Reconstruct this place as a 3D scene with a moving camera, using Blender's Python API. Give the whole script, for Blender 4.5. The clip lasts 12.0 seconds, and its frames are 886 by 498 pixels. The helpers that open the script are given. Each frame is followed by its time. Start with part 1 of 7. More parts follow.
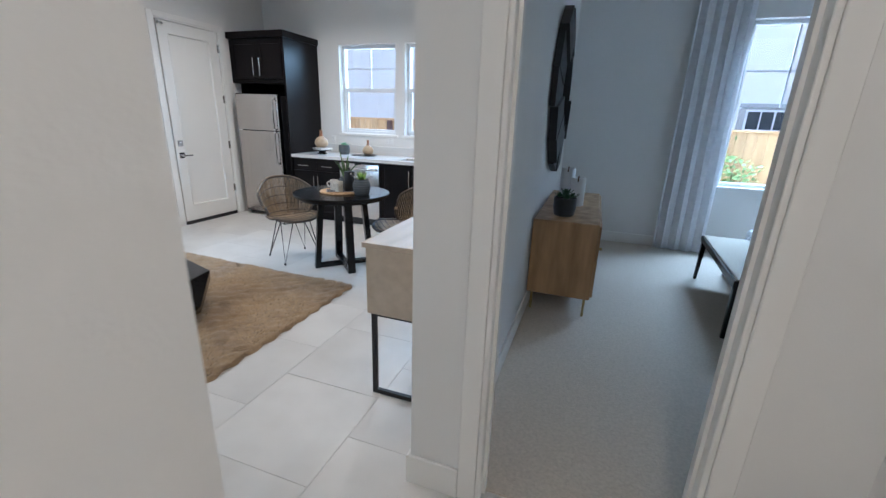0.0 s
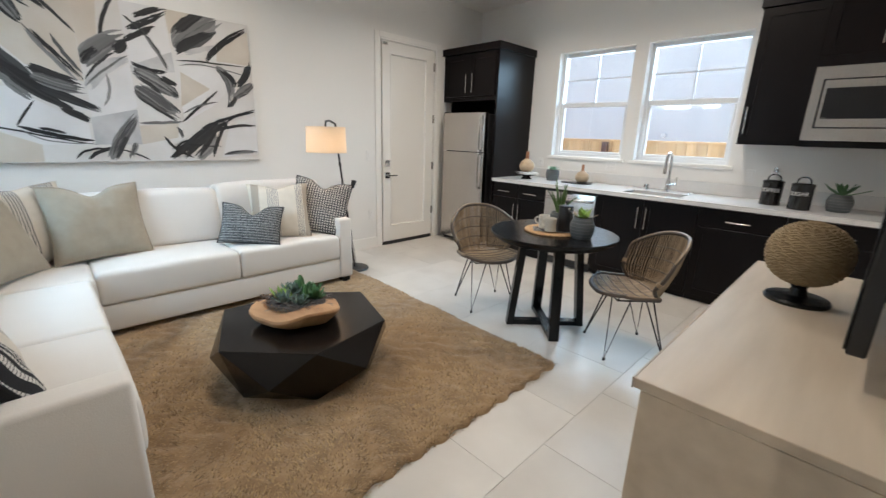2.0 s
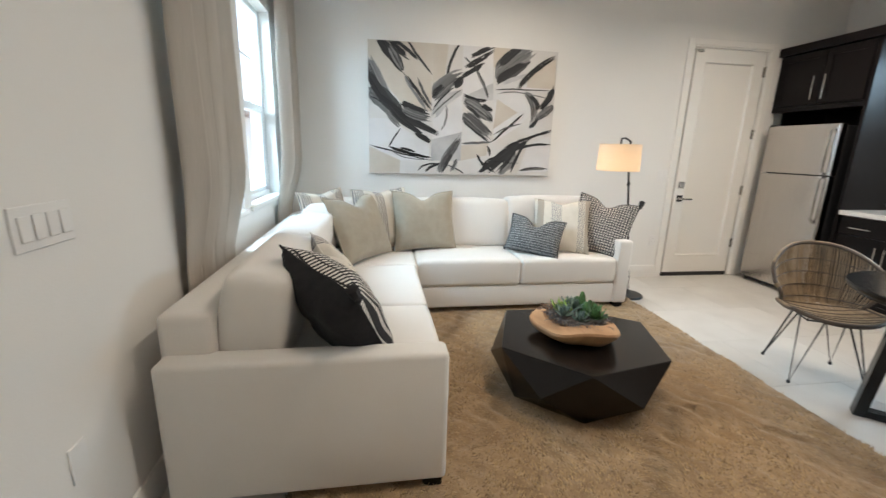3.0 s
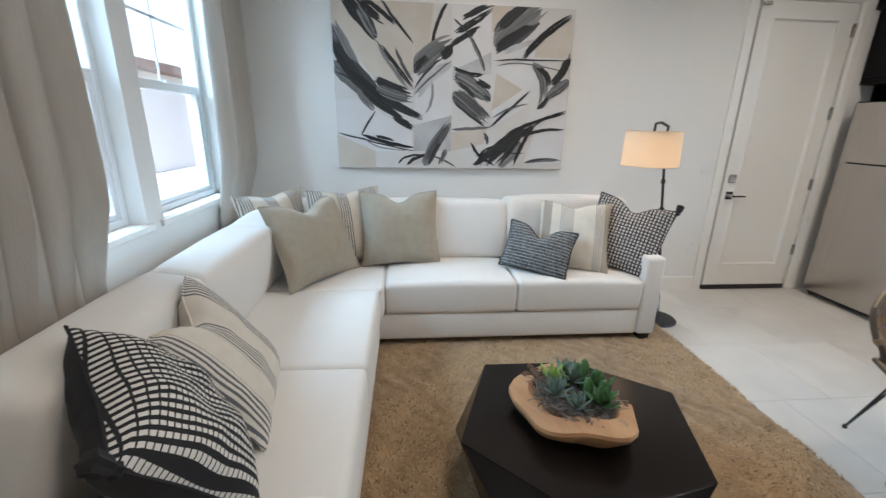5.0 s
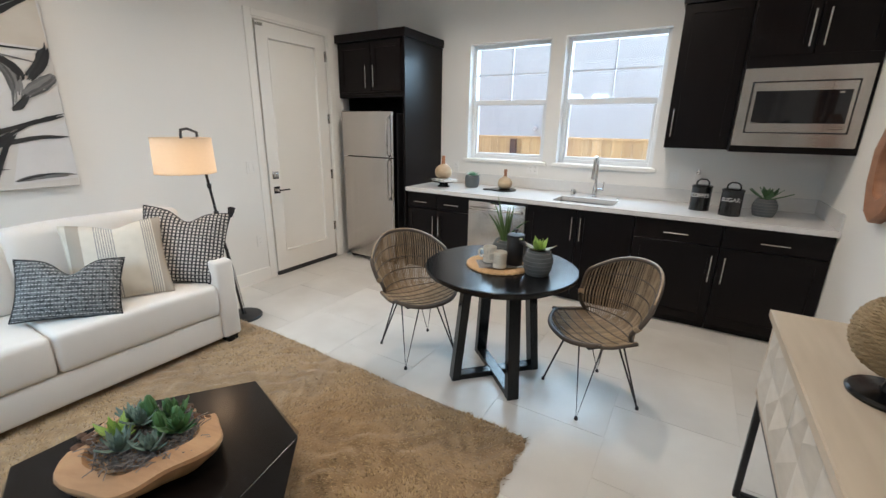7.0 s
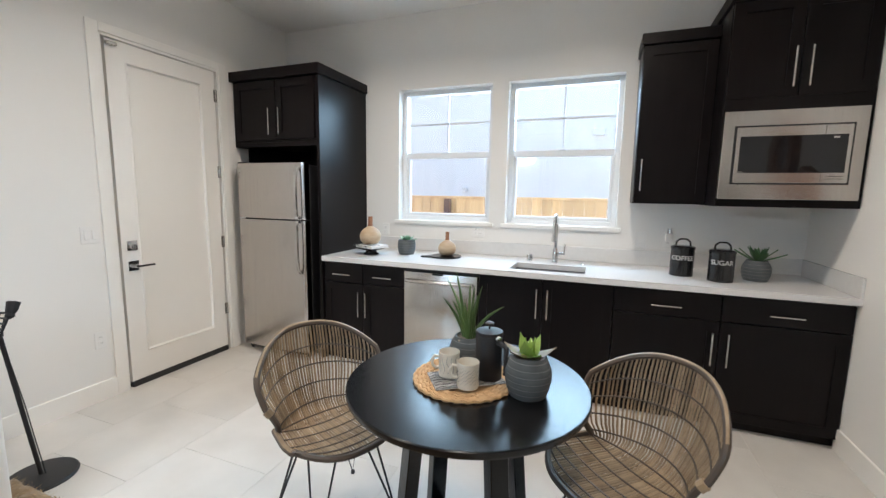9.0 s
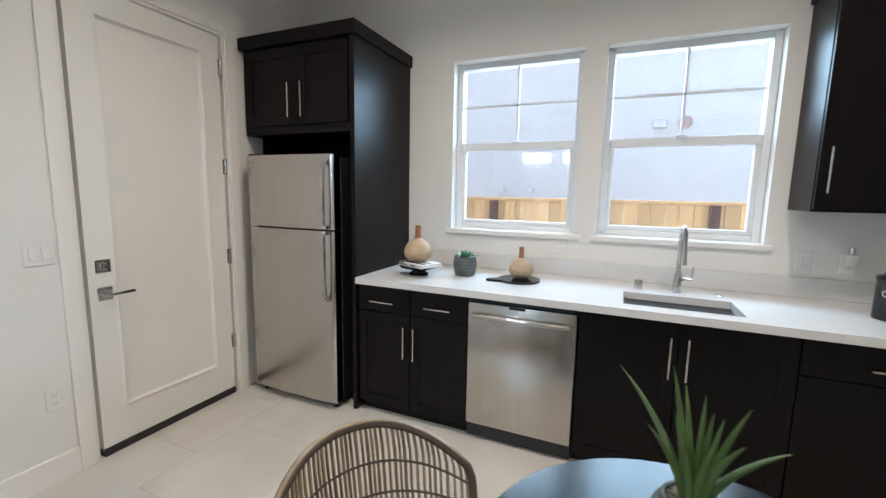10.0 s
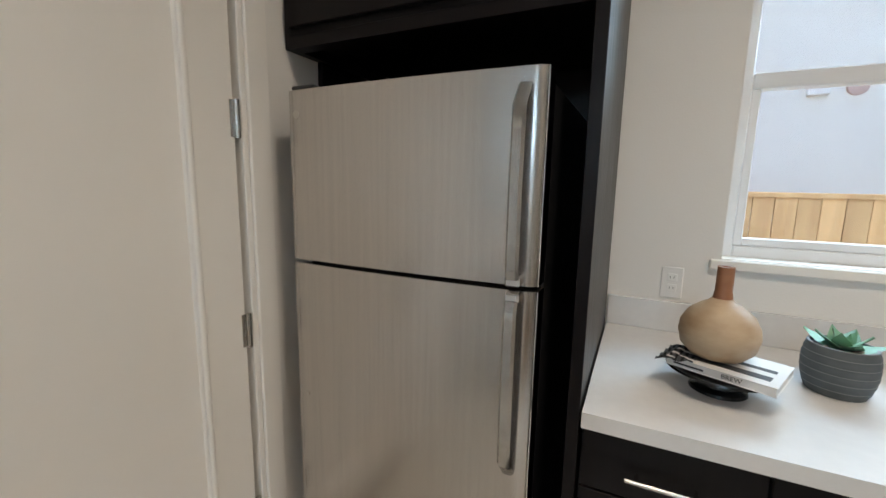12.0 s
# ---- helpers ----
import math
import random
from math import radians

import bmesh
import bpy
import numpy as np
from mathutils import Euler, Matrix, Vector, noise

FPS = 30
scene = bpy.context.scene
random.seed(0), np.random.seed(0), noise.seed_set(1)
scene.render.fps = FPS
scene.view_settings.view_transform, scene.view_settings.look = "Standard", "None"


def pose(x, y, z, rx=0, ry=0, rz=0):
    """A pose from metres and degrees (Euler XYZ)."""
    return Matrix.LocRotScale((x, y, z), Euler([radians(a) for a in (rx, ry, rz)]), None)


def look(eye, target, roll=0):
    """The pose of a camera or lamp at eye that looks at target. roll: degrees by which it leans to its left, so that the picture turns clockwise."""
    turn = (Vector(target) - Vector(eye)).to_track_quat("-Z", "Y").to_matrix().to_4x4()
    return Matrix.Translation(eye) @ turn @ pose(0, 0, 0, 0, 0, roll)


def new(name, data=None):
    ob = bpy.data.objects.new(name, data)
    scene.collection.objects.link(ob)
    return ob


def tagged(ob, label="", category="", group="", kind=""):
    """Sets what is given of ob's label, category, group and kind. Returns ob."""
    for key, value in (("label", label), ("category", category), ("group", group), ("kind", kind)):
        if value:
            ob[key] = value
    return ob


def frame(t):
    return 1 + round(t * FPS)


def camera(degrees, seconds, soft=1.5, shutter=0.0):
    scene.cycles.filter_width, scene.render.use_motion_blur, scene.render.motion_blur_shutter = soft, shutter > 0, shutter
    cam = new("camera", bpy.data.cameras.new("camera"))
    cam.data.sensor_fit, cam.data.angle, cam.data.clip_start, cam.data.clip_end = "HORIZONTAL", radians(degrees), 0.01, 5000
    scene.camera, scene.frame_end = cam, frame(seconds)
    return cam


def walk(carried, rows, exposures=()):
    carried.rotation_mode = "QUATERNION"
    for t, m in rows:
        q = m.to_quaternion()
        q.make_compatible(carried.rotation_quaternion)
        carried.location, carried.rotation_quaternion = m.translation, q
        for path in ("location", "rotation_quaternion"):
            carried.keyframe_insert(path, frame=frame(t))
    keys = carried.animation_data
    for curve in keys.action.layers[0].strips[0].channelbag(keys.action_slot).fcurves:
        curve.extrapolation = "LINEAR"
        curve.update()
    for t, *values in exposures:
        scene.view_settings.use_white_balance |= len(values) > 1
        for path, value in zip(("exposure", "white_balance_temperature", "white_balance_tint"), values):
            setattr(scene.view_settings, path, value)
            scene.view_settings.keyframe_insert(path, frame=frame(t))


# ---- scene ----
cam = camera(94.3, 12.0, soft=1.4, shutter=0.12)
PATH = [
    (0, (0.223, -0.143, 1.447), (-0.411, 1.656, 0.844), 1.9),
    (0.5, (0.186, 0.219, 1.44), (-0.367, 2.04, 0.827), 2.0),
    (1, (-0.022, 0.482, 1.422), (-0.651, 2.284, 0.823), 2.1),
    (1.5, (-0.263, 0.59, 1.428), (-1.216, 2.25, 0.848), 1.7),
    (2, (-0.496, 0.603, 1.392), (-1.867, 1.96, 0.864), 1.8),
    (2.5, (-0.573, 0.522, 1.369), (-2.303, 1.397, 0.877), 1.5),
    (3, (-0.603, 0.452, 1.362), (-2.522, 0.762, 0.89), 1.6),
    (3.2, (-0.638, 0.431, 1.369), (-2.58, 0.519, 0.898), 1.6),
    (4.8, (-1.289, 0.884, 1.468), (-3.205, 0.876, 0.893), 1.1),
    (5, (-1.313, 0.909, 1.466), (-3.219, 1.082, 0.882), 1.1),
    (5.5, (-1.306, 0.97, 1.456), (-3.092, 1.637, 0.853), 1.1),
    (6, (-1.235, 1.027, 1.471), (-2.789, 2.128, 0.859), 0.9),
    (6.5, (-1.158, 1.056, 1.51), (-2.416, 2.487, 0.901), 0.9),
    (7, (-1.124, 1.057, 1.529), (-2.11, 2.704, 0.966), 1.0),
    (7.2, (-1.118, 1.068, 1.539), (-1.998, 2.779, 0.996), 1.1),
    (8.8, (-1.499, 1.677, 1.437), (-2.186, 3.537, 1.177), 0.9),
    (9, (-1.594, 1.823, 1.442), (-2.299, 3.676, 1.182), 0.9),
    (9.5, (-1.875, 2.155, 1.458), (-2.616, 3.994, 1.195), 0.9),
    (10, (-2.246, 2.518, 1.458), (-3.027, 4.34, 1.192), 1.1),
    (10.5, (-2.724, 2.783, 1.432), (-3.543, 4.588, 1.162), 1.2),
    (11, (-3.159, 3.057, 1.42), (-4.021, 4.842, 1.151), 1.2),
    (11.5, (-3.523, 3.36, 1.44), (-4.394, 5.134, 1.137), 1.1),
    (12, (-3.701, 3.723, 1.442), (-4.551, 5.506, 1.131), 1.1),
]
walk(cam, [(t, look(eye, target, roll)) for t, eye, target, roll in PATH], exposures=((0.0, 1.86, 5350, 10), (0.5, 1.95, 5950, 10), (1.0, 1.93, 7100, 10), (1.5, 1.8, 6900, 10), (2.0, 1.86, 6200, 10), (2.5, 1.72, 6050, 10), (3.0, 1.97, 6500, 10), (5.0, 1.64, 6000, 10), (6.0, 1.66, 5950, 10), (6.5, 1.7, 5950, 10), (7.0, 1.79, 6200, 10), (9.0, 2.05, 6050, 10), (9.6, 2.02, 6000, 10), (10.5, 1.5, 6250, 10), (11.0, 1.48, 6350, 10), (12.0, 1.53, 6450, 10)))

# ---- light ----
SUN_ELEV, SUN_AZ = 62.0, 285.0  # azimuth clockwise from +y
world = bpy.data.worlds.new("world")
scene.world = world
world.use_nodes = True
wn = world.node_tree
sky = wn.nodes.new("ShaderNodeTexSky")
sky.sky_type, sky.sun_disc = "NISHITA", False
sky.dust_density, sky.ozone_density = 2.5, 2.2
sky.sun_elevation, sky.sun_rotation = radians(SUN_ELEV), radians(SUN_AZ)
wn.nodes["Background"].inputs[1].default_value = 0.115
wn.links.new(sky.outputs[0], wn.nodes["Background"].inputs[0])
sun = new("sun", bpy.data.lights.new("sun", "SUN"))
sun.data.energy, sun.data.angle, sun.data.color = 2.0, radians(0.6), (1.0, 0.95, 0.88)
_sd = Vector((math.sin(radians(SUN_AZ)) * math.cos(radians(SUN_ELEV)), math.cos(radians(SUN_AZ)) * math.cos(radians(SUN_ELEV)), math.sin(radians(SUN_ELEV))))
sun.matrix_world = look((0, 0, 20), Vector((0, 0, 20)) - _sd)


def sky_lamp(x, y, z, width, depth, tx, ty, tz, watts, color=(0.54, 0.79, 0.98)):
    """Stands in for the sky's light at a window: above the opening, outside, turned in and down through it."""
    la = new("sky_light", bpy.data.lights.new("sky_light", "AREA"))
    la.data.shape, la.data.size, la.data.size_y = "RECTANGLE", width, depth
    la.data.energy, la.data.color = watts, color
    la.matrix_world = look((x, y, z), (tx, ty, tz))


sky_lamp(-2.45, 6.45, 2.50, 2.4, 0.8, -2.45, 4.2, 1.55, 36)
sky_lamp(-3.55, -1.45, 2.60, 2.2, 0.8, -3.55, 0.6, 1.5, 56)
sky_lamp(2.4, 6.35, 3.20, 2.2, 0.7, 2.2, 4.6, 1.5, 132, (0.60, 0.80, 1.0))


# ---- materials ----
def mat(name, color, rough=0.6, metal=0.0, color2=None, scale=8.0, detail=4.0, bump=0.0, bump_scale=60.0, stretch=(1, 1, 1), spec=0.5,
        rough_var=0.0, contrast=1.0, sheen=0.0, coords="Object", vary=0.0, shift=False):
    """A principled surface: two-colour noise at a large scale, fine relief, uneven gloss, piece-to-piece variation."""
    m = bpy.data.materials.new(name)
    m.use_nodes = True
    nt = m.node_tree
    b = nt.nodes["Principled BSDF"]
    b.inputs["Roughness"].default_value, b.inputs["Metallic"].default_value = rough, metal
    b.inputs["Specular IOR Level"].default_value = spec
    b.inputs["Base Color"].default_value = (*color, 1)
    if sheen:
        b.inputs["Sheen Weight"].default_value, b.inputs["Sheen Roughness"].default_value = sheen, 0.5
    tc = nt.nodes.new("ShaderNodeTexCoord")
    mp = nt.nodes.new("ShaderNodeMapping")
    mp.inputs["Scale"].default_value = stretch
    nt.links.new(tc.outputs[coords], mp.inputs[0])
    if shift:
        own = nt.nodes.new("ShaderNodeObjectInfo")
        far = nt.nodes.new("ShaderNodeMath")
        far.operation = "MULTIPLY"
        far.inputs[1].default_value = 90.0
        nt.links.new(own.outputs["Random"], far.inputs[0])
        nt.links.new(far.outputs[0], mp.inputs["Location"])
    out = None
    if color2 or rough_var:
        n = nt.nodes.new("ShaderNodeTexNoise")
        n.inputs["Scale"].default_value, n.inputs["Detail"].default_value = scale, detail
        nt.links.new(mp.outputs[0], n.inputs[0])
        r = nt.nodes.new("ShaderNodeMapRange")
        r.inputs[1].default_value, r.inputs[2].default_value = 0.5 - 0.25 / contrast, 0.5 + 0.25 / contrast
        nt.links.new(n.outputs[0], r.inputs[0])
        if color2:
            x = nt.nodes.new("ShaderNodeMix")
            x.data_type = "RGBA"
            x.inputs[6].default_value, x.inputs[7].default_value = (*color, 1), (*color2, 1)
            nt.links.new(r.outputs[0], x.inputs[0])
            out = x.outputs[2]
        if rough_var:
            q = nt.nodes.new("ShaderNodeMapRange")
            q.inputs[3].default_value, q.inputs[4].default_value = max(0.02, rough - rough_var), min(1, rough + rough_var)
            nt.links.new(n.outputs[0], q.inputs[0])
            nt.links.new(q.outputs[0], b.inputs["Roughness"])
    if vary:
        oi = nt.nodes.new("ShaderNodeObjectInfo")
        hs = nt.nodes.new("ShaderNodeHueSaturation")
        k = nt.nodes.new("ShaderNodeMapRange")
        k.inputs[3].default_value, k.inputs[4].default_value = 1 - vary, 1 + vary
        nt.links.new(oi.outputs["Random"], k.inputs[0])
        nt.links.new(k.outputs[0], hs.inputs["Value"])
        if out:
            nt.links.new(out, hs.inputs["Color"])
        else:
            hs.inputs["Color"].default_value = (*color, 1)
        out = hs.outputs[0]
    if out:
        nt.links.new(out, b.inputs["Base Color"])
    if bump:
        n2 = nt.nodes.new("ShaderNodeTexNoise")
        n2.inputs["Scale"].default_value, n2.inputs["Detail"].default_value = bump_scale, 3
        nt.links.new(mp.outputs[0], n2.inputs[0])
        bp = nt.nodes.new("ShaderNodeBump")
        bp.inputs["Strength"].default_value, bp.inputs["Distance"].default_value = bump, 0.004
        nt.links.new(n2.outputs[0], bp.inputs["Height"])
        nt.links.new(bp.outputs[0], b.inputs["Normal"])
    return m


def banded(m, dark, axis="X", freq=30.0, width=0.5, zone=None, second=None):
    """Woven stripes on a material: bands of a second yarn across one local axis, kept to a zone of that axis where one is given."""
    nt = m.node_tree
    b = nt.nodes["Principled BSDF"]
    tc = nt.nodes.new("ShaderNodeTexCoord")
    sx = nt.nodes.new("ShaderNodeSeparateXYZ")
    nt.links.new(tc.outputs["Object"], sx.inputs[0])

    def calc(op, a, c=0.0):
        n = nt.nodes.new("ShaderNodeMath")
        n.operation = op
        for i, v in enumerate((a, c)):
            if isinstance(v, float):
                n.inputs[i].default_value = v
            else:
                nt.links.new(v, n.inputs[i])
        return n.outputs[0]

    def band(ax, f, w):
        return calc("LESS_THAN", calc("FRACT", calc("ADD", calc("MULTIPLY", sx.outputs[ax], float(f)), 100.0)), float(w))
    mask = band(axis, freq, width)
    if second:
        mask = calc("MULTIPLY", mask, band(second[0], second[1], second[2]))
    if zone:
        total = None
        for lo, hi in zone:
            z = calc("MULTIPLY", calc("GREATER_THAN", sx.outputs[axis], float(lo)), calc("LESS_THAN", sx.outputs[axis], float(hi)))
            total = z if total is None else calc("MAXIMUM", total, z)
        mask = calc("MULTIPLY", mask, total)
    x = nt.nodes.new("ShaderNodeMix")
    x.data_type = "RGBA"
    links = b.inputs["Base Color"].links
    if links:
        nt.links.new(links[0].from_socket, x.inputs[6])
    else:
        x.inputs[6].default_value = b.inputs["Base Color"].default_value
    x.inputs[7].default_value = (*dark, 1)
    nt.links.new(mask, x.inputs[0])
    nt.links.new(x.outputs[2], b.inputs["Base Color"])
    return m


def glass_mat(name, tint=(1, 1, 1)):
    m = bpy.data.materials.new(name)
    m.use_nodes = True
    nt = m.node_tree
    nt.nodes.remove(nt.nodes["Principled BSDF"])
    t = nt.nodes.new("ShaderNodeBsdfTransparent")
    t.inputs[0].default_value = (*tint, 1)
    g = nt.nodes.new("ShaderNodeBsdfGlossy")
    g.inputs["Roughness"].default_value = 0.02
    f = nt.nodes.new("ShaderNodeLayerWeight")
    f.inputs[0].default_value = 0.5
    p5 = nt.nodes.new("ShaderNodeMath")
    p5.operation = "POWER"
    p5.inputs[1].default_value = 5.0
    nt.links.new(f.outputs["Facing"], p5.inputs[0])
    r = nt.nodes.new("ShaderNodeMapRange")
    r.inputs[3].default_value, r.inputs[4].default_value = 0.04, 0.9
    nt.links.new(p5.outputs[0], r.inputs[0])
    x = nt.nodes.new("ShaderNodeMixShader")
    nt.links.new(r.outputs[0], x.inputs[0])
    nt.links.new(t.outputs[0], x.inputs[1])
    nt.links.new(g.outputs[0], x.inputs[2])
    nt.links.new(x.outputs[0], nt.nodes["Material Output"].inputs[0])
    return m


def glow(name, color, strength):
    m = bpy.data.materials.new(name)
    m.use_nodes = True
    b = m.node_tree.nodes["Principled BSDF"]
    b.inputs["Base Color"].default_value = (*color, 1)
    b.inputs["Emission Color"].default_value = (*color, 1)
    b.inputs["Emission Strength"].default_value = strength
    return m


def through_cloth(name, color, amount, **kw):
    """Cloth that lets light through."""
    m = mat(name, color, 0.9, **kw)
    nt = m.node_tree
    tr = nt.nodes.new("ShaderNodeBsdfTranslucent")
    tr.inputs[0].default_value = (*color, 1)
    x = nt.nodes.new("ShaderNodeMixShader")
    x.inputs[0].default_value = amount
    nt.links.new(nt.nodes["Principled BSDF"].outputs[0], x.inputs[1])
    nt.links.new(tr.outputs[0], x.inputs[2])
    nt.links.new(x.outputs[0], nt.nodes["Material Output"].inputs[0])
    return m


WALL = mat("wall_paint", (0.80, 0.785, 0.755), 0.75, color2=(0.775, 0.76, 0.73), scale=1.5, bump=0.12, bump_scale=140, coords="Object")
CEIL = mat("ceiling_paint", (0.84, 0.82, 0.78), 0.85, color2=(0.82, 0.80, 0.76), scale=2, bump=0.12, bump_scale=120)
TRIM = mat("trim_paint", (0.84, 0.82, 0.78), 0.4, color2=(0.82, 0.80, 0.76), scale=3, bump=0.03, bump_scale=30)
DOORP = mat("door_paint", (0.83, 0.81, 0.77), 0.38, color2=(0.80, 0.78, 0.74), scale=2, bump=0.03, bump_scale=25)
TILE = mat("porcelain_tile", (0.67, 0.65, 0.615), 0.34, color2=(0.55, 0.525, 0.49), scale=2.6, detail=6, rough_var=0.12, bump=0.04, bump_scale=18, vary=0.03, shift=True)
GROUT = mat("grout", (0.66, 0.64, 0.60), 0.9, color2=(0.63, 0.61, 0.575), scale=10, bump=0.3)
CARPET = mat("carpet", (0.64, 0.56, 0.455), 0.98, color2=(0.47, 0.405, 0.32), scale=70, bump=1.0, bump_scale=110, sheen=0.3, contrast=0.8)
ESPRESSO = mat("espresso_wood", (0.0045, 0.0032, 0.0036), 0.34, spec=0.18, color2=(0.007, 0.005, 0.0052), scale=6, stretch=(6, 6, 0.6), bump=0.06, bump_scale=40, rough_var=0.08)
QUARTZ = mat("white_quartz", (0.72, 0.715, 0.705), 0.16, color2=(0.68, 0.675, 0.67), scale=30, rough_var=0.05)
STEEL = mat("brushed_steel", (0.56, 0.53, 0.50), 0.24, 1.0, color2=(0.50, 0.475, 0.45), scale=3, stretch=(30, 30, 0.6), rough_var=0.06, bump=0.02, bump_scale=25)
SINKM = mat("sink_steel", (0.30, 0.30, 0.31), 0.35, 1.0, color2=(0.25, 0.25, 0.26), scale=10, rough_var=0.1)
CHROME = mat("chrome", (0.75, 0.75, 0.75), 0.08, 1.0, color2=(0.68, 0.68, 0.69), scale=12)
STEELH = mat("polished_steel", (0.66, 0.65, 0.63), 0.14, 1.0, color2=(0.36, 0.35, 0.34), scale=8)
NICKEL = mat("satin_nickel", (0.62, 0.60, 0.56), 0.25, 1.0, color2=(0.55, 0.53, 0.5), scale=20)
BLACKP = mat("black_plastic", (0.012, 0.012, 0.013), 0.35, color2=(0.018, 0.018, 0.02), scale=15, rough_var=0.08)
BLACKG = mat("black_glass", (0.008, 0.008, 0.01), 0.06, color2=(0.012, 0.012, 0.014), scale=5)
BLACKM = mat("black_metal", (0.016, 0.016, 0.018), 0.42, 0.3, color2=(0.026, 0.026, 0.028), scale=20, rough_var=0.1)
BLACKW = mat("black_stained_wood", (0.0035, 0.0036, 0.0045), 0.22, spec=0.34, color2=(0.010, 0.010, 0.011), scale=7, stretch=(1, 10, 10), rough_var=0.05, bump=0.03, bump_scale=30)
GEODE = mat("dark_lacquered_wood", (0.006, 0.0047, 0.0042), 0.22, spec=0.32, color2=(0.009, 0.0066, 0.0057), scale=5, stretch=(1, 7, 1), rough_var=0.04, bump=0.02, bump_scale=25)
SOFA = mat("white_sofa_fabric", (0.77, 0.74, 0.70), 0.92, color2=(0.73, 0.70, 0.66), scale=3, bump=0.22, bump_scale=220, sheen=0.25)
TAN = mat("tan_linen", (0.385, 0.34, 0.27), 0.95, color2=(0.335, 0.295, 0.23), scale=18, bump=0.35, bump_scale=190, sheen=0.2)
RUGM = mat("tan_shag", (0.38, 0.26, 0.145), 0.98, color2=(0.26, 0.17, 0.09), scale=9, detail=5, bump=0.9, bump_scale=70, sheen=0.35, contrast=1.3)
def islands(name, a, b, rough=0.95):
    """A material whose loose pieces each take their own shade between two colours."""
    m = mat(name, a, rough, sheen=0.3)
    nt = m.node_tree
    g = nt.nodes.new("ShaderNodeNewGeometry")
    x = nt.nodes.new("ShaderNodeMix")
    x.data_type = "RGBA"
    x.inputs[6].default_value, x.inputs[7].default_value = (*a, 1), (*b, 1)
    nt.links.new(g.outputs["Random Per Island"], x.inputs[0])
    nt.links.new(x.outputs[2], nt.nodes["Principled BSDF"].inputs["Base Color"])
    return m


RUGP = islands("tan_shag_fibre", (0.12, 0.075, 0.033), (0.54, 0.375, 0.195))
LINENC = through_cloth("linen_curtain", (0.56, 0.51, 0.45), 0.15, color2=(0.50, 0.455, 0.40), scale=30, stretch=(1, 1, 0.15), bump=0.35, bump_scale=160)
SHEER = through_cloth("white_sheer", (0.90, 0.90, 0.91), 0.25, color2=(0.76, 0.76, 0.78), scale=20, bump=0.2, bump_scale=120)
OAK = mat("pale_oak", (0.60, 0.51, 0.40), 0.5, color2=(0.50, 0.415, 0.315), scale=3.2, detail=6, stretch=(6, 0.7, 6), bump=0.1, bump_scale=50, rough_var=0.08)
FACET = mat("whitewashed_wood", (0.66, 0.61, 0.54), 0.55, color2=(0.58, 0.53, 0.46), scale=5, stretch=(1, 3, 8), bump=0.06, bump_scale=40)
MANGO = mat("mango_wood", (0.50, 0.31, 0.15), 0.42, color2=(0.24, 0.13, 0.055), scale=2.6, detail=8, stretch=(4, 4, 0.7), contrast=1.2, bump=0.1, bump_scale=30, rough_var=0.1)
RATTAN = mat("rattan", (0.21, 0.145, 0.085), 0.45, color2=(0.37, 0.275, 0.175), scale=14, bump=0.2, bump_scale=60, vary=0.22)
RATFRAME = mat("dark_rattan_frame", (0.06, 0.045, 0.035), 0.45, color2=(0.10, 0.075, 0.055), scale=10, bump=0.2, bump_scale=40)
SEAGRASS = mat("seagrass", (0.36, 0.27, 0.155), 0.85, color2=(0.25, 0.18, 0.10), scale=25, bump=0.7, bump_scale=150)
RAFFIA = mat("raffia", (0.60, 0.39, 0.20), 0.8, color2=(0.48, 0.29, 0.14), scale=30, bump=0.6, bump_scale=120)
STONEPOT = banded(mat("grey_stoneware", (0.060, 0.070, 0.074), 0.75, color2=(0.105, 0.115, 0.12), scale=14, bump=0.35, bump_scale=70), (0.20, 0.21, 0.21), "Z", 46, 0.09)
MUGM = mat("cream_stoneware", (0.66, 0.62, 0.54), 0.5, color2=(0.58, 0.54, 0.46), scale=14, bump=0.1, bump_scale=60)
WOODV = mat("turned_wood", (0.56, 0.44, 0.30), 0.5, color2=(0.36, 0.235, 0.135), scale=9, detail=5, contrast=1.1, stretch=(1, 1, 2.2), bump=0.05, bump_scale=40)
WOODN = mat("reddish_wood", (0.36, 0.17, 0.09), 0.45, color2=(0.26, 0.115, 0.06), scale=5, stretch=(2, 2, 6))
TEAK = mat("teak_root", (0.53, 0.32, 0.165), 0.55, color2=(0.36, 0.19, 0.09), scale=7, detail=7, stretch=(1, 4, 1), bump=0.25, bump_scale=30)
BARK = mat("root_bark", (0.14, 0.075, 0.045), 0.9, color2=(0.07, 0.04, 0.025), scale=20, bump=0.9, bump_scale=50)
LEAF = mat("succulent_leaf", (0.085, 0.19, 0.055), 0.5, color2=(0.05, 0.125, 0.05), scale=12, vary=0.25)
LEAFB = mat("blue_succulent_leaf", (0.17, 0.24, 0.20), 0.6, color2=(0.12, 0.18, 0.16), scale=14, vary=0.25)
LEAFL = mat("lime_leaf", (0.30, 0.42, 0.09), 0.45, color2=(0.20, 0.34, 0.08), scale=9, vary=0.2)
LEAFG = mat("mint_leaf", (0.20, 0.38, 0.24), 0.5, color2=(0.13, 0.28, 0.18), scale=9, vary=0.15)
LEAFP = mat("olive_purple_leaf", (0.16, 0.17, 0.06), 0.5, color2=(0.16, 0.085, 0.07), scale=9)
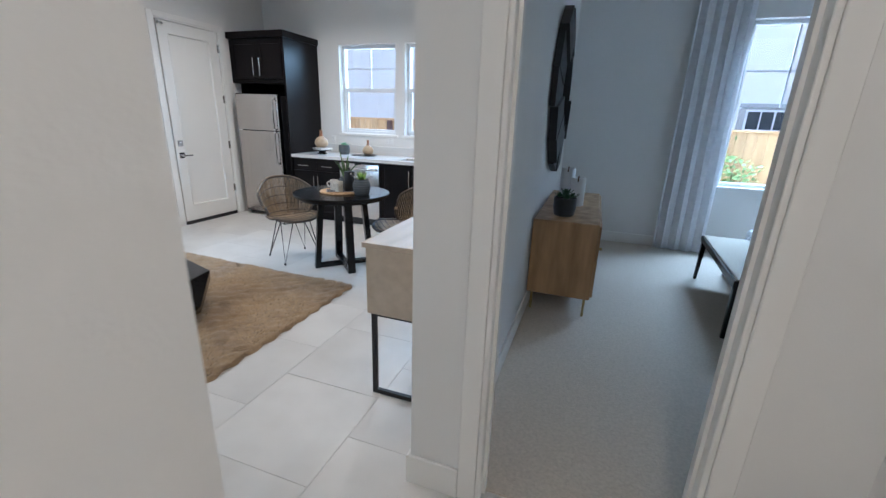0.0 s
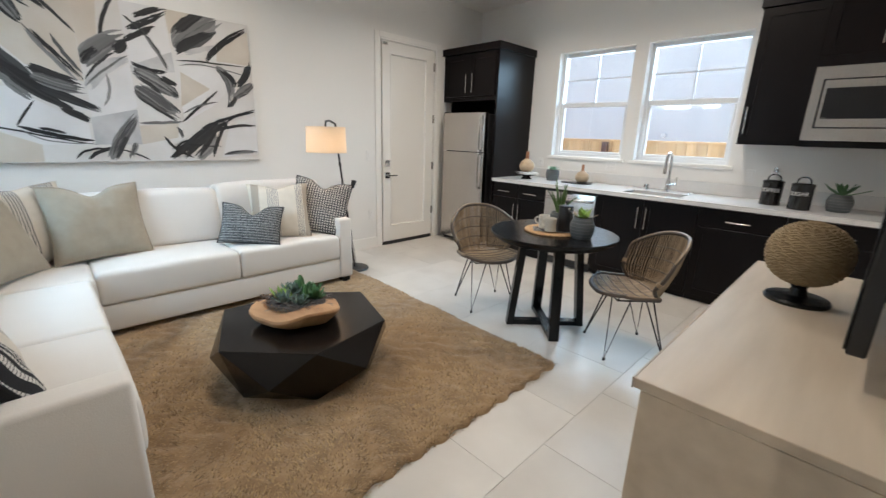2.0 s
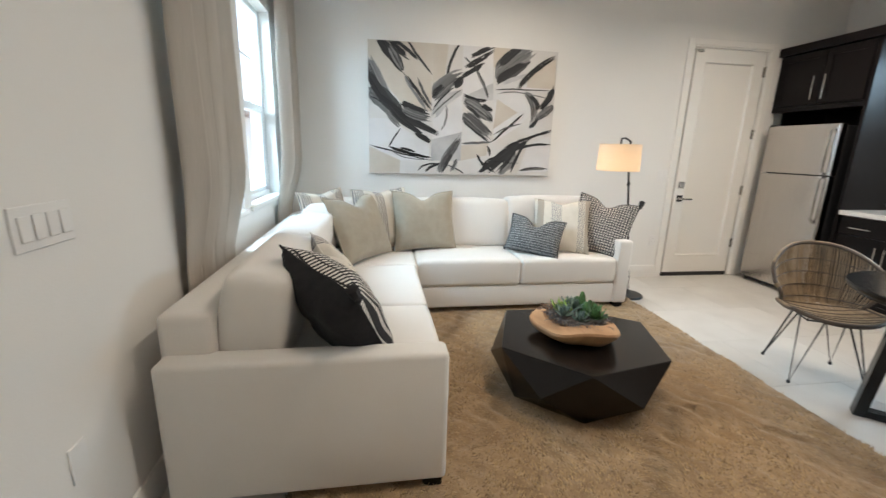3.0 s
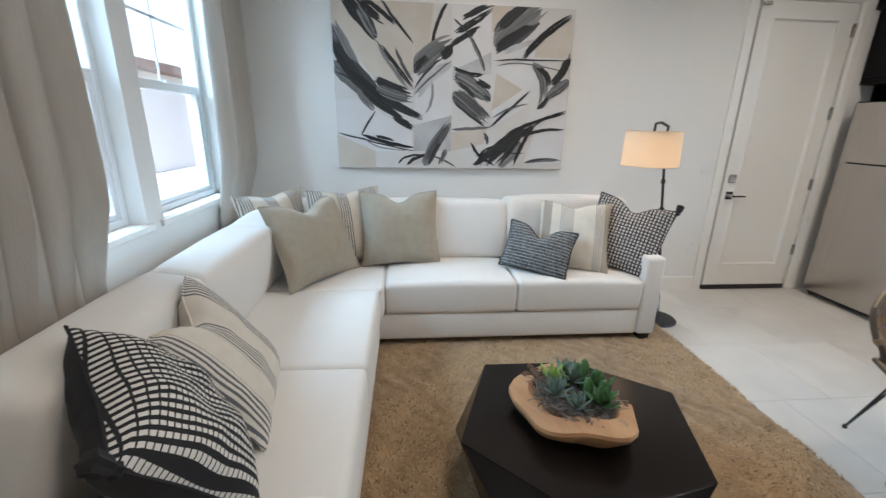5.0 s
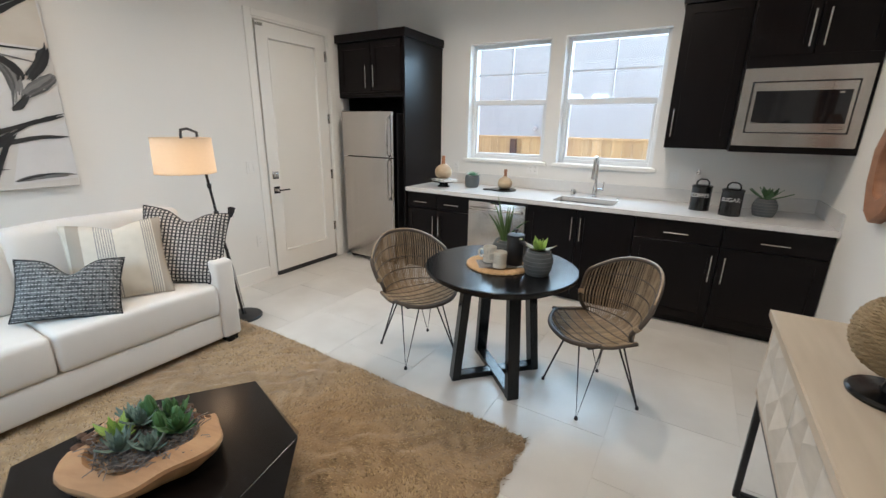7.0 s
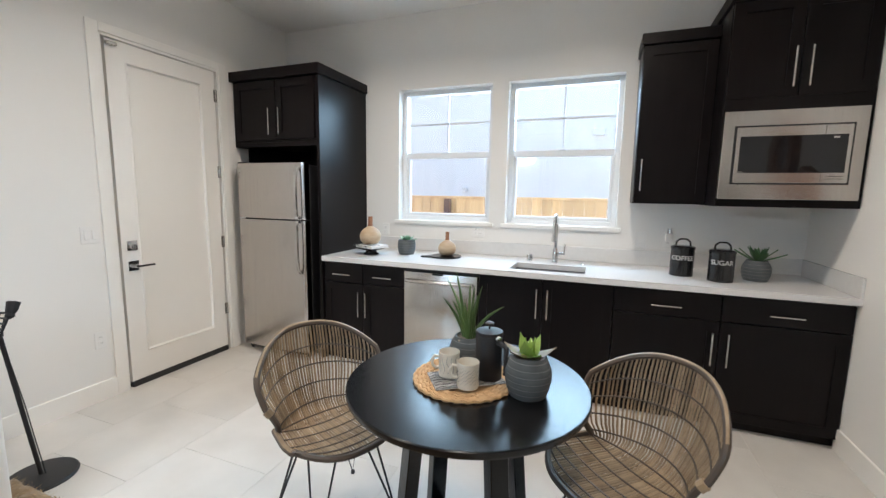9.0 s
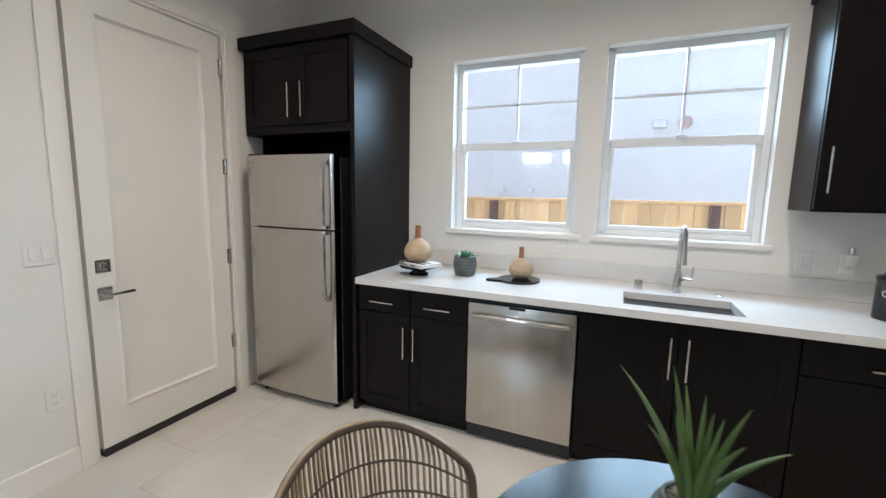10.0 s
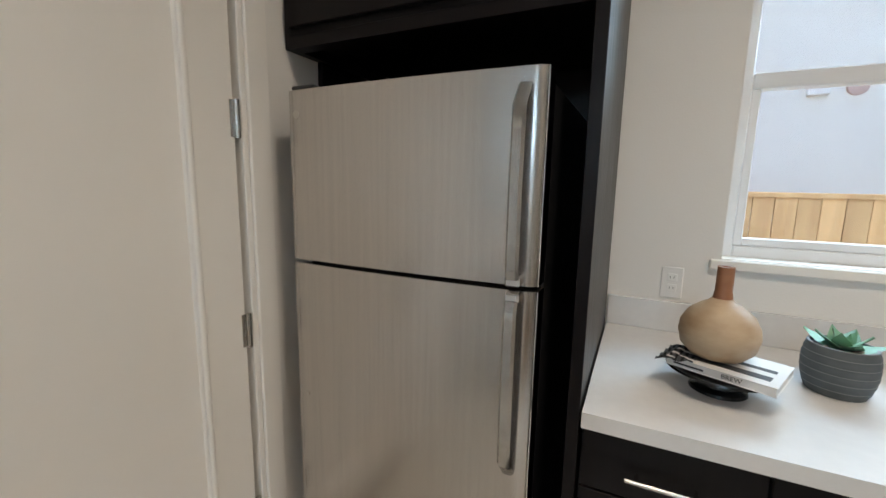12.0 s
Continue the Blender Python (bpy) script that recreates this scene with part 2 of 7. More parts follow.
ALOE = mat("aloe_leaf", (0.105, 0.165, 0.05), 0.45, color2=(0.06, 0.115, 0.035), scale=20, stretch=(1, 1, 0.3), vary=0.15)
MOSS = mat("grey_moss", (0.24, 0.22, 0.21), 0.95, color2=(0.15, 0.14, 0.14), scale=30, bump=0.8, vary=0.3)
GRAVEL = mat("pebbles", (0.30, 0.255, 0.21), 0.9, color2=(0.17, 0.14, 0.115), scale=60, bump=0.9, bump_scale=120)
MIRROR = mat("mirror_glass", (0.86, 0.87, 0.87), 0.015, 1.0)
PAPER = mat("paper_white", (0.75, 0.74, 0.72), 0.6, color2=(0.70, 0.69, 0.67), scale=20)
INK = mat("dark_print", (0.03, 0.03, 0.032), 0.6, color2=(0.05, 0.05, 0.05), scale=30)
WHITEP = mat("white_plastic", (0.80, 0.79, 0.77), 0.35, color2=(0.78, 0.77, 0.75), scale=6)
VINYL = mat("white_vinyl", (0.80, 0.81, 0.82), 0.35, color2=(0.78, 0.79, 0.8), scale=5)
SHADE = through_cloth("lamp_shade_linen", (0.80, 0.68, 0.53), 0.45, color2=(0.76, 0.63, 0.48), scale=40, stretch=(1, 1, 3), bump=0.2, bump_scale=200)
BULB = glow("warm_bulb", (1.0, 0.66, 0.36), 2.0)
CANLIGHT = glow("downlight_lens", (1.0, 0.86, 0.68), 5.0)
BRASS = mat("brass", (0.50, 0.36, 0.15), 0.3, 1.0, color2=(0.42, 0.30, 0.12), scale=20)
CANE = mat("woven_cane", (0.62, 0.56, 0.44), 0.7, color2=(0.52, 0.46, 0.35), scale=60, bump=0.8, bump_scale=260)
DUVET = banded(mat("white_bedding", (0.76, 0.76, 0.77), 0.95, color2=(0.70, 0.70, 0.72), scale=6, bump=0.3, bump_scale=60), (0.26, 0.26, 0.29), "Y", 15, 0.4, second=("X", 60, 0.7))
SHEET = mat("bed_linen", (0.72, 0.71, 0.70), 0.95, color2=(0.66, 0.65, 0.64), scale=4, bump=0.3, bump_scale=20)
FENCE = mat("cedar_fence", (0.62, 0.40, 0.20), 0.75, color2=(0.48, 0.29, 0.14), scale=2.2, detail=7, stretch=(6, 6, 0.5), contrast=1.4, bump=0.15, bump_scale=30, vary=0.16, shift=True)
FENCED = mat("dark_fence_post", (0.11, 0.055, 0.045), 0.8, color2=(0.075, 0.04, 0.035), scale=5, stretch=(6, 6, 0.6))
STUCCO = mat("pale_stucco", (0.81, 0.79, 0.735), 0.95, color2=(0.77, 0.75, 0.70), scale=3, bump=0.5, bump_scale=60)
TRIMG = mat("grey_trim", (0.42, 0.42, 0.41), 0.8, color2=(0.38, 0.38, 0.37), scale=6)
EARTH = mat("bare_earth", (0.33, 0.28, 0.22), 0.95, color2=(0.24, 0.20, 0.155), scale=1.5, detail=8, bump=0.9, bump_scale=12)
ROOF = mat("clay_roof", (0.24, 0.15, 0.11), 0.85, color2=(0.17, 0.11, 0.085), scale=6, bump=0.5, bump_scale=20)
FOLI = mat("tree_leaf", (0.085, 0.15, 0.055), 0.6, color2=(0.05, 0.10, 0.04), scale=5, vary=0.2)
TRUNK = mat("tree_bark", (0.12, 0.085, 0.06), 0.9, color2=(0.075, 0.055, 0.04), scale=14, bump=0.8)
ALMOND = mat("pane_dark", (0.03, 0.04, 0.05), 0.05, color2=(0.04, 0.05, 0.06), scale=3)
GLASS = glass_mat("window_glass")
STRIPE = banded(mat("striped_linen", (0.66, 0.61, 0.53), 0.95, color2=(0.60, 0.55, 0.47), scale=20, bump=0.3, bump_scale=180), (0.12, 0.12, 0.13), "X", 62, 0.45, zone=((-0.26, -0.16), (-0.075, 0.015), (0.11, 0.24)))
TANSTRIPE = banded(banded(mat("beige_striped_linen", (0.70, 0.66, 0.58), 0.95, color2=(0.64, 0.60, 0.52), scale=20, bump=0.3, bump_scale=180), (0.25, 0.25, 0.25), "X", 85, 0.4, zone=((-0.10, 0.0), (0.14, 0.2))), (0.40, 0.35, 0.29), "X", 0.01, 1.0, zone=((-0.22, -0.16), (0.2, 0.25)))
KNIT = banded(mat("black_cream_knit", (0.016, 0.016, 0.018), 0.95, bump=0.5, bump_scale=150), (0.68, 0.65, 0.6), "X", 46, 0.5, second=("Y", 58, 0.78), zone=None)
BLACKC = mat("black_cloth", (0.012, 0.012, 0.015), 0.95, color2=(0.02, 0.02, 0.023), scale=30, bump=0.4, bump_scale=150)
HOUND = banded(banded(mat("black_white_check", (0.66, 0.63, 0.58), 0.95, color2=(0.60, 0.57, 0.52), scale=40, bump=0.6, bump_scale=140), (0.02, 0.02, 0.024), "X", 44, 0.44), (0.07, 0.07, 0.075), "Y", 44, 0.38)
FUZZ = banded(mat("charcoal_weave", (0.045, 0.05, 0.053), 0.98, color2=(0.16, 0.17, 0.175), scale=55, contrast=2.5, bump=1.0, bump_scale=110), (0.45, 0.45, 0.44), "Y", 48, 0.25, second=("X", 70, 0.6))


# ---- mesh tools ----
def part(name, bm, material, parent=None, label="", smooth=False, kind=""):
    """One mesh object from a bmesh, under a thing or part where one is given."""
    me = bpy.data.meshes.new(name)
    bm.normal_update()
    bm.to_mesh(me)
    bm.free()
    me.materials.append(material)
    if smooth:
        me.polygons.foreach_set("use_smooth", [True] * len(me.polygons))
        me.set_sharp_from_angle(angle=radians(40))
    ob = new(name, me)
    ob.parent = parent
    return tagged(ob, label=label, kind=kind)


def thing(name, label, category, at=(0, 0, 0), turn=0.0, group=""):
    ob = new(name)
    ob.empty_display_size = 0.1
    ob.matrix_basis = pose(*at, 0, 0, turn)
    return tagged(ob, label, category, group)


def box(lo, hi, bevel=0.0, bm=None, seg=1):
    bm = bm or bmesh.new()
    c = [(a + b) / 2 for a, b in zip(lo, hi)]
    d = [max(abs(b - a), 1e-4) for a, b in zip(lo, hi)]
    r = bmesh.ops.create_cube(bm, size=1, matrix=Matrix.Translation(c) @ Matrix.Diagonal((*d, 1)))
    if bevel:
        es = list({e for v in r["verts"] for e in v.link_edges})
        bmesh.ops.bevel(bm, geom=es, offset=min(bevel, min(d) * 0.45), segments=seg, profile=0.5, affect="EDGES")
    return bm


def cyl(p, q, r0, r1=None, n=16, bm=None, caps=True):
    """A round bar from p to q."""
    bm = bm or bmesh.new()
    p, q = Vector(p), Vector(q)
    m = Matrix.Translation((p + q) / 2) @ (q - p).to_track_quat("Z", "Y").to_matrix().to_4x4()
    bmesh.ops.create_cone(bm, cap_ends=caps, segments=n, radius1=r0, radius2=r0 if r1 is None else r1, depth=(q - p).length, matrix=m)
    return bm


def lathe(profile, n=28, at=(0, 0, 0), bm=None, ripple=0.0, waves=0):
    """Turns a profile of (radius, height) about a standing axis."""
    bm = bm or bmesh.new()
    rings = []
    for r, z in profile:
        rings.append([bm.verts.new((at[0] + r * (1 + ripple * math.cos(waves * a)) * math.cos(a), at[1] + r * (1 + ripple * math.cos(waves * a)) * math.sin(a), at[2] + z))
                      for a in (2 * math.pi * i / n for i in range(n))])
    for a, b in zip(rings, rings[1:]):
        for i in range(n):
            bm.faces.new((a[i], a[(i + 1) % n], b[(i + 1) % n], b[i]))
    bm.faces.new(rings[0][::-1])
    bm.faces.new(rings[-1])
    return bm


def tube(points, r, n=6, bm=None, closed=False):
    """A rod along a line of points; r may be a function of the way along it."""
    bm = bm or bmesh.new()
    pts = [Vector(p) for p in points]
    rings = []
    last = None
    k = len(pts)
    for i, p in enumerate(pts):
        a = pts[(i - 1) % k] if closed or i > 0 else p
        b = pts[(i + 1) % k] if closed or i < k - 1 else p
        t = (b - a).normalized()
        if last is None:
            last = t.orthogonal().normalized()
        x = (last - t * last.dot(t)).normalized()
        last = x
        y = t.cross(x)
        rr = r(i / max(1, k - 1)) if callable(r) else r
        rings.append([bm.verts.new(p + rr * (math.cos(2 * math.pi * j / n) * x + math.sin(2 * math.pi * j / n) * y)) for j in range(n)])
    for a, b in zip(rings, rings[1:] + (rings[:1] if closed else [])):
        for j in range(n):
            bm.faces.new((a[j], a[(j + 1) % n], b[(j + 1) % n], b[j]))
    if not closed:
        bm.faces.new(rings[0][::-1])
        bm.faces.new(rings[-1])
    return bm


def prism(poly, z0, z1, bm=None, bevel=0.0):
    bm = bm or bmesh.new()
    lo = [bm.verts.new((x, y, z0)) for x, y in poly]
    hi = [bm.verts.new((x, y, z1)) for x, y in poly]
    n = len(poly)
    fs = [bm.faces.new(lo[::-1]), bm.faces.new(hi)]
    for i in range(n):
        fs.append(bm.faces.new((lo[i], lo[(i + 1) % n], hi[(i + 1) % n], hi[i])))
    if bevel:
        bmesh.ops.bevel(bm, geom=list({e for f in fs for e in f.edges}), offset=bevel, segments=2, affect="EDGES")
    return bm


def moved(bm, m):
    bmesh.ops.transform(bm, matrix=m, verts=bm.verts)
    return bm


def cushion(w, d, h, puff=0.02, edge=0.03, n=14, crown=0.0, seed=0):
    """An upholstered block, w x d x h, standing on z = 0, with rounded edges, a crowned top and slightly uneven faces."""
    bm = box((-w / 2, -d / 2, 0), (w / 2, d / 2, h))
    bmesh.ops.bevel(bm, geom=list(bm.edges), offset=edge, segments=3, profile=0.6, affect="EDGES")
    bmesh.ops.subdivide_edges(bm, edges=[e for e in bm.edges if e.calc_length() > 0.12], cuts=7, use_grid_fill=True)
    for v in bm.verts:
        fx, fy = 1 - (2 * v.co.x / w) ** 2, 1 - (2 * v.co.y / d) ** 2
        fz = 1 - (2 * v.co.z / h - 1) ** 2
        k = noise.noise(Vector((v.co.x * 3, v.co.y * 3, v.co.z * 3 + seed))) * 0.006
        v.co.z += (crown * max(fx, 0) ** 0.5 * max(fy, 0) ** 0.5 + k) * (1 if v.co.z > h * 0.5 else 0)
        v.co.y += math.copysign(puff * max(fz, 0) * max(fx, 0) ** 0.5, v.co.y) if abs(v.co.y) > d * 0.3 else 0
        v.co.x += math.copysign(puff * 0.5 * max(fz, 0), v.co.x) if abs(v.co.x) > w * 0.3 else 0
    return bm


def pillow(w, h, t, seed=0, slump=0.0, chop=0.0, n=22):
    """A loose pillow in its local x (width), y (height), thickness along z: pinched corners, soft folds; chop dents the top edge."""
    bm = bmesh.new()
    grid = {}
    for s in (1, -1):
        for i in range(n + 1):
            for j in range(n + 1):
                u, v = 2 * i / n - 1, 2 * j / n - 1
                rim = i in (0, n) or j in (0, n)
                if s == -1 and rim:
                    grid[s, i, j] = grid[1, i, j]
                    continue
                prof = (max(0, 1 - abs(u) ** 2.6) * max(0, 1 - abs(v) ** 2.6)) ** 0.55
                pin = 1 - 0.075 * (1 - abs(u) ** 2) * abs(v) ** 3
                pin2 = 1 - 0.075 * (1 - abs(v) ** 2) * abs(u) ** 3
                x, y = w / 2 * u * pin2, h / 2 * v * pin
                f = noise.noise(Vector((u * 2.3 + seed * 7, v * 2.3, s * 3.0))) * 0.13 + noise.noise(Vector((u * 6 + seed * 3, v * 4, s * 5.0))) * 0.05
                z = s * t / 2 * prof * (1 + f)
                y -= chop * h * math.exp(-(u / 0.32) ** 2) * max(0, (v + 0.5) / 1.5) ** 1.5
                z += slump * (v * v - 0.3) * t + noise.noise(Vector((u + seed, v, 9.0))) * 0.012
                grid[s, i, j] = bm.verts.new((x, y, z))
    for s in (1, -1):
        for i in range(n):
            for j in range(n):
                q = [grid[s, i, j], grid[s, i + 1, j], grid[s, i + 1, j + 1], grid[s, i, j + 1]]
                bm.faces.new(q if s == 1 else q[::-1])
    return bm


def petal(length, width, thick=0.004, curl=0.3, n=6, point=1.0):
    """A fleshy leaf from the origin along +x, curling upwards."""
    bm = bmesh.new()
    top, bot = [], []
    for i in range(n + 1):
        k = i / n
        w = width / 2 * max(0.03, math.sin(math.pi * (0.12 + 0.88 * k) ** (1.0 / point)) if i < n else 0.03)
        x, z = length * k, curl * length * k * k
        top.append([bm.verts.new((x, sgn * w, z + (0 if sgn else thick))) for sgn in (-1, 0, 1)])
        bot.append(bm.verts.new((x, 0, z - thick)))
    for i in range(n):
        a, b = top[i], top[i + 1]
        bm.faces.new((a[0], a[1], b[1], b[0]))
        bm.faces.new((a[1], a[2], b[2], b[1]))
        bm.faces.new((a[0], b[0], bot[i + 1], bot[i]))
        bm.faces.new((a[2], bot[i], bot[i + 1], b[2]))
    return bm


def mesh_from(name, verts, faces, material, parent=None, smooth=False, label="", kind=""):
    me = bpy.data.meshes.new(name)
    me.from_pydata(verts, [], faces)
    me.materials.append(material)
    if smooth:
        me.polygons.foreach_set("use_smooth", [True] * len(me.polygons))
    ob = new(name, me)
    ob.parent = parent
    return tagged(ob, label=label, kind=kind)


def shared(name, me, parent, m):
    ob = new(name, me)
    ob.parent = parent
    ob.matrix_basis = m
    return ob


def rosette(parent, name, at, leaves, length, width, material, rise=(20, 75), curl=0.25, rings=3, thick=0.003, point=1.0, tilt=0.0):
    """A whorl of fleshy leaves, each a part."""
    me = None
    for i in range(leaves):
        k = i / max(1, leaves - 1)
        if me is None:
            me = part(name, petal(length, width, thick, curl, point=point), material, parent, smooth=True)
            me.matrix_basis = pose(*at, 0, -rise[0], 0)
            first, me = me, me.data
            continue
        s = 1 - 0.5 * k
        shared(name, me, parent, pose(*at, 0, -(rise[0] + (rise[1] - rise[0]) * k), i * 137.5 + tilt) @ Matrix.Diagonal((s, s, s, 1)))


# ---- the shell ----
XW, XE, YS, YN, ZC = -4.73, -0.225, -0.42, 5.43, 3.07  # living room and kitchen
BX0, BX1 = -0.155, 4.0                                 # bedroom
HX0, HX1, HY0, DY0, DY1 = -0.08, 1.06, -2.2, 1.10, 1.215  # hall and the bedroom door wall


def wall(name, axis, a, b, t0, t1, holes=(), z0=-0.02, z1=ZC + 0.03, material=WALL, label="smooth off-white painted wall"):
    """A wall along one axis from a to b, thick from t0 to t1, with holes (from, to, bottom, top) through it."""
    bm = bmesh.new()

    def piece(p, q, lo, hi):
        if q - p > 1e-4 and hi - lo > 1e-4:
            if axis == "x":
                box((p, t0, lo), (q, t1, hi), bm=bm)
            else:
                box((t0, p, lo), (t1, q, hi), bm=bm)
    at = a
    for p, q, lo, hi in sorted(holes):
        piece(at, p, z0, z1)
        piece(p, q, z0, lo)
        piece(p, q, hi, z1)
        at = q
    piece(at, b, z0, z1)
    bmesh.ops.remove_doubles(bm, verts=bm.verts, dist=1e-5)
    return tagged(part(name, bm, material), label, "wall", kind="structure")


W1, W2 = (-3.43, -2.527, 1.20, 2.41), (-2.385, -1.472, 1.20, 2.41)
S1, S2 = (-4.50, -3.64, 0.94, 2.41), (-3.49, -2.84, 0.94, 2.41)
B1 = (1.60, 3.44, 0.80, 2.54)
wall("wall_north", "x", XW - 0.2, BX1 + 0.2, YN, YN + 0.2, [W1, W2, B1])
wall("wall_west", "y", YS - 0.2, YN, XW - 0.2, XW, [(3.66, 4.57, -0.02, 2.47)])
wall("wall_south", "x", XW, HX0 - 0.115, YS - 0.2, YS, [S1, S2, (-1.44, -0.53, -0.02, 2.47)])
wall("wall_partition", "y", DY1, YN, XE, BX0)
wall("wall_bedroom_door", "x", -0.325, HX1, DY0, DY1, [(-0.047, 0.69, -0.02, 2.47)])
wall("wall_hall_west", "y", HY0, 0.085, HX0 - 0.115, HX0)
wall("wall_hall_east", "y", HY0, DY0, HX1, HX1 + 0.115)
wall("wall_hall_south", "x", HX0 - 0.115, HX1 + 0.115, HY0 - 0.115, HY0)
wall("wall_bedroom_east", "y", DY1, YN, BX1, BX1 + 0.2)
wall("wall_bedroom_south", "x", HX1, BX1 + 0.2, DY0, DY1)
tagged(part("ceiling", box((XW - 0.1, YS - 0.1, ZC), (BX1 + 0.1, YN + 0.1, ZC + 0.12)), CEIL), "plain white painted ceiling", "ceiling", kind="structure")
tagged(part("ceiling_hall", box((HX0 - 0.1, HY0 - 0.1, ZC), (HX1 + 0.1, YS - 0.1, ZC + 0.12)), CEIL), "plain white painted hall ceiling", "ceiling", kind="structure")
tagged(part("roof_slab", box((XW - 0.4, YS - 0.35, ZC + 0.125), (BX1 + 0.4, YN + 0.4, ZC + 0.3)), STUCCO), "flat roof slab with short eaves", "roof", kind="structure")
tagged(part("roof_slab_hall", box((HX0 - 0.3, HY0 - 0.3, ZC + 0.125), (HX1 + 0.3, YS - 0.35, ZC + 0.3)), STUCCO), "flat roof slab over the hall", "roof", kind="structure")
floor = tagged(part("floor", box((XW - 0.1, YS - 0.1, -0.15), (BX1 + 0.1, YN + 0.1, -0.0025)), GROUT), "pale stone-look porcelain tile floor", "floor", kind="structure")
part("slab_hall", box((HX0 - 0.1, HY0 - 0.1, -0.15), (HX1 + 0.1, YS - 0.1, -0.0025)), GROUT, floor)
carpet = bmesh.new()
box((BX0 - 0.002, DY1 - 0.055, -0.003), (BX1, YN, 0.010), bm=carpet)
tagged(part("bedroom_carpet", carpet, CARPET), "beige textured loop carpet", "carpet", kind="structure")

# baseboards
BB, BT = 0.135, 0.015


def baseboard(lo, hi):
    bm = box((lo[0], lo[1], -0.004), (hi[0], hi[1], BB))
    top = [e for e in bm.edges if all(v.co.z > BB - 0.01 for v in e.verts)]
    bmesh.ops.bevel(bm, geom=top, offset=0.004, segments=1, affect="EDGES")
    tagged(part("baseboard", bm, TRIM), "white painted wooden baseboard", "baseboard", kind="structure")


baseboard((XW, YS + BT, 0), (XW + BT, 3.588, 0))
baseboard((XW, YS, 0), (-1.515, YS + BT, 0))
baseboard((XE - BT, DY1, 0), (XE, 4.74, 0))
baseboard((-0.325, DY0 - BT, 0), (-0.120, DY0, 0))
baseboard((-0.325 - BT, DY0 - BT, 0), (-0.325, DY1, 0))
baseboard((BX0, DY1, 0), (BX0 + BT, YN - BT, 0))
baseboard((BX0, YN - BT, 0), (BX1, YN, 0))
baseboard((HX0, HY0, 0), (HX0 + BT, 0.085, 0))
baseboard((HX0 - 0.115, 0.085, 0), (HX0 + BT, 0.085 + BT, 0))


# ---- windows ----
def window(name, x0, x1, z0, z1, y, out, mid, grid_h=None, label="", stool=True, slider=None):
    """A white vinyl window set back in a wall opening. y: the room face of the wall; out: +1 or -1, the way out."""
    w = thing(name, label, "window")
    w["kind"] = "structure"
    ya, yb = y + out * 0.085, y + out * 0.165

    def bar(nm, a, b, lo, hi, d0=ya, d1=yb, m=VINYL, parent=w):
        return part(nm, box((a, min(d0, d1), lo), (b, max(d0, d1), hi), 0.004), m, parent)
    f = 0.042
    bm = bmesh.new()
    for a, b, lo, hi in ((x0, x0 + f, z0, z1), (x1 - f, x1, z0, z1), (x0 + f, x1 - f, z0, z0 + f), (x0 + f, x1 - f, z1 - f, z1)):
        box((a, min(ya, yb), lo), (b, max(ya, yb), hi), 0.004, bm)
    part("window_frame", bm, VINYL, w)
    g0, g1 = y + out * 0.122, y + out * 0.128

    def pane(a, b, lo, hi):
        p = part("pane", box((a, min(g0, g1), lo), (b, max(g0, g1), hi)), GLASS, w)
        p.visible_shadow = False

    def muntin(a, b, lo, hi):
        part("muntin", box((a, min(g0 - 0.006, g1 + 0.006), lo), (b, max(g0 - 0.006, g1 + 0.006), hi)), VINYL, w)
    if slider is None:
        bar("meeting_rail", x0 + f, x1 - f, mid, mid + 0.055, y + out * 0.09, y + out * 0.15)
        s = 0.028
        bm = bmesh.new()
        for a, b, lo, hi in ((x0 + f, x0 + f + s, z0 + f, mid), (x1 - f - s, x1 - f, z0 + f, mid), (x0 + f + s, x1 - f - s, z0 + f, z0 + f + s)):
            box((a, min(y + out * 0.095, y + out * 0.14), lo), (b, max(y + out * 0.095, y + out * 0.14), hi), 0.003, bm)
        part("sash", bm, VINYL, w)
        pane(x0 + f + s, x1 - f - s, z0 + f + s, mid)
        pane(x0 + f, x1 - f, mid + 0.055, z1 - f)
        xm, zm = (x0 + x1) / 2, (mid + 0.055 + z1 - f) / 2
        muntin(xm - 0.008, xm + 0.008, mid + 0.055, z1 - f)
        muntin(x0 + f, x1 - f, zm - 0.008, zm + 0.008)
        part("sash_lock", box((xm - 0.03, min(y + out * 0.075, y + out * 0.09), mid + 0.045), (xm + 0.03, max(y + out * 0.075, y + out * 0.09), mid + 0.062), 0.004), VINYL, w)
    else:
        bar("mullion", slider - 0.04, slider + 0.04, z0 + f, z1 - f)
        for a, b in ((x0 + f, slider - 0.04), (slider + 0.04, x1 - f)):
            pane(a, b, z0 + f, z1 - f)
            zz = (z0 + z1) / 2
            muntin(a, b, z1 - 0.50, z1 - 0.484)
            muntin(a, b, zz - 0.008, zz + 0.008)
            muntin((a + b) / 2 - 0.008, (a + b) / 2 + 0.008, zz, z1 - f)
    if stool:
        part("window_sill", box((x0 - 0.035, min(y - out * 0.022, y + out * 0.085), z0 - 0.035), (x1 + 0.04, max(y - out * 0.022, y), z0), 0.004), TRIM, w)
        part("sill_board", box((x0 + 0.001, min(y + out * 0.0005, ya), z0 - 0.006), (x1 - 0.001, max(y + out * 0.0005, ya), z0 + 0.003)), TRIM, w)


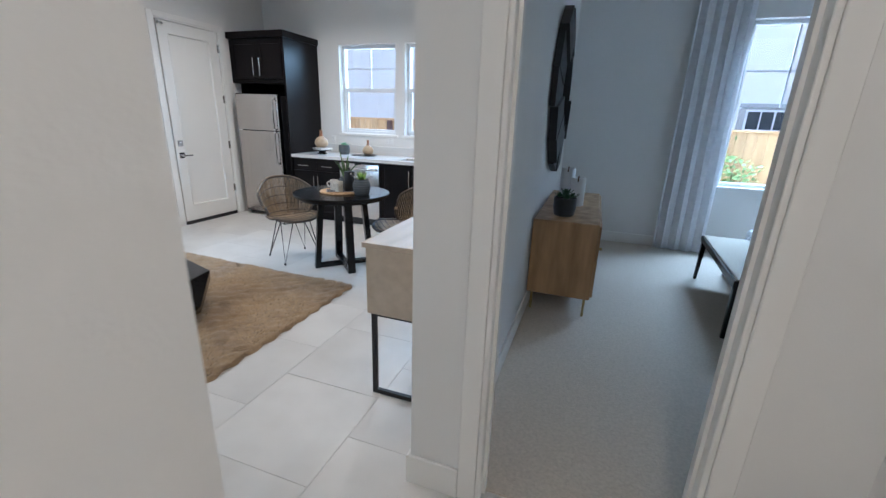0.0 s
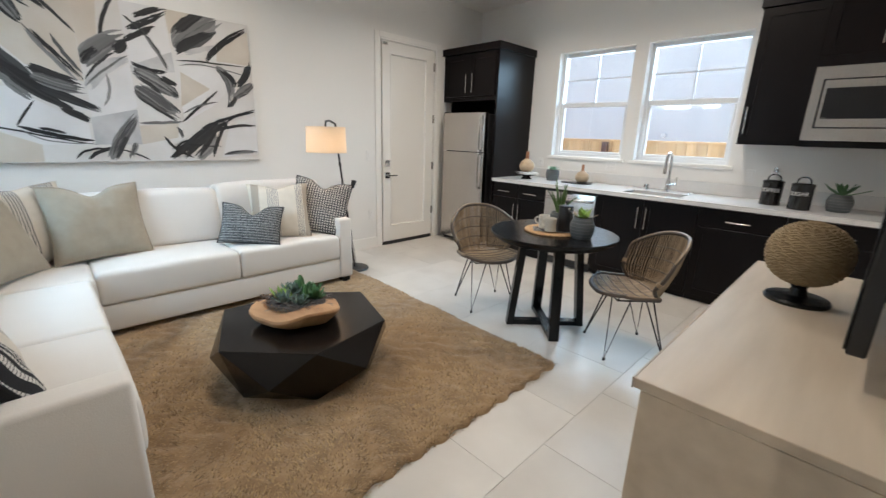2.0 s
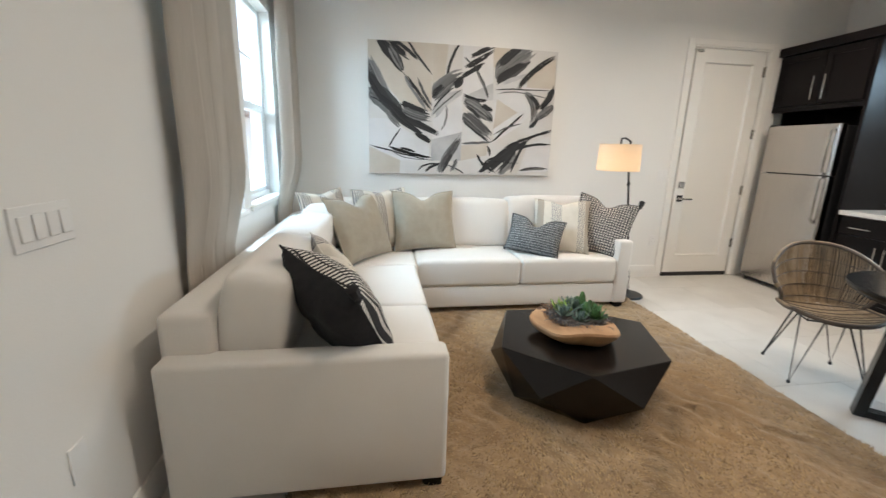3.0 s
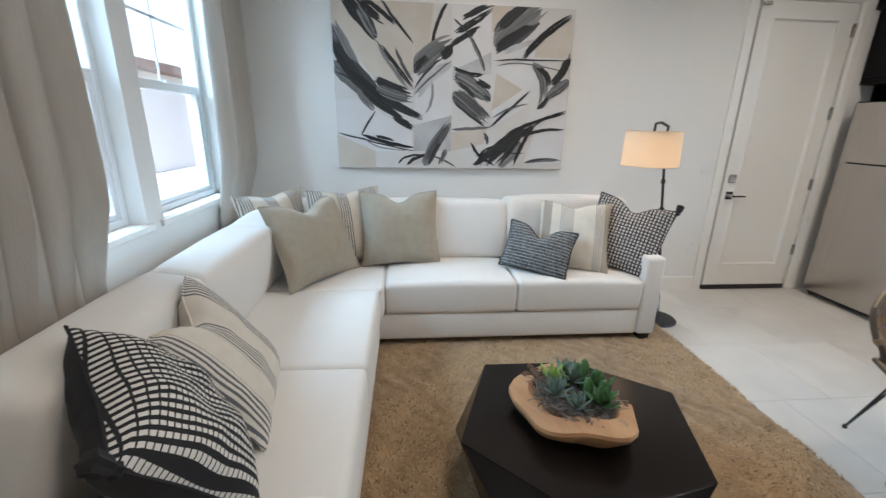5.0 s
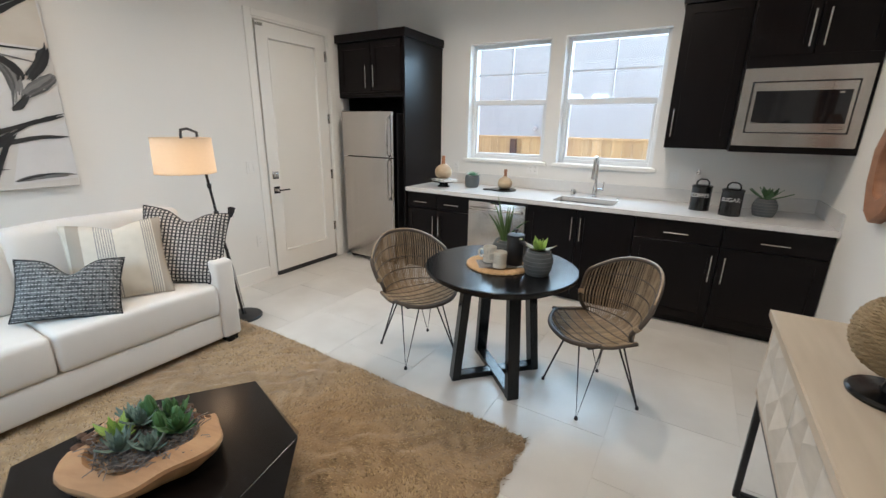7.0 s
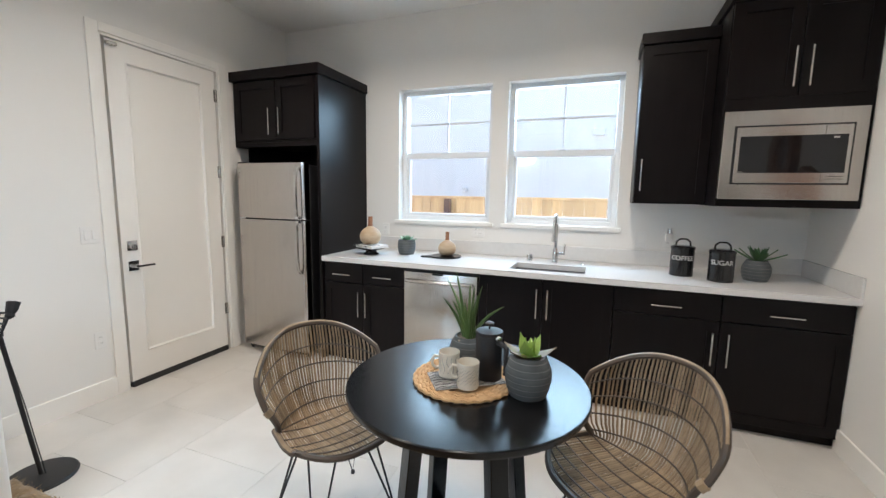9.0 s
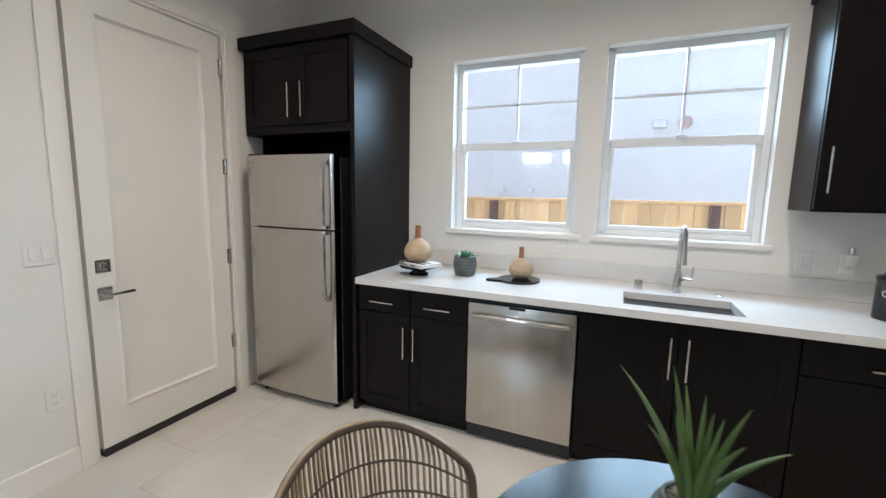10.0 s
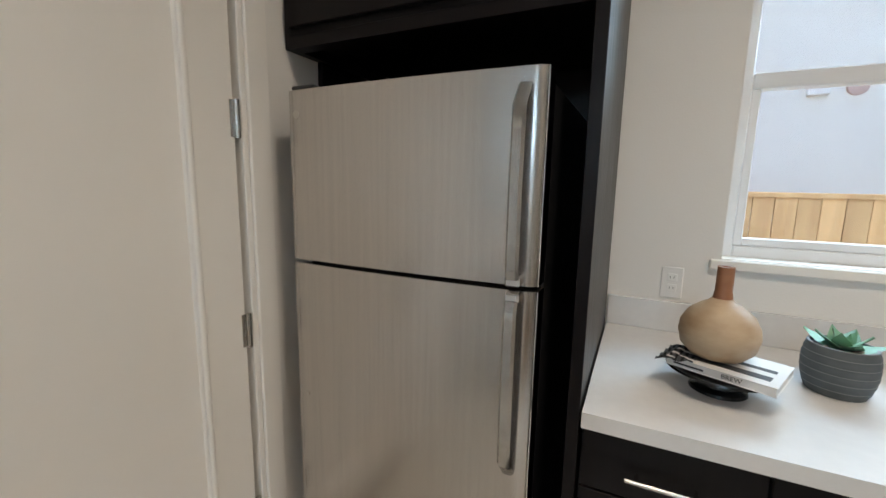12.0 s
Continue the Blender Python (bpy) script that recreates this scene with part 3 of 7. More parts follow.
window("window_1", *W1, YN, 1, 1.785, label="white vinyl single-hung window over the counter")
window("window_2", *W2, YN, 1, 1.785, label="white vinyl single-hung window above the sink")
window("window_3", *S1, YS, -1, 1.62, label="white vinyl single-hung window behind the sofa")
window("window_4", *S2, YS, -1, 1.62, label="white vinyl single-hung window behind a linen curtain")
window("window_5", *B1, YN, 1, 0, label="white vinyl sliding bedroom window with grilles", slider=2.50, stool=False)


# ---- doors ----
def casing(name, holes, y_face, axis, label):
    """Flat casing and jamb lining round an opening: (from, to, top), drawn on the wall's face."""
    a, b, top, depth, sign = holes
    t = thing(name, label, "door frame")
    t["kind"] = "structure"

    def bit(nm, p, q, lo, hi, d0, d1):
        d0, d1 = min(d0, d1), max(d0, d1)
        part(nm, box((p, d0, lo), (q, d1, hi), 0.003) if axis == "x" else box((d0, p, lo), (d1, q, hi), 0.003), TRIM, t)
    f = y_face
    bit("casing", a - 0.072, a, 0, top + 0.06, f, f + sign * 0.014)
    bit("casing", b, b + 0.072, 0, top + 0.06, f, f + sign * 0.014)
    bit("casing", a, b, top, top + 0.06, f, f + sign * 0.014)
    bit("jamb", a - 0.0005, a + 0.018, 0, top, f + sign * 0.004, f - sign * depth)
    bit("jamb", b - 0.018, b + 0.0005, 0, top, f + sign * 0.004, f - sign * depth)
    if depth > 0.15:
        # Unseen strips behind the slab, added to keep daylight out of its gaps.
        bit("stop", a + 0.0185, a + 0.055, 0, top - 0.0185, f - sign * 0.052, f - sign * 0.09)
        bit("stop", b - 0.055, b - 0.0185, 0, top - 0.0185, f - sign * 0.052, f - sign * 0.09)
        bit("stop", a + 0.0555, b - 0.0555, top - 0.07, top - 0.0185, f - sign * 0.052, f - sign * 0.09)
        bit("threshold", a + 0.0185, b - 0.0185, -0.004, 0.012, f - sign * 0.052, f - sign * depth)
    bit("jamb", a + 0.018, b - 0.018, top - 0.018, top, f + sign * 0.004, f - sign * depth)
    return t


casing("door_frame_west", (3.660, 4.57, 2.47, 0.19, 1), XW, "y", "white painted door casing and jamb")
casing("door_frame_south", (-1.44, -0.53, 2.47, 0.19, 1), YS, "x", "white painted door casing and jamb")
bf = casing("door_frame_bedroom", (-0.047, 0.69, 2.47, 0.112, -1), DY0, "x", "white painted bedroom door casing and jamb")
part("door_stop", box((-0.029, DY0 + 0.045, 0), (-0.017, DY0 + 0.08, 2.45)), TRIM, bf)
part("door_stop", box((0.660, DY0 + 0.045, 0), (0.672, DY0 + 0.08, 2.45)), TRIM, bf)
part("strike_plate", box((0.7545, DY0 + 0.012, 0.86), (0.7565, DY0 + 0.042, 0.92), 0.0008), BLACKM, bf, "dark metal strike plate")


def slab_door(name, y0, y1, face, label):
    """A one-panel door in a wall that faces +x; y0 the lock side, y1 the hinge side."""
    d = thing(name, label, "door")
    d["kind"] = "structure"
    z0, z1, st = 0.03, 2.445, 0.128
    bm = bmesh.new()
    x0, x1 = face - 0.045, face
    for a, b, lo, hi in ((y0, y0 + st, z0, z1), (y1 - st, y1, z0, z1), (y0 + st, y1 - st, z0, 0.245), (y0 + st, y1 - st, 2.315, z1)):
        box((x0, a, lo), (x1, b, hi), bm=bm)
    part("stiles_and_rails", bm, DOORP, d)
    py0, py1, pz0, pz1, c = y0 + st, y1 - st, 0.245, 2.315, 0.011
    bm = bmesh.new()
    o = [bm.verts.new((x1 - 0.0005, y, z)) for y, z in ((py0, pz0), (py1, pz0), (py1, pz1), (py0, pz1))]
    i = [bm.verts.new((x1 - 0.019, y, z)) for y, z in ((py0 + c, pz0 + c), (py1 - c, pz0 + c), (py1 - c, pz1 - c), (py0 + c, pz1 - c))]
    for k in range(4):
        bm.faces.new((o[k], o[(k + 1) % 4], i[(k + 1) % 4], i[k]))
    bm.faces.new(i)
    j = [bm.verts.new((x0 + 0.005, v.co.y, v.co.z)) for v in o]
    for k in range(4):
        bm.faces.new((o[k], j[k], j[(k + 1) % 4], o[(k + 1) % 4]))
    bm.faces.new(j[::-1])
    part("panel", bm, DOORP, d)
    bead = tube([(x1 - 0.004, y, z) for y, z in ((py0, pz0), (py1, pz0), (py1, pz1), (py0, pz1))], 0.0095, 10, closed=True)
    part("panel_bead", bead, TRIM, d, smooth=True)
    part("door_sweep", box((x0 - 0.01, y0, -0.004), (x1 + 0.008, y1, 0.044), 0.003), BLACKP, d, "black rubber door sweep")
    # lock and lever
    yl = y0 + 0.07
    lock = part("deadbolt", box((face, yl - 0.036, 1.01), (face + 0.008, yl + 0.036, 1.082), 0.003), CHROME, d, "square polished deadbolt plate")
    part("thumb_turn", cyl((face + 0.007, yl, 1.046), (face + 0.024, yl, 1.046), 0.024, 0.021, 24), CHROME, lock, smooth=True)
    part("turn_piece", box((face + 0.02, yl - 0.005, 1.028), (face + 0.034, yl + 0.005, 1.064), 0.003), CHROME, lock)
    hd = part("door_handle", box((face, yl - 0.036, 0.862), (face + 0.008, yl + 0.036, 0.934), 0.003), CHROME, d, "polished lever handle on a square rose")
    part("spindle", cyl((face + 0.006, yl, 0.897), (face + 0.05, yl, 0.897), 0.013, n=20), CHROME, hd, smooth=True)
    part("lever", box((face + 0.040, yl - 0.012, 0.888), (face + 0.054, yl + 0.125, 0.904), 0.004), CHROME, hd)
    for z in (2.25, 1.61, 1.0, 0.39):
        h = part("hinge", cyl((face + 0.008, y1 + 0.006, z - 0.052), (face + 0.008, y1 + 0.006, z + 0.052), 0.0075, n=12), NICKEL, d, "satin nickel hinge", smooth=True)
        part("hinge_leaf", box((face - 0.002, y1 - 0.012, z - 0.05), (face + 0.003, y1 + 0.014, z + 0.05)), NICKEL, h)
    return d


d1 = slab_door("door_1", 3.70, 4.531, XW - 0.004, "white one-panel entry door, closed, with black sweep")
part("closer_catch", box((XW + 0.004, 3.70, 2.40), (XW + 0.03, 3.76, 2.425), 0.003), NICKEL, d1)
d2 = slab_door("door_2", -0.405, 0.405, 0.0, "white one-panel entry door beside the light switches, closed")
d2.matrix_basis = pose(-0.985, YS - 0.004, 0, 0, 0, 90)


# ---- plates ----
def plate(name, at, turn, gangs, label, outlet=False, blank=False):
    """A wall plate on a wall; local y points out of the wall."""
    p = thing(name, label, "outlet" if outlet else "switch", at, turn)
    w = 0.072 + 0.046 * (gangs - 1)
    part("cover_plate", box((-w / 2, 0, -0.058), (w / 2, 0.006, 0.058), 0.003), WHITEP, p)
    for g in range(gangs):
        x = (g - (gangs - 1) / 2) * 0.046
        if blank:
            continue
        if outlet:
            for z in (-0.02, 0.02):
                f = part("socket_face", box((x - 0.0165, 0.005, z - 0.014), (x + 0.0165, 0.008, z + 0.014), 0.002), WHITEP, p)
                for dx in (-0.006, 0.006):
                    part("slot", box((x + dx - 0.001, 0.0078, z - 0.004), (x + dx + 0.001, 0.0084, z + 0.005)), INK, f)
        else:
            part("rocker", moved(box((-0.0165, 0.005, -0.033), (0.0165, 0.011, 0.033), 0.002), Matrix.Translation((x, 0, 0)) @ pose(0, 0, 0, 3, 0, 0)), WHITEP, p)
    return p


plate("light_switch", (XW, 3.515, 1.145), -90, 2, "white double rocker switch beside the entry door")
plate("wall_outlet", (XW, 3.515, 0.425), -90, 1, "white duplex outlet low on the wall", outlet=True)
plate("light_switch", (-1.815, YS, 1.14), 0, 4, "white four-gang rocker switch on the wall")
plate("wall_plate", (-1.77, YS, 0.45), 0, 1, "blank white wall plate low on the wall", blank=True)
plate("wall_outlet", (-3.575, YN, 1.10), 180, 1, "white duplex outlet above the counter", outlet=True)
plate("wall_outlet", (-2.625, YN, 1.122), 180, 2, "white double outlet under the window", outlet=True)
plate("wall_outlet", (-1.28, YN, 1.12), 180, 1, "white switch plate on the backsplash wall", outlet=False)
po = plate("wall_outlet", (-1.09, YN, 1.12), 180, 1, "white outlet with a plug-in freshener", outlet=True)
fr = thing("plug_in_freshener", "small clear and white plug-in freshener", "air freshener", (-1.09, YN - 0.008, 1.13))
part("body", box((-0.025, -0.05, -0.02), (0.025, 0, 0.045), 0.01, seg=2), WHITEP, fr, smooth=True)
part("vial", cyl((0, -0.03, 0.044), (0, -0.03, 0.085), 0.018, 0.014, 14), CHROME, fr, smooth=True)

# ---- downlights ----
for lx, ly, wd in ((-3.6, 1.6, 4.3), (-1.7, 1.6, 4.3), (-3.3, 4.0, 5.2), (-1.6, 4.0, 5.2), (0.45, -0.7, 4.4)):
    dl = thing("downlight", "round white recessed ceiling downlight", "light", (lx, ly, ZC), group="ceiling downlights")
    part("trim_ring", lathe([(0.085, -0.006), (0.088, 0.0), (0.062, 0.0), (0.060, -0.004)], 28), WHITEP, dl, smooth=True)
    part("lens", lathe([(0.058, -0.0005), (0.05, -0.003), (0.001, -0.003)], 24), CANLIGHT, dl, smooth=True)
    la = new("downlight_lamp", bpy.data.lights.new("downlight_lamp", "AREA"))
    la.data.shape, la.data.size, la.data.energy, la.data.color = "DISK", 0.12, wd, (1.0, 0.86, 0.71)
    la.data.spread = radians(150)
    la.matrix_world = pose(lx, ly, ZC - 0.012)


# ---- kitchen ----
def shaker(x0, x1, z0, z1, y, parent, name="door", rail=0.062, recess=0.007):
    """A recessed-panel front that faces -y, its face at y."""
    bm = bmesh.new()
    t = 0.02
    o = [(x0, z0), (x1, z0), (x1, z1), (x0, z1)]
    i = [(x0 + rail, z0 + rail), (x1 - rail, z0 + rail), (x1 - rail, z1 - rail), (x0 + rail, z1 - rail)]
    O = [bm.verts.new((x, y, z)) for x, z in o]
    I = [bm.verts.new((x, y, z)) for x, z in i]
    R = [bm.verts.new((x, y + recess, z)) for x, z in i]
    B = [bm.verts.new((x, y + t, z)) for x, z in o]
    for k in range(4):
        n = (k + 1) % 4
        bm.faces.new((O[k], O[n], I[n], I[k]))
        bm.faces.new((I[k], I[n], R[n], R[k]))
        bm.faces.new((O[n], O[k], B[k], B[n]))
    bm.faces.new(R)
    bm.faces.new(B[::-1])
    edge = [e for e in bm.edges if all(v in O for v in e.verts)]
    bmesh.ops.bevel(bm, geom=edge, offset=0.0015, segments=1, affect="EDGES")
    return part(name, bm, ESPRESSO, parent)


def flat_front(x0, x1, z0, z1, y, parent, name="drawer_front"):
    return part(name, box((x0, y, z0), (x1, y + 0.02, z1), 0.002), ESPRESSO, parent)


def pull(p, q, parent, out=(0, -1, 0)):
    """A bar pull from p to q on two posts."""
    p, q, o = Vector(p), Vector(q), Vector(out)
    h = part("handle", cyl(p + o * 0.03, q + o * 0.03, 0.0058, n=10), NICKEL, parent, "satin nickel bar pull", smooth=True)
    for k in (0.14, 0.86):
        c = p.lerp(q, k)
        part("post", cyl(c, c + o * 0.028, 0.0045, n=8), NICKEL, h, smooth=True)


FY = 4.722  # faces of the base fronts


def base_unit(x0, x1, label, drawers, doors, pulls):
    u = thing("base_cabinet", label, "cabinet", ((x0 + x1) / 2, FY, 0), group="base cabinets")
    ox, oy = (x0 + x1) / 2, FY

    def L(x):
        return x - ox
    part("body", box((L(x0) + 0.001, 0.022, 0.085), (L(x1) - 0.001, YN - FY - 0.002, 0.872)), ESPRESSO, u)
    part("toe_kick", box((L(x0) + 0.001, 0.05, 0.0), (L(x1) - 0.001, 0.07, 0.086)), ESPRESSO, u)
    for a, b in drawers:
        d = flat_front(L(a) + 0.003, L(b) - 0.003, 0.700, 0.862, 0, u)
        c = (L(a) + L(b)) / 2
        pull((c - 0.085, 0, 0.767), (c + 0.085, 0, 0.767), d)
    top = 0.694 if drawers else 0.862
    for (a, b), px in zip(doors, pulls):
        d = shaker(L(a) + 0.003, L(b) - 0.003, 0.066, top, 0, u)
        pull((L(px), 0, top - 0.275), (L(px), 0, top - 0.065), d)
    return u


base_unit(-3.788, -3.022, "dark espresso base cabinet with two drawers and doors", [(-3.788, -3.405), (-3.405, -3.022)], [(-3.788, -3.405), (-3.405, -3.022)], [-3.44, -3.37])
base_unit(-2.408, -1.478, "dark espresso sink cabinet with two tall doors", [], [(-2.408, -1.943), (-1.943, -1.478)], [-1.98, -1.905])
base_unit(-1.476, -0.865, "dark espresso base cabinet with one drawer over a door", [(-1.476, -0.865)], [(-1.476, -0.865)], [-0.905])
base_unit(-0.863, XE - 0.002, "dark espresso base cabinet with one drawer, beside the wall", [(-0.863, XE - 0.002)], [(-0.863, XE - 0.002)], [-0.82])

# worktop with the sink's cut-out, and its upstand
SX0, SX1, SY0, SY1 = -2.20, -1.67, 4.79, 5.10
wt = thing("worktop", "white quartz worktop with a low upstand", "countertop", (-2.03, 5.06, 0.874))
wt_bm = bmesh.new()
wx0, wx1, wy0, wy1 = -3.786, XE - 0.001, 4.684, YN - 0.001
for lo, hi in (((wx0, wy0), (SX0, wy1)), ((SX1, wy0), (wx1, wy1)), ((SX0, wy0), (SX1, SY0)), ((SX0, SY1), (SX1, wy1))):
    box((lo[0] + 2.03, lo[1] - 5.06, 0), (hi[0] + 2.03, hi[1] - 5.06, 0.040), bm=wt_bm)
bmesh.ops.remove_doubles(wt_bm, verts=wt_bm.verts, dist=1e-5)
part("slab", wt_bm, QUARTZ, wt)
part("upstand", box((wx0 + 2.03, wy1 - 5.06 - 0.014, 0.0405), (wx1 + 2.03, wy1 - 5.06, 0.155), 0.002), QUARTZ, wt)
part("upstand", box((wx1 + 2.03 - 0.014, wy0 - 5.06, 0.0405), (wx1 + 2.03, wy1 - 5.06 - 0.015, 0.155), 0.002), QUARTZ, wt)
sink = thing("sink", "undermount stainless steel kitchen sink", "sink", (-1.935, 4.945, 0.874))
bm = bmesh.new()
hw, hd_, dp = (SX1 - SX0) / 2 - 0.001, (SY1 - SY0) / 2 - 0.001, 0.19
for lo, hi in (((-hw - 0.01, -hd_ - 0.01, -dp - 0.01), (hw + 0.01, hd_ + 0.01, -dp)), ((-hw - 0.01, -hd_ - 0.01, -dp), (-hw, hd_ + 0.01, 0.0)), ((hw, -hd_ - 0.01, -dp), (hw + 0.01, hd_ + 0.01, 0.0)),
               ((-hw, -hd_ - 0.01, -dp), (hw, -hd_, 0.0)), ((-hw, hd_, -dp), (hw, hd_ + 0.01, 0.0))):
    box(lo, hi, bm=bm)
part("bowl", bm, SINKM, sink)
part("drain", lathe([(0.045, 0.0), (0.045, 0.004), (0.03, 0.003), (0.002, 0.001)], 24, (0, 0, -dp)), CHROME, sink, smooth=True)

fau = thing("faucet", "chrome pull-down kitchen faucet with side lever", "faucet", (-1.915, 5.215, 0.914))
part("base", lathe([(0.028, 0), (0.028, 0.006), (0.022, 0.012), (0.021, 0.11), (0.017, 0.118)], 24), CHROME, fau, smooth=True)
pts = [(0, 0, 0.11), (0, 0, 0.30)] + [(0, -0.075 + 0.075 * math.cos(a), 0.30 + 0.085 * math.sin(a)) for a in (math.pi * k / 10 for k in range(1, 11))] + [(0, -0.151, 0.27)]
part("spout", tube(pts, 0.0135, 14), CHROME, fau, smooth=True)
part("spray_head", cyl((0, -0.151, 0.275), (0, -0.154, 0.185), 0.0165, 0.019, 18), CHROME, fau, smooth=True)
lv = part("lever", cyl((0.018, 0, 0.075), (0.075, 0, 0.078), 0.013, n=14), CHROME, fau, smooth=True)
part("lever_arm", cyl((0.068, 0, 0.078), (0.074, 0.0, 0.155), 0.006, n=10), CHROME, lv, smooth=True)
sd = thing("soap_dispenser", "short chrome air gap cap on the worktop", "fitting", (-2.118, 5.215, 0.914))
part("cap", lathe([(0.024, 0), (0.024, 0.05), (0.021, 0.058), (0.005, 0.06)], 20), CHROME, sd, smooth=True)
ag = thing("sink_button", "flat chrome disposal button on the worktop", "fitting", (-1.70, 5.215, 0.914))
part("button", lathe([(0.02, 0), (0.02, 0.004), (0.012, 0.008), (0.002, 0.008)], 18), CHROME, ag, smooth=True)

# dishwasher
dw = thing("dishwasher", "stainless steel dishwasher with a bar handle", "dishwasher", (-2.715, 4.715, 0))
part("body", box((-0.302, 0.03, 0.02), (0.302, 0.66, 0.868)), BLACKP, dw)
dwd = part("door", box((-0.300, -0.012, 0.105), (0.300, 0.03, 0.842), 0.006, seg=2), STEEL, dw, smooth=True)
part("kick_plate", box((-0.300, 0.02, 0.012), (0.300, 0.03, 0.10), 0.002), BLACKP, dw)
bm = tube([(-0.262, -0.012, 0.775), (-0.262, -0.048, 0.779), (-0.24, -0.056, 0.779), (0.24, -0.056, 0.779), (0.262, -0.048, 0.779), (0.262, -0.012, 0.775)], 0.0145, 12)
part("handle", bm, STEEL, dwd, "curved stainless bar handle", smooth=True)
part("badge", lathe([(0.014, 0), (0.013, 0.002), (0.001, 0.002)], 20), NICKEL, dwd).matrix_basis = pose(0.0, -0.012, 0.17, 90)
part("control_strip", box((-0.06, -0.0125, 0.828), (0.03, -0.006, 0.8415)), BLACKP, dwd)

# tall unit round the refrigerator
tu = thing("tall_cabinet", "dark espresso tall cabinet surround with two upper doors", "cabinet", (-4.26, 4.72, 0))
tx0, tx1, ty = -0.466, 0.468, -0.02
part("side_panel", box((tx1 - 0.03, ty, 0.0), (tx1, YN - 4.722, 2.40), 0.0015), ESPRESSO, tu)
part("side_panel", box((tx0, 0.0, 1.84), (tx0 + 0.03, YN - 4.722, 2.40), 0.0015), ESPRESSO, tu)
part("side_panel", box((tx0, 0.14, 0.0), (tx0 + 0.02, YN - 4.722, 1.84), 0.0015), ESPRESSO, tu)
part("upper_box", box((tx0 + 0.03, 0.02, 1.875), (tx1 - 0.03, YN - 4.722, 2.40)), ESPRESSO, tu)
part("bottom_rail", box((tx0 + 0.03, -0.004, 1.838), (tx1 - 0.03, 0.045, 1.8745), 0.0015), ESPRESSO, tu)
part("face_frame", box((tx0 + 0.03, 0.0, 1.8755), (tx1 - 0.03, 0.019, 2.3995)), ESPRESSO, tu)
part("back_panel", box((tx0 + 0.02, YN - 4.722 - 0.02, 0.0), (tx1 - 0.03, YN - 4.724, 1.874)), ESPRESSO, tu)
for a, b, px in ((tx0 + 0.035, 0.02 - 0.002, -0.035), (0.02 + 0.002, tx1 - 0.05, 0.072)):
    dd = shaker(a, b, 1.895, 2.388, -0.021, tu)
    pull((px, -0.021, 1.935), (px, -0.021, 2.155), dd)
bm = bmesh.new()
ring0 = [(tx0 - 0.004, -0.045), (tx1 + 0.02, -0.045), (tx1 + 0.02, YN - 4.722), (tx0 - 0.004, YN - 4.722)]
prism(ring0, 2.4005, 2.483, bm, 0.004)
part("crown", bm, ESPRESSO, tu)

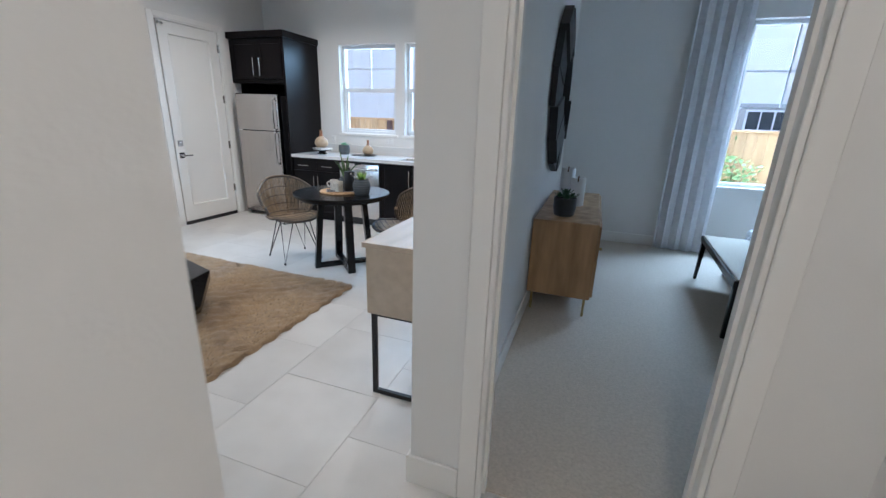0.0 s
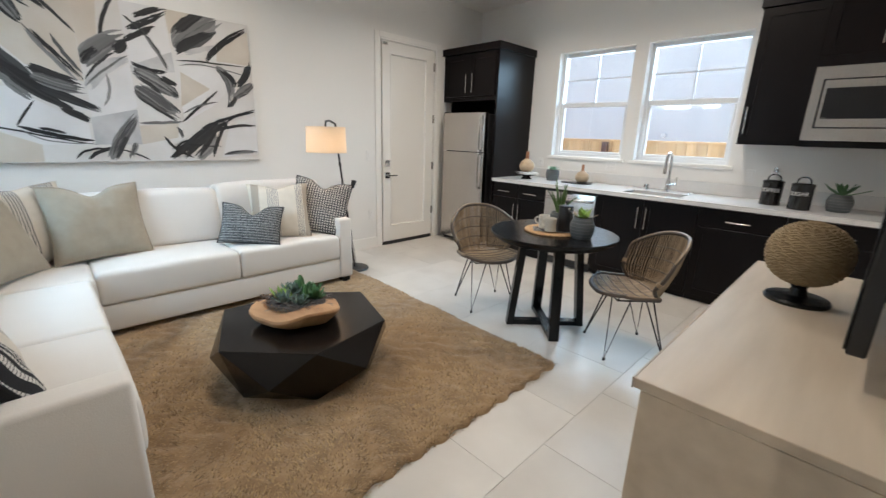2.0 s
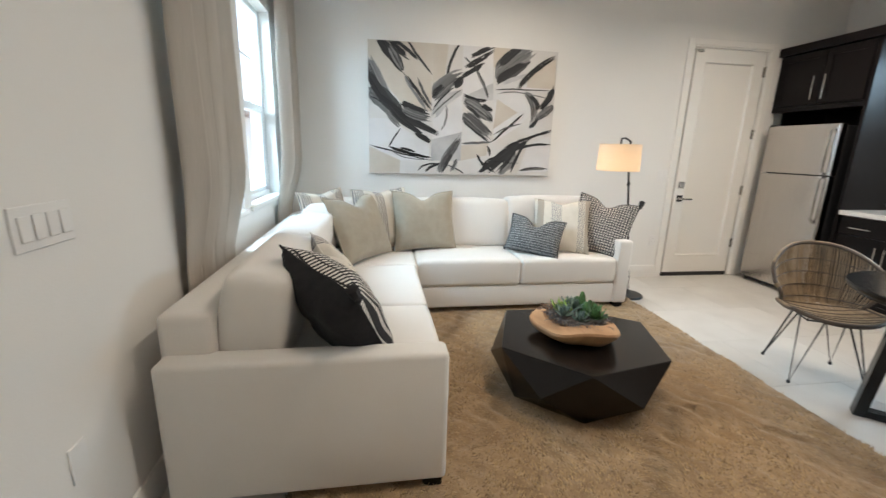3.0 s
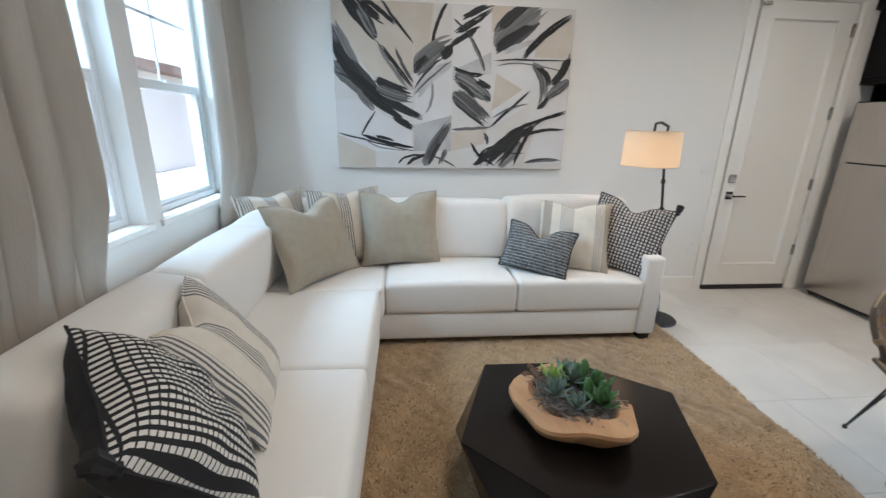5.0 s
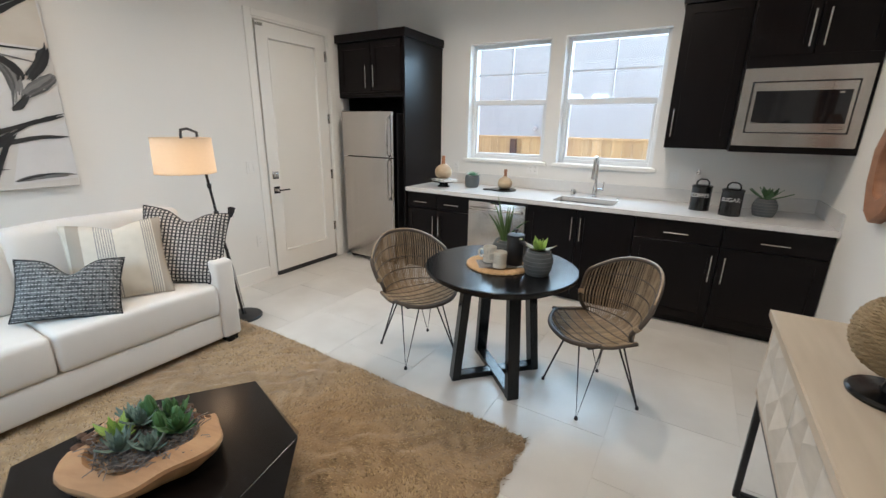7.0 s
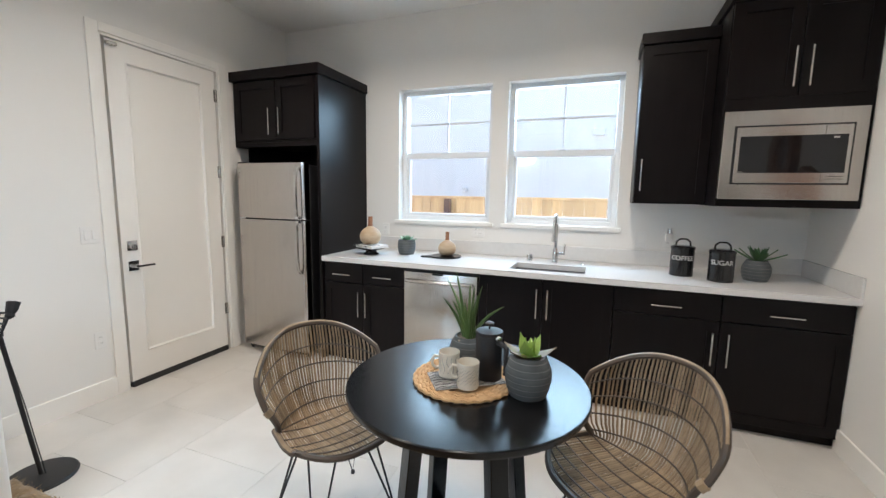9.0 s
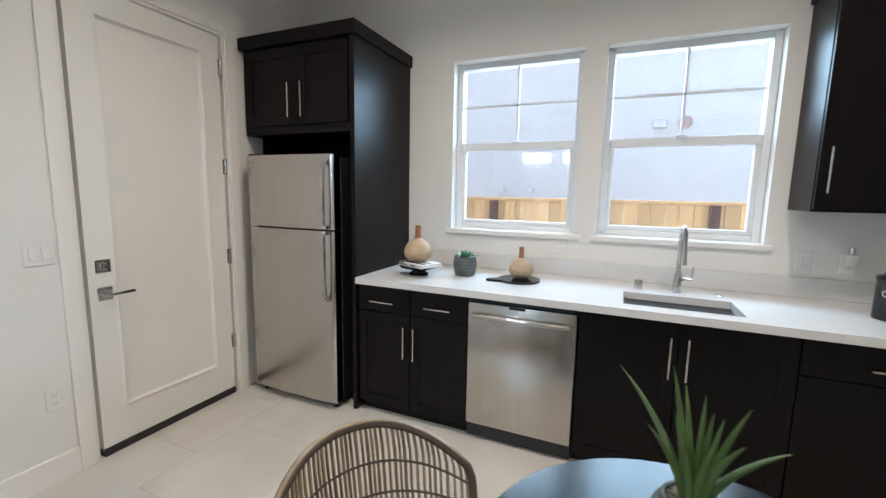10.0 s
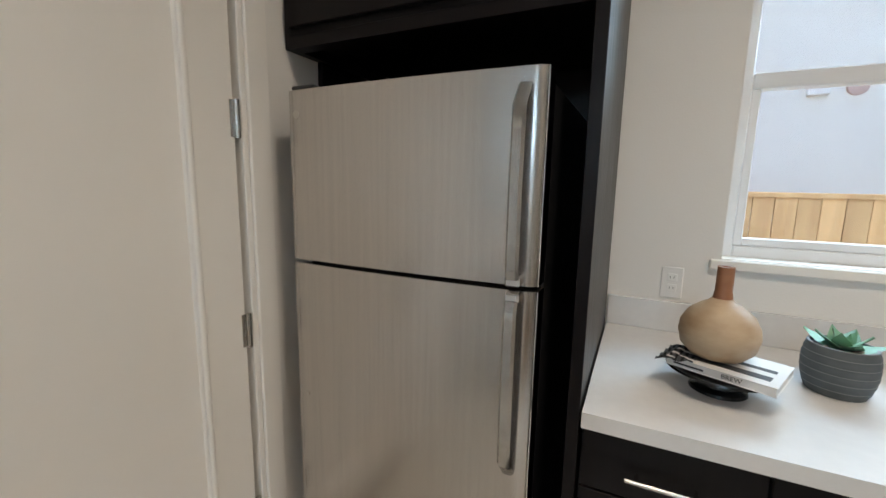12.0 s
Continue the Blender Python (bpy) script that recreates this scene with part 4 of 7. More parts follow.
# refrigerator
fg = thing("refrigerator", "brushed stainless top-freezer refrigerator with black sides", "refrigerator", (-4.258, 4.615, 0))
fw = 0.366
part("cabinet_body", box((-fw + 0.004, 0.075, 0.045), (fw - 0.004, 0.77, 1.675), 0.006), BLACKP, fg, "black textured side panels")
for nm, z0, z1 in (("freezer_door", 1.219, 1.690), ("fridge_door", 0.055, 1.207)):
    bm = bmesh.new()
    n = 48
    fr_ = []
    for k in range(n + 1):
        u = 2 * k / n - 1
        yy = -0.012 * (1 - u * u) + (0.012 if abs(u) == 1 else 0) + 0.00045 * noise.noise(Vector((u * 6.5, z0 * 3, 2.0))) * (1 - u * u)
        fr_.append((u * fw, yy))
    poly = fr_ + [(fw, 0.068), (-fw, 0.068)]
    prism(poly, z0, z1, bm)
    dr = part(nm, bm, STEEL, fg, smooth=True)
    part("door_gasket", box((-fw + 0.012, 0.068, z0 + 0.012), (fw - 0.012, 0.0755, z1 - 0.012)), BLACKP, dr)
    part("edge_trim", box((fw - 0.001, 0.004, z0 + 0.001), (fw + 0.0012, 0.062, z1 - 0.001)), CHROME, dr)
    hx = fw - 0.046
    if nm == "freezer_door":
        za, zb = 1.236, 1.655
        hp = [(hx, -0.010, za), (hx, -0.048, za + 0.006), (hx, -0.054, za + 0.03), (hx, -0.056, (za + zb) / 2), (hx, -0.050, zb - 0.05), (hx, -0.008, zb)]
    else:
        za, zb = 0.755, 1.200
        hp = [(hx, -0.008, za), (hx, -0.050, za + 0.05), (hx, -0.056, (za + zb) / 2), (hx, -0.054, zb - 0.03), (hx, -0.048, zb - 0.006), (hx, -0.010, zb)]
    bm = bmesh.new()
    rings = []
    for x, y, z in hp:
        rings.append([bm.verts.new((x + sx * 0.015, y + sy, z)) for sx, sy in ((-1, 0), (-0.6, -0.008), (0.6, -0.008), (1, 0), (0.8, 0.010), (-0.8, 0.010))])
    for a, b in zip(rings, rings[1:]):
        for k in range(6):
            bm.faces.new((a[k], a[(k + 1) % 6], b[(k + 1) % 6], b[k]))
    bm.faces.new(rings[0])
    bm.faces.new(rings[-1][::-1])
    bmesh.ops.recalc_face_normals(bm, faces=bm.faces)
    bmesh.ops.subdivide_edges(bm, edges=[e for e in bm.edges if abs(e.verts[0].co.z - e.verts[1].co.z) > 0.01], cuts=2, smooth=0.0)
    hh = part("handle", bm, STEELH, dr, "bowed stainless handle", smooth=True)
    zc = za if nm == "freezer_door" else zb
    part("end_cap", box((hx - 0.017, -0.05, zc - 0.012), (hx + 0.017, -0.004, zc + 0.012), 0.005), CHROME, hh)
    if nm == "freezer_door":
        part("badge", lathe([(0.013, 0), (0.012, 0.002), (0.001, 0.002)], 20), NICKEL, dr).matrix_basis = pose(-fw + 0.04, -0.002, 1.625, 90)
    else:
        part("rivet", lathe([(0.006, 0), (0.005, 0.002), (0.001, 0.002)], 14), NICKEL, dr).matrix_basis = pose(-fw + 0.05, -0.003, 0.80, 90)
part("hinge_cover", box((-fw + 0.02, 0.0, 1.690), (-fw + 0.10, 0.10, 1.702), 0.004), BLACKP, fg)
part("toe_grille", box((-fw + 0.02, 0.05, 0.012), (fw - 0.02, 0.075, 0.052), 0.002), BLACKP, fg)
for x in (-fw + 0.05, fw - 0.05):
    part("foot", cyl((x, 0.06, 0.0), (x, 0.06, 0.03), 0.016, n=12), BLACKP, fg)

# wall cabinets and microwave
u1 = thing("wall_cabinet", "dark espresso wall cabinet with one door", "cabinet", (-1.157, 5.10, 1.405))
part("body", box((-0.226, 0.02, 0.0), (0.224, YN - 5.102, 1.08)), ESPRESSO, u1)
dd = shaker(-0.222, 0.222, 0.012, 1.072, -0.002, u1)
pull((-0.187, -0.002, 0.09), (-0.187, -0.002, 0.31), dd)
part("crown", box((-0.24, -0.02, 1.0805), (0.226, YN - 5.102, 1.152), 0.003), ESPRESSO, u1)
u2 = thing("microwave_cabinet", "deep espresso cabinet over a built-in microwave", "cabinet", (-0.5795, 4.84, 1.40))
uw = 0.352
part("body", box((-uw, 0.02, 0.0), (uw, YN - 4.842, 1.19), 0.0015), ESPRESSO, u2)
part("face_frame", box((-uw, 0.0, 0.0), (uw, 0.0195, 0.665), 0.0015), ESPRESSO, u2)
for a, b, px in ((-uw + 0.004, -0.002, -0.035), (0.002, uw - 0.004, 0.04)):
    dd = shaker(a, b, 0.64, 1.185, -0.003, u2)
    pull((px, -0.003, 0.685), (px, -0.003, 0.905), dd)
part("crown", box((-uw - 0.016, -0.022, 1.1905), (uw, YN - 4.842, 1.265), 0.003), ESPRESSO, u2)
mw = thing("microwave", "built-in stainless microwave with black glass door", "microwave", (-0.588, 4.84, 1.446))
part("trim_kit", box((-0.340, -0.020, 0.0), (0.340, -0.001, 0.52), 0.003), STEEL, mw)
part("recess_border", box((-0.283, -0.0225, 0.088), (0.283, -0.0205, 0.432)), BLACKP, mw)
mwd = part("door", box((-0.272, -0.036, 0.097), (0.272, -0.0226, 0.423), 0.003), STEEL, mw, "stainless door surround")
part("window_glass", box((-0.252, -0.0385, 0.155), (0.252, -0.0365, 0.368), 0.001), BLACKG, mwd, "black glass door window")
part("display", box((0.186, -0.0395, 0.347), (0.212, -0.0388, 0.357)), STEEL, mwd)
part("seam", box((0.148, -0.0372, 0.369), (0.1495, -0.0362, 0.423)), BLACKP, mwd)
part("seam", box((0.148, -0.0372, 0.097), (0.1495, -0.0362, 0.154)), BLACKP, mwd)
for z in (0.119, 0.134):
    part("key_row", box((0.168, -0.0372, z), (0.248, -0.0362, z + 0.0025)), BLACKP, mwd)
part("badge", box((-0.25, -0.0395, 0.1595), (-0.225, -0.0388, 0.163)), NICKEL, mwd)


# ---- on the worktop ----
ZT = 0.9145


def words(text, size, parent, m, material=PAPER):
    cu = bpy.data.curves.new("lettering", "FONT")
    cu.body, cu.size, cu.extrude, cu.align_x, cu.align_y = text, size, 0.0006, "CENTER", "CENTER"
    tmp = bpy.data.objects.new("lettering", cu)
    me = bpy.data.meshes.new_from_object(tmp)
    bpy.data.objects.remove(tmp)
    bpy.data.curves.remove(cu)
    me.materials.clear()
    me.materials.append(material)
    return me


def canister(x, y, text, turn):
    c = thing("canister", "glossy black enamel canister lettered " + text.lower(), "canister", (x, y, ZT), turn, "kitchen canisters")
    r = 0.073
    part("can", lathe([(r, 0), (r + 0.001, 0.004), (r, 0.01), (r, 0.185), (r + 0.002, 0.19), (r - 0.006, 0.192)], 40), GLOSSB, c, smooth=True)
    lid = part("lid", lathe([(r + 0.003, 0.186), (r + 0.003, 0.200), (r - 0.01, 0.207), (0.01, 0.210)], 40), GLOSSB, c, smooth=True)
    part("lid_handle", tube([(-0.045, 0, 0.205), (-0.04, 0, 0.235), (-0.02, 0, 0.252), (0.02, 0, 0.252), (0.04, 0, 0.235), (0.045, 0, 0.205)], 0.006, 8), GLOSSB, lid, smooth=True)
    me = words(text, 0.043, c, None)
    a = np.empty(len(me.vertices) * 3)
    me.vertices.foreach_get("co", a)
    a = a.reshape(-1, 3)
    th = a[:, 0] / (r + 0.0012)
    b = np.stack([np.sin(th) * (r + 0.001 + a[:, 2]), -np.cos(th) * (r + 0.001 + a[:, 2]), a[:, 1] + 0.125], 1)
    me.vertices.foreach_set("co", b.ravel())
    me.update()
    w = new("lettering", me)
    w.parent = c
    tagged(w, label="raised white capital letters")
    return c


GLOSSB = mat("black_enamel", (0.01, 0.01, 0.011), 0.12, color2=(0.014, 0.014, 0.015), scale=8)
canister(-1.045, 5.06, "COFFEE", -8)
canister(-0.84, 4.935, "SUGAR", -10)


def pot_bm(r, h, ridges=7, wave=0.0025, top=0.84, n=40):
    """A bulging pot with hand-cut ridges, hollow at the top."""
    prof = [(r * 0.62, 0.0)]
    m = 36
    for k in range(m + 1):
        t = k / m
        body = r * (0.66 + 0.34 * math.sin(math.pi * (0.10 + 0.75 * t)) ** 0.8)
        body *= 1 - (1 - top) * max(0, (t - 0.55) / 0.45) ** 1.5
        prof.append((body - wave * abs(math.sin(math.pi * ridges * t)) ** 6, h * (0.01 + 0.99 * t)))
    rt = prof[-1][0]
    prof += [(rt - 0.006, h), (rt - 0.009, h * 0.90), (0.002, h * 0.90)]
    bm = lathe(prof, n)
    for v in bm.verts:
        a = math.atan2(v.co.y, v.co.x)
        v.co.z += 0.003 * math.sin(2 * a + v.co.z * 20) * (v.co.z / h) * (1 - v.co.z / h) * 4
    return bm


def pebbles(parent, r, z, count, seed, size=0.008):
    rnd = random.Random(seed)
    bm = bmesh.new()
    for _ in range(count):
        a, q = rnd.uniform(0, 6.283), r * math.sqrt(rnd.random())
        s = size * rnd.uniform(0.6, 1.3)
        bmesh.ops.create_icosphere(bm, subdivisions=1, radius=s, matrix=Matrix.Translation((q * math.cos(a), q * math.sin(a), z + rnd.uniform(-0.2, 0.6) * s)) @ Matrix.Diagonal((1, rnd.uniform(0.7, 1), 0.7, 1)))
    part("pebbles", bm, GRAVEL, parent, "grey-brown gravel", kind="stuff")


def agave(name, label, at, r, h, leaves, length, width, leaf_mat, pot_mat=STONEPOT, rise=(25, 80), curl=0.15, point=0.7, thick=0.004, top=0.84):
    t = thing(name, label, "plant", at)
    part("pot", pot_bm(r, h, wave=0.0012, top=top), pot_mat, t, smooth=True)
    pebbles(t, r * 0.72, h * 0.9, 60, int(abs(at[0]) * 1000))
    rosette(t, "leaf", (0, 0, h * 0.9), leaves, length, width, leaf_mat, rise, curl, thick=thick, point=point)
    return t


agave("potted_agave", "spiky green agave in a grey stoneware pot", (-0.612, 5.06, ZT), 0.083, 0.135, 15, 0.17, 0.045, LEAF, rise=(18, 78), curl=0.05, point=0.75)
agave("potted_succulent", "pale green succulent in a ridged charcoal pot", (-3.192, 5.11, ZT), 0.080, 0.132, 11, 0.098, 0.072, LEAFG, rise=(4, 62), curl=0.16, point=1.5, top=1.06)


def bottle_vase(name, label, at, s):
    v = thing(name, label, "vase", at)
    part("body", lathe([(0.030 * s, 0), (0.054 * s, 0.005 * s), (0.074 * s, 0.026 * s), (0.081 * s, 0.056 * s), (0.078 * s, 0.078 * s), (0.066 * s, 0.102 * s), (0.045 * s, 0.120 * s), (0.028 * s, 0.130 * s), (0.020 * s, 0.138 * s)], 36), WOODV, v, "banded turned wood body", smooth=True)
    part("neck", lathe([(0.0202 * s, 0.1381 * s), (0.017 * s, 0.155 * s), (0.017 * s, 0.205 * s), (0.0175 * s, 0.21 * s), (0.010 * s, 0.21 * s), (0.009 * s, 0.19 * s)], 26), WOODN, v, "reddish wooden neck", smooth=True)


st = thing("cake_stand", "low black wooden pedestal tray", "stand", (-3.475, 4.975, ZT))
part("foot", lathe([(0.068, 0), (0.066, 0.008), (0.05, 0.016), (0.045, 0.034)], 32), BLACKW, st, smooth=True)
part("plate", lathe([(0.04, 0.034), (0.105, 0.046), (0.128, 0.056), (0.126, 0.062), (0.10, 0.056), (0.01, 0.054)], 40), BLACKW, st, smooth=True)
nb = thing("cookbook", "thin white cookbook lying on the pedestal tray", "book", (-3.46, 4.965, ZT + 0.0625), -24)
part("page_block", box((-0.118, -0.088, 0.002), (0.118, 0.088, 0.0205)), PAPER, nb)
part("cover", box((-0.12, -0.09, 0.0206), (0.12, 0.09, 0.023), 0.0008), PAPER, nb)
part("back_cover", box((-0.12, -0.09, 0.0), (0.12, 0.09, 0.0019), 0.0006), PAPER, nb)
sp = new("spine_title", words("BREW", 0.016, nb, None, INK))
sp.parent, sp.matrix_basis = nb, pose(0.03, -0.0886, 0.0112, 90)
part("title_bar", box((-0.10, -0.0895, 0.008), (-0.03, -0.0885, 0.0125)), INK, nb)
part("cover_band", box((-0.10, -0.06, 0.0231), (0.10, -0.03, 0.0236)), INK, nb)
part("cover_band", box((-0.05, 0.0, 0.0231), (0.10, 0.02, 0.0236)), INK, nb)
nk = thing("folded_napkin", "grey woven napkin folded over the tray edge", "napkin", (-3.565, 4.985, ZT + 0.07), -20)
bm = bmesh.new()
rows = []
for i in range(9):
    u = i / 8
    rows.append([bm.verts.new((-0.045 + 0.09 * u, -0.075 + 0.13 * (j / 10), 0.016 + 0.007 * math.sin(j * 2.1 + i) + (-0.05 * max(0, 0.35 - u)) )) for j in range(11)])
for a, b in zip(rows, rows[1:]):
    for j in range(10):
        bm.faces.new((a[j], a[j + 1], b[j + 1], b[j]))
bmesh.ops.solidify(bm, geom=bm.faces, thickness=0.012)
part("cloth", bm, banded(mat("grey_napkin", (0.17, 0.17, 0.175), 0.95, color2=(0.12, 0.12, 0.125), scale=40, bump=0.6, bump_scale=160), (0.03, 0.03, 0.03), "X", 60, 0.4), nk, smooth=True)
bottle_vase("wooden_vase", "turned two-tone wooden bottle vase on a book", (-3.487, 4.985, ZT + 0.0866), 1.16)
bd = thing("serving_board", "round black wooden serving board with a handle", "board", (-2.815, 5.10, ZT))
poly = [(0.132 * math.cos(a), 0.132 * math.sin(a)) for a in (math.radians(k) for k in range(-162, 163, 9))]
poly = poly + [(-0.20, 0.026), (-0.215, 0.012), (-0.215, -0.012), (-0.20, -0.026)]
part("board", prism(poly, 0, 0.013, bevel=0.003), BLACKW, bd)
bd.matrix_basis = pose(-2.815, 5.10, ZT, 0, 0, 28)
bottle_vase("wooden_vase", "small turned two-tone wooden bottle vase on a black board", (-2.812, 5.125, ZT + 0.0135), 0.96)


# ---- living room ----
def rug():
    """A deep shag rug: a rolling base and many fibres."""
    r = thing("shag_rug", "deep tan shag rug on the tiles", "rug", (-2.885, 1.425, 0))
    rnd = np.random.RandomState(4)
    x0, x1, y0, y1 = -1.35, 1.245, -1.35, 1.36
    skew = 0.045

    def height(x, y):
        e = np.minimum.reduce([x - x0, x1 - x, y - y0, y1 - y])
        return 0.024 * np.clip(e / 0.02, 0, 1) ** 0.5 + (0.0045 * np.sin(x * 31 + 3 * np.sin(y * 23)) + 0.004 * np.sin(y * 47 + 4 * np.sin(x * 19))) * np.clip(e / 0.05, 0, 1)
    nx, ny = 170, 176
    gx, gy = np.meshgrid(np.linspace(x0, x1, nx), np.linspace(y0, y1, ny), indexing="ij")
    gz = height(gx, gy) + 0.003 * rnd.rand(nx, ny)
    ex = 0.012 * np.sin(gy * 40) * (np.abs(gx - x1) < 0.01)
    v = np.stack([gx + ex, gy - skew * (gx - x1) / (x1 - x0) + 0, gz], -1).reshape(-1, 3)
    i, j = np.meshgrid(np.arange(nx - 1), np.arange(ny - 1), indexing="ij")
    a = (i * ny + j).ravel()
    f = np.stack([a, a + ny, a + ny + 1, a + 1], 1)
    mesh_from("backing", v.tolist(), f.tolist(), RUGM, r, True)
    n = 110000
    px, py = rnd.uniform(x0 - 0.006, x1 + 0.006, n), rnd.uniform(y0, y1 + 0.006, n)
    pz = height(np.clip(px, x0, x1), np.clip(py, y0, y1)) - 0.002
    py = py - skew * (px - x1) / (x1 - x0)
    swirl = 3.0 * np.sin(px * 3.1 + 1.3 * np.sin(py * 2.3)) + 2.0 * np.sin(py * 4.7 + px * 1.9)
    ang = swirl + rnd.normal(0, 0.9, n)
    ln, wd = rnd.uniform(0.012, 0.030, n), rnd.uniform(0.0022, 0.0042, n)
    dx, dy = np.cos(ang), np.sin(ang)
    tip = np.stack([px + dx * ln, py + dy * ln, pz + rnd.uniform(0.003, 0.014, n)], 1)
    l = np.stack([px - dy * wd, py + dx * wd, pz], 1)
    q = np.stack([px + dy * wd, py - dx * wd, pz], 1)
    v = np.stack([l, q, tip], 1).reshape(-1, 3)
    f = np.arange(3 * n).reshape(-1, 3)
    mesh_from("shag", v.tolist(), f.tolist(), RUGP, r, kind="stuff", label="matted tan fibres")


rug()

# sofa: one run along the west wall, one along the south wall
sofa = thing("sectional_sofa", "L-shaped white fabric sectional sofa with loose back cushions", "sofa", (-3.9, 1.0, 0))
SO = Vector((-3.9, 1.0, 0))


def sbox(name, lo, hi, bevel=0.02, m=SOFA, label="", seg=3):
    lo, hi = Vector(lo) - SO, Vector(hi) - SO
    return part(name, box(lo, hi, bevel, seg=seg), m, sofa, label, smooth=True)


def scush(name, lo, hi, crown=0.02, puff=0.012, edge=0.03, seed=0, tilt=(0, 0, 0)):
    lo, hi = Vector(lo), Vector(hi)
    c = (lo + hi) / 2
    o = part(name, cushion(hi.x - lo.x, hi.y - lo.y, hi.z - lo.z, puff, edge, crown=crown, seed=seed), SOFA, sofa, smooth=True)
    o.matrix_basis = pose(c.x - SO.x, c.y - SO.y, lo.z, *tilt)
    return o


sbox("base", (-4.66, -0.32, 0.065), (-3.80, 2.52, 0.252))
sbox("base", (-3.81, -0.32, 0.065), (-2.09, 0.722, 0.252))
sbox("arm", (-4.66, 2.515, 0.065), (-3.785, 2.645, 0.632), 0.022)
sbox("arm", (-2.105, -0.32, 0.055), (-1.985, 0.715, 0.618), 0.022)
sbox("back_frame", (-4.665, -0.325, 0.28), (-4.47, 2.53, 0.76), 0.03)
sbox("back_frame", (-4.50, -0.328, 0.28), (-2.07, -0.14, 0.77), 0.03)
scush("seat_cushion", (-4.50, 0.765, 0.254), (-3.79, 1.635, 0.475), 0.018, seed=1)
scush("seat_cushion", (-4.50, 1.645, 0.254), (-3.79, 2.512, 0.475), 0.018, seed=2)
scush("seat_cushion", (-4.50, -0.15, 0.254), (-3.71, 0.755, 0.475), 0.012, seed=3)
scush("seat_cushion", (-3.70, -0.15, 0.254), (-2.86, 0.735, 0.475), 0.018, seed=4)
scush("seat_cushion", (-2.85, -0.15, 0.254), (-2.108, 0.735, 0.475), 0.018, seed=5)
scush("back_cushion", (-4.50, 0.60, 0.47), (-4.26, 1.66, 0.91), 0.02, 0.035, 0.045, 6, (0, -8, 0))
scush("back_cushion", (-4.50, 1.67, 0.47), (-4.26, 2.60, 0.93), 0.025, 0.035, 0.045, 7, (0, -8, 0))
scush("back_cushion", (-4.50, -0.10, 0.47), (-4.27, 0.60, 0.90), 0.02, 0.03, 0.045, 8, (0, -8, 0))
scush("back_cushion", (-4.36, -0.17, 0.47), (-3.70, 0.06, 0.89), 0.02, 0.035, 0.045, 9, (-9, 0, 0))
scush("back_cushion", (-3.70, -0.17, 0.47), (-2.90, 0.06, 0.89), 0.02, 0.035, 0.045, 10, (-9, 0, 0))
scush("back_cushion", (-2.90, -0.17, 0.47), (-2.12, 0.06, 0.89), 0.02, 0.035, 0.045, 11, (-9, 0, 0))
for fx, fy in ((-3.84, 2.58), (-4.6, 2.58), (-2.04, 0.66), (-2.04, -0.26), (-4.6, -0.26)):
    part("foot", box((fx - SO.x - 0.04, fy - SO.y - 0.04, 0.0), (fx - SO.x + 0.04, fy - SO.y + 0.04, 0.07), 0.004), BLACKW, sofa, "dark wooden block foot")


def throw_pillow(name, label, at, w, h, t, material, lean, turn, roll=0.0, chop=0.0, seed=0, back=None, tassels=None):
    """A pillow standing on its lower edge at a point: it faces the way of turn (degrees from +x), leaning back."""
    p = thing(name, label, "pillow", at)
    p.matrix_basis = pose(*at) @ pose(0, 0, 0, 0, 0, turn + 90) @ pose(0, 0, 0, -lean) @ pose(0, 0, 0, 90, 0, 0) @ pose(0, 0, 0, 0, 0, roll) @ pose(0, h / 2, 0)
    for nm, m, side in (("cover", material, 0), ("back_panel", back or material, 1)):
        bm = pillow(w, h, t, seed, chop=chop)
        half = len(bm.faces) // 2
        bm.faces.ensure_lookup_table()
        bmesh.ops.delete(bm, geom=bm.faces[half:] if side == 0 else bm.faces[:half], context="FACES")
        part(nm, bm, m, p, smooth=True)
    if tassels:
        for x, y in tassels:
            tk = part("tassel", lathe([(0.004, 0.03), (0.016, 0.018), (0.012, 0.006), (0.018, -0.004), (0.022, -0.045), (0.004, -0.048)], 12, ripple=0.12, waves=6), BLACKC, p, "black yarn tassel")
            tk.matrix_basis = pose(x * w / 2, y * h / 2, 0, 90, 0, 0)
    # piped edge
    pts = []
    k = 26
    for side in range(4):
        for i in range(k):
            s = 2 * i / k - 1
            u, v = ((s, -1), (1, s), (-s, 1), (-1, -s))[side]
            pin = 1 - 0.075 * (1 - abs(u) ** 2) * abs(v) ** 3
            pin2 = 1 - 0.075 * (1 - abs(v) ** 2) * abs(u) ** 3
            y = h / 2 * v * pin - chop * h * math.exp(-(u / 0.32) ** 2) * max(0, (v + 0.5) / 1.5) ** 1.5
            pts.append((w / 2 * u * pin2, y, noise.noise(Vector((u + seed, v, 9.0))) * 0.012))
    part("piping", tube(pts, 0.0045, 5, closed=True), back or material, p, smooth=True)
    return p


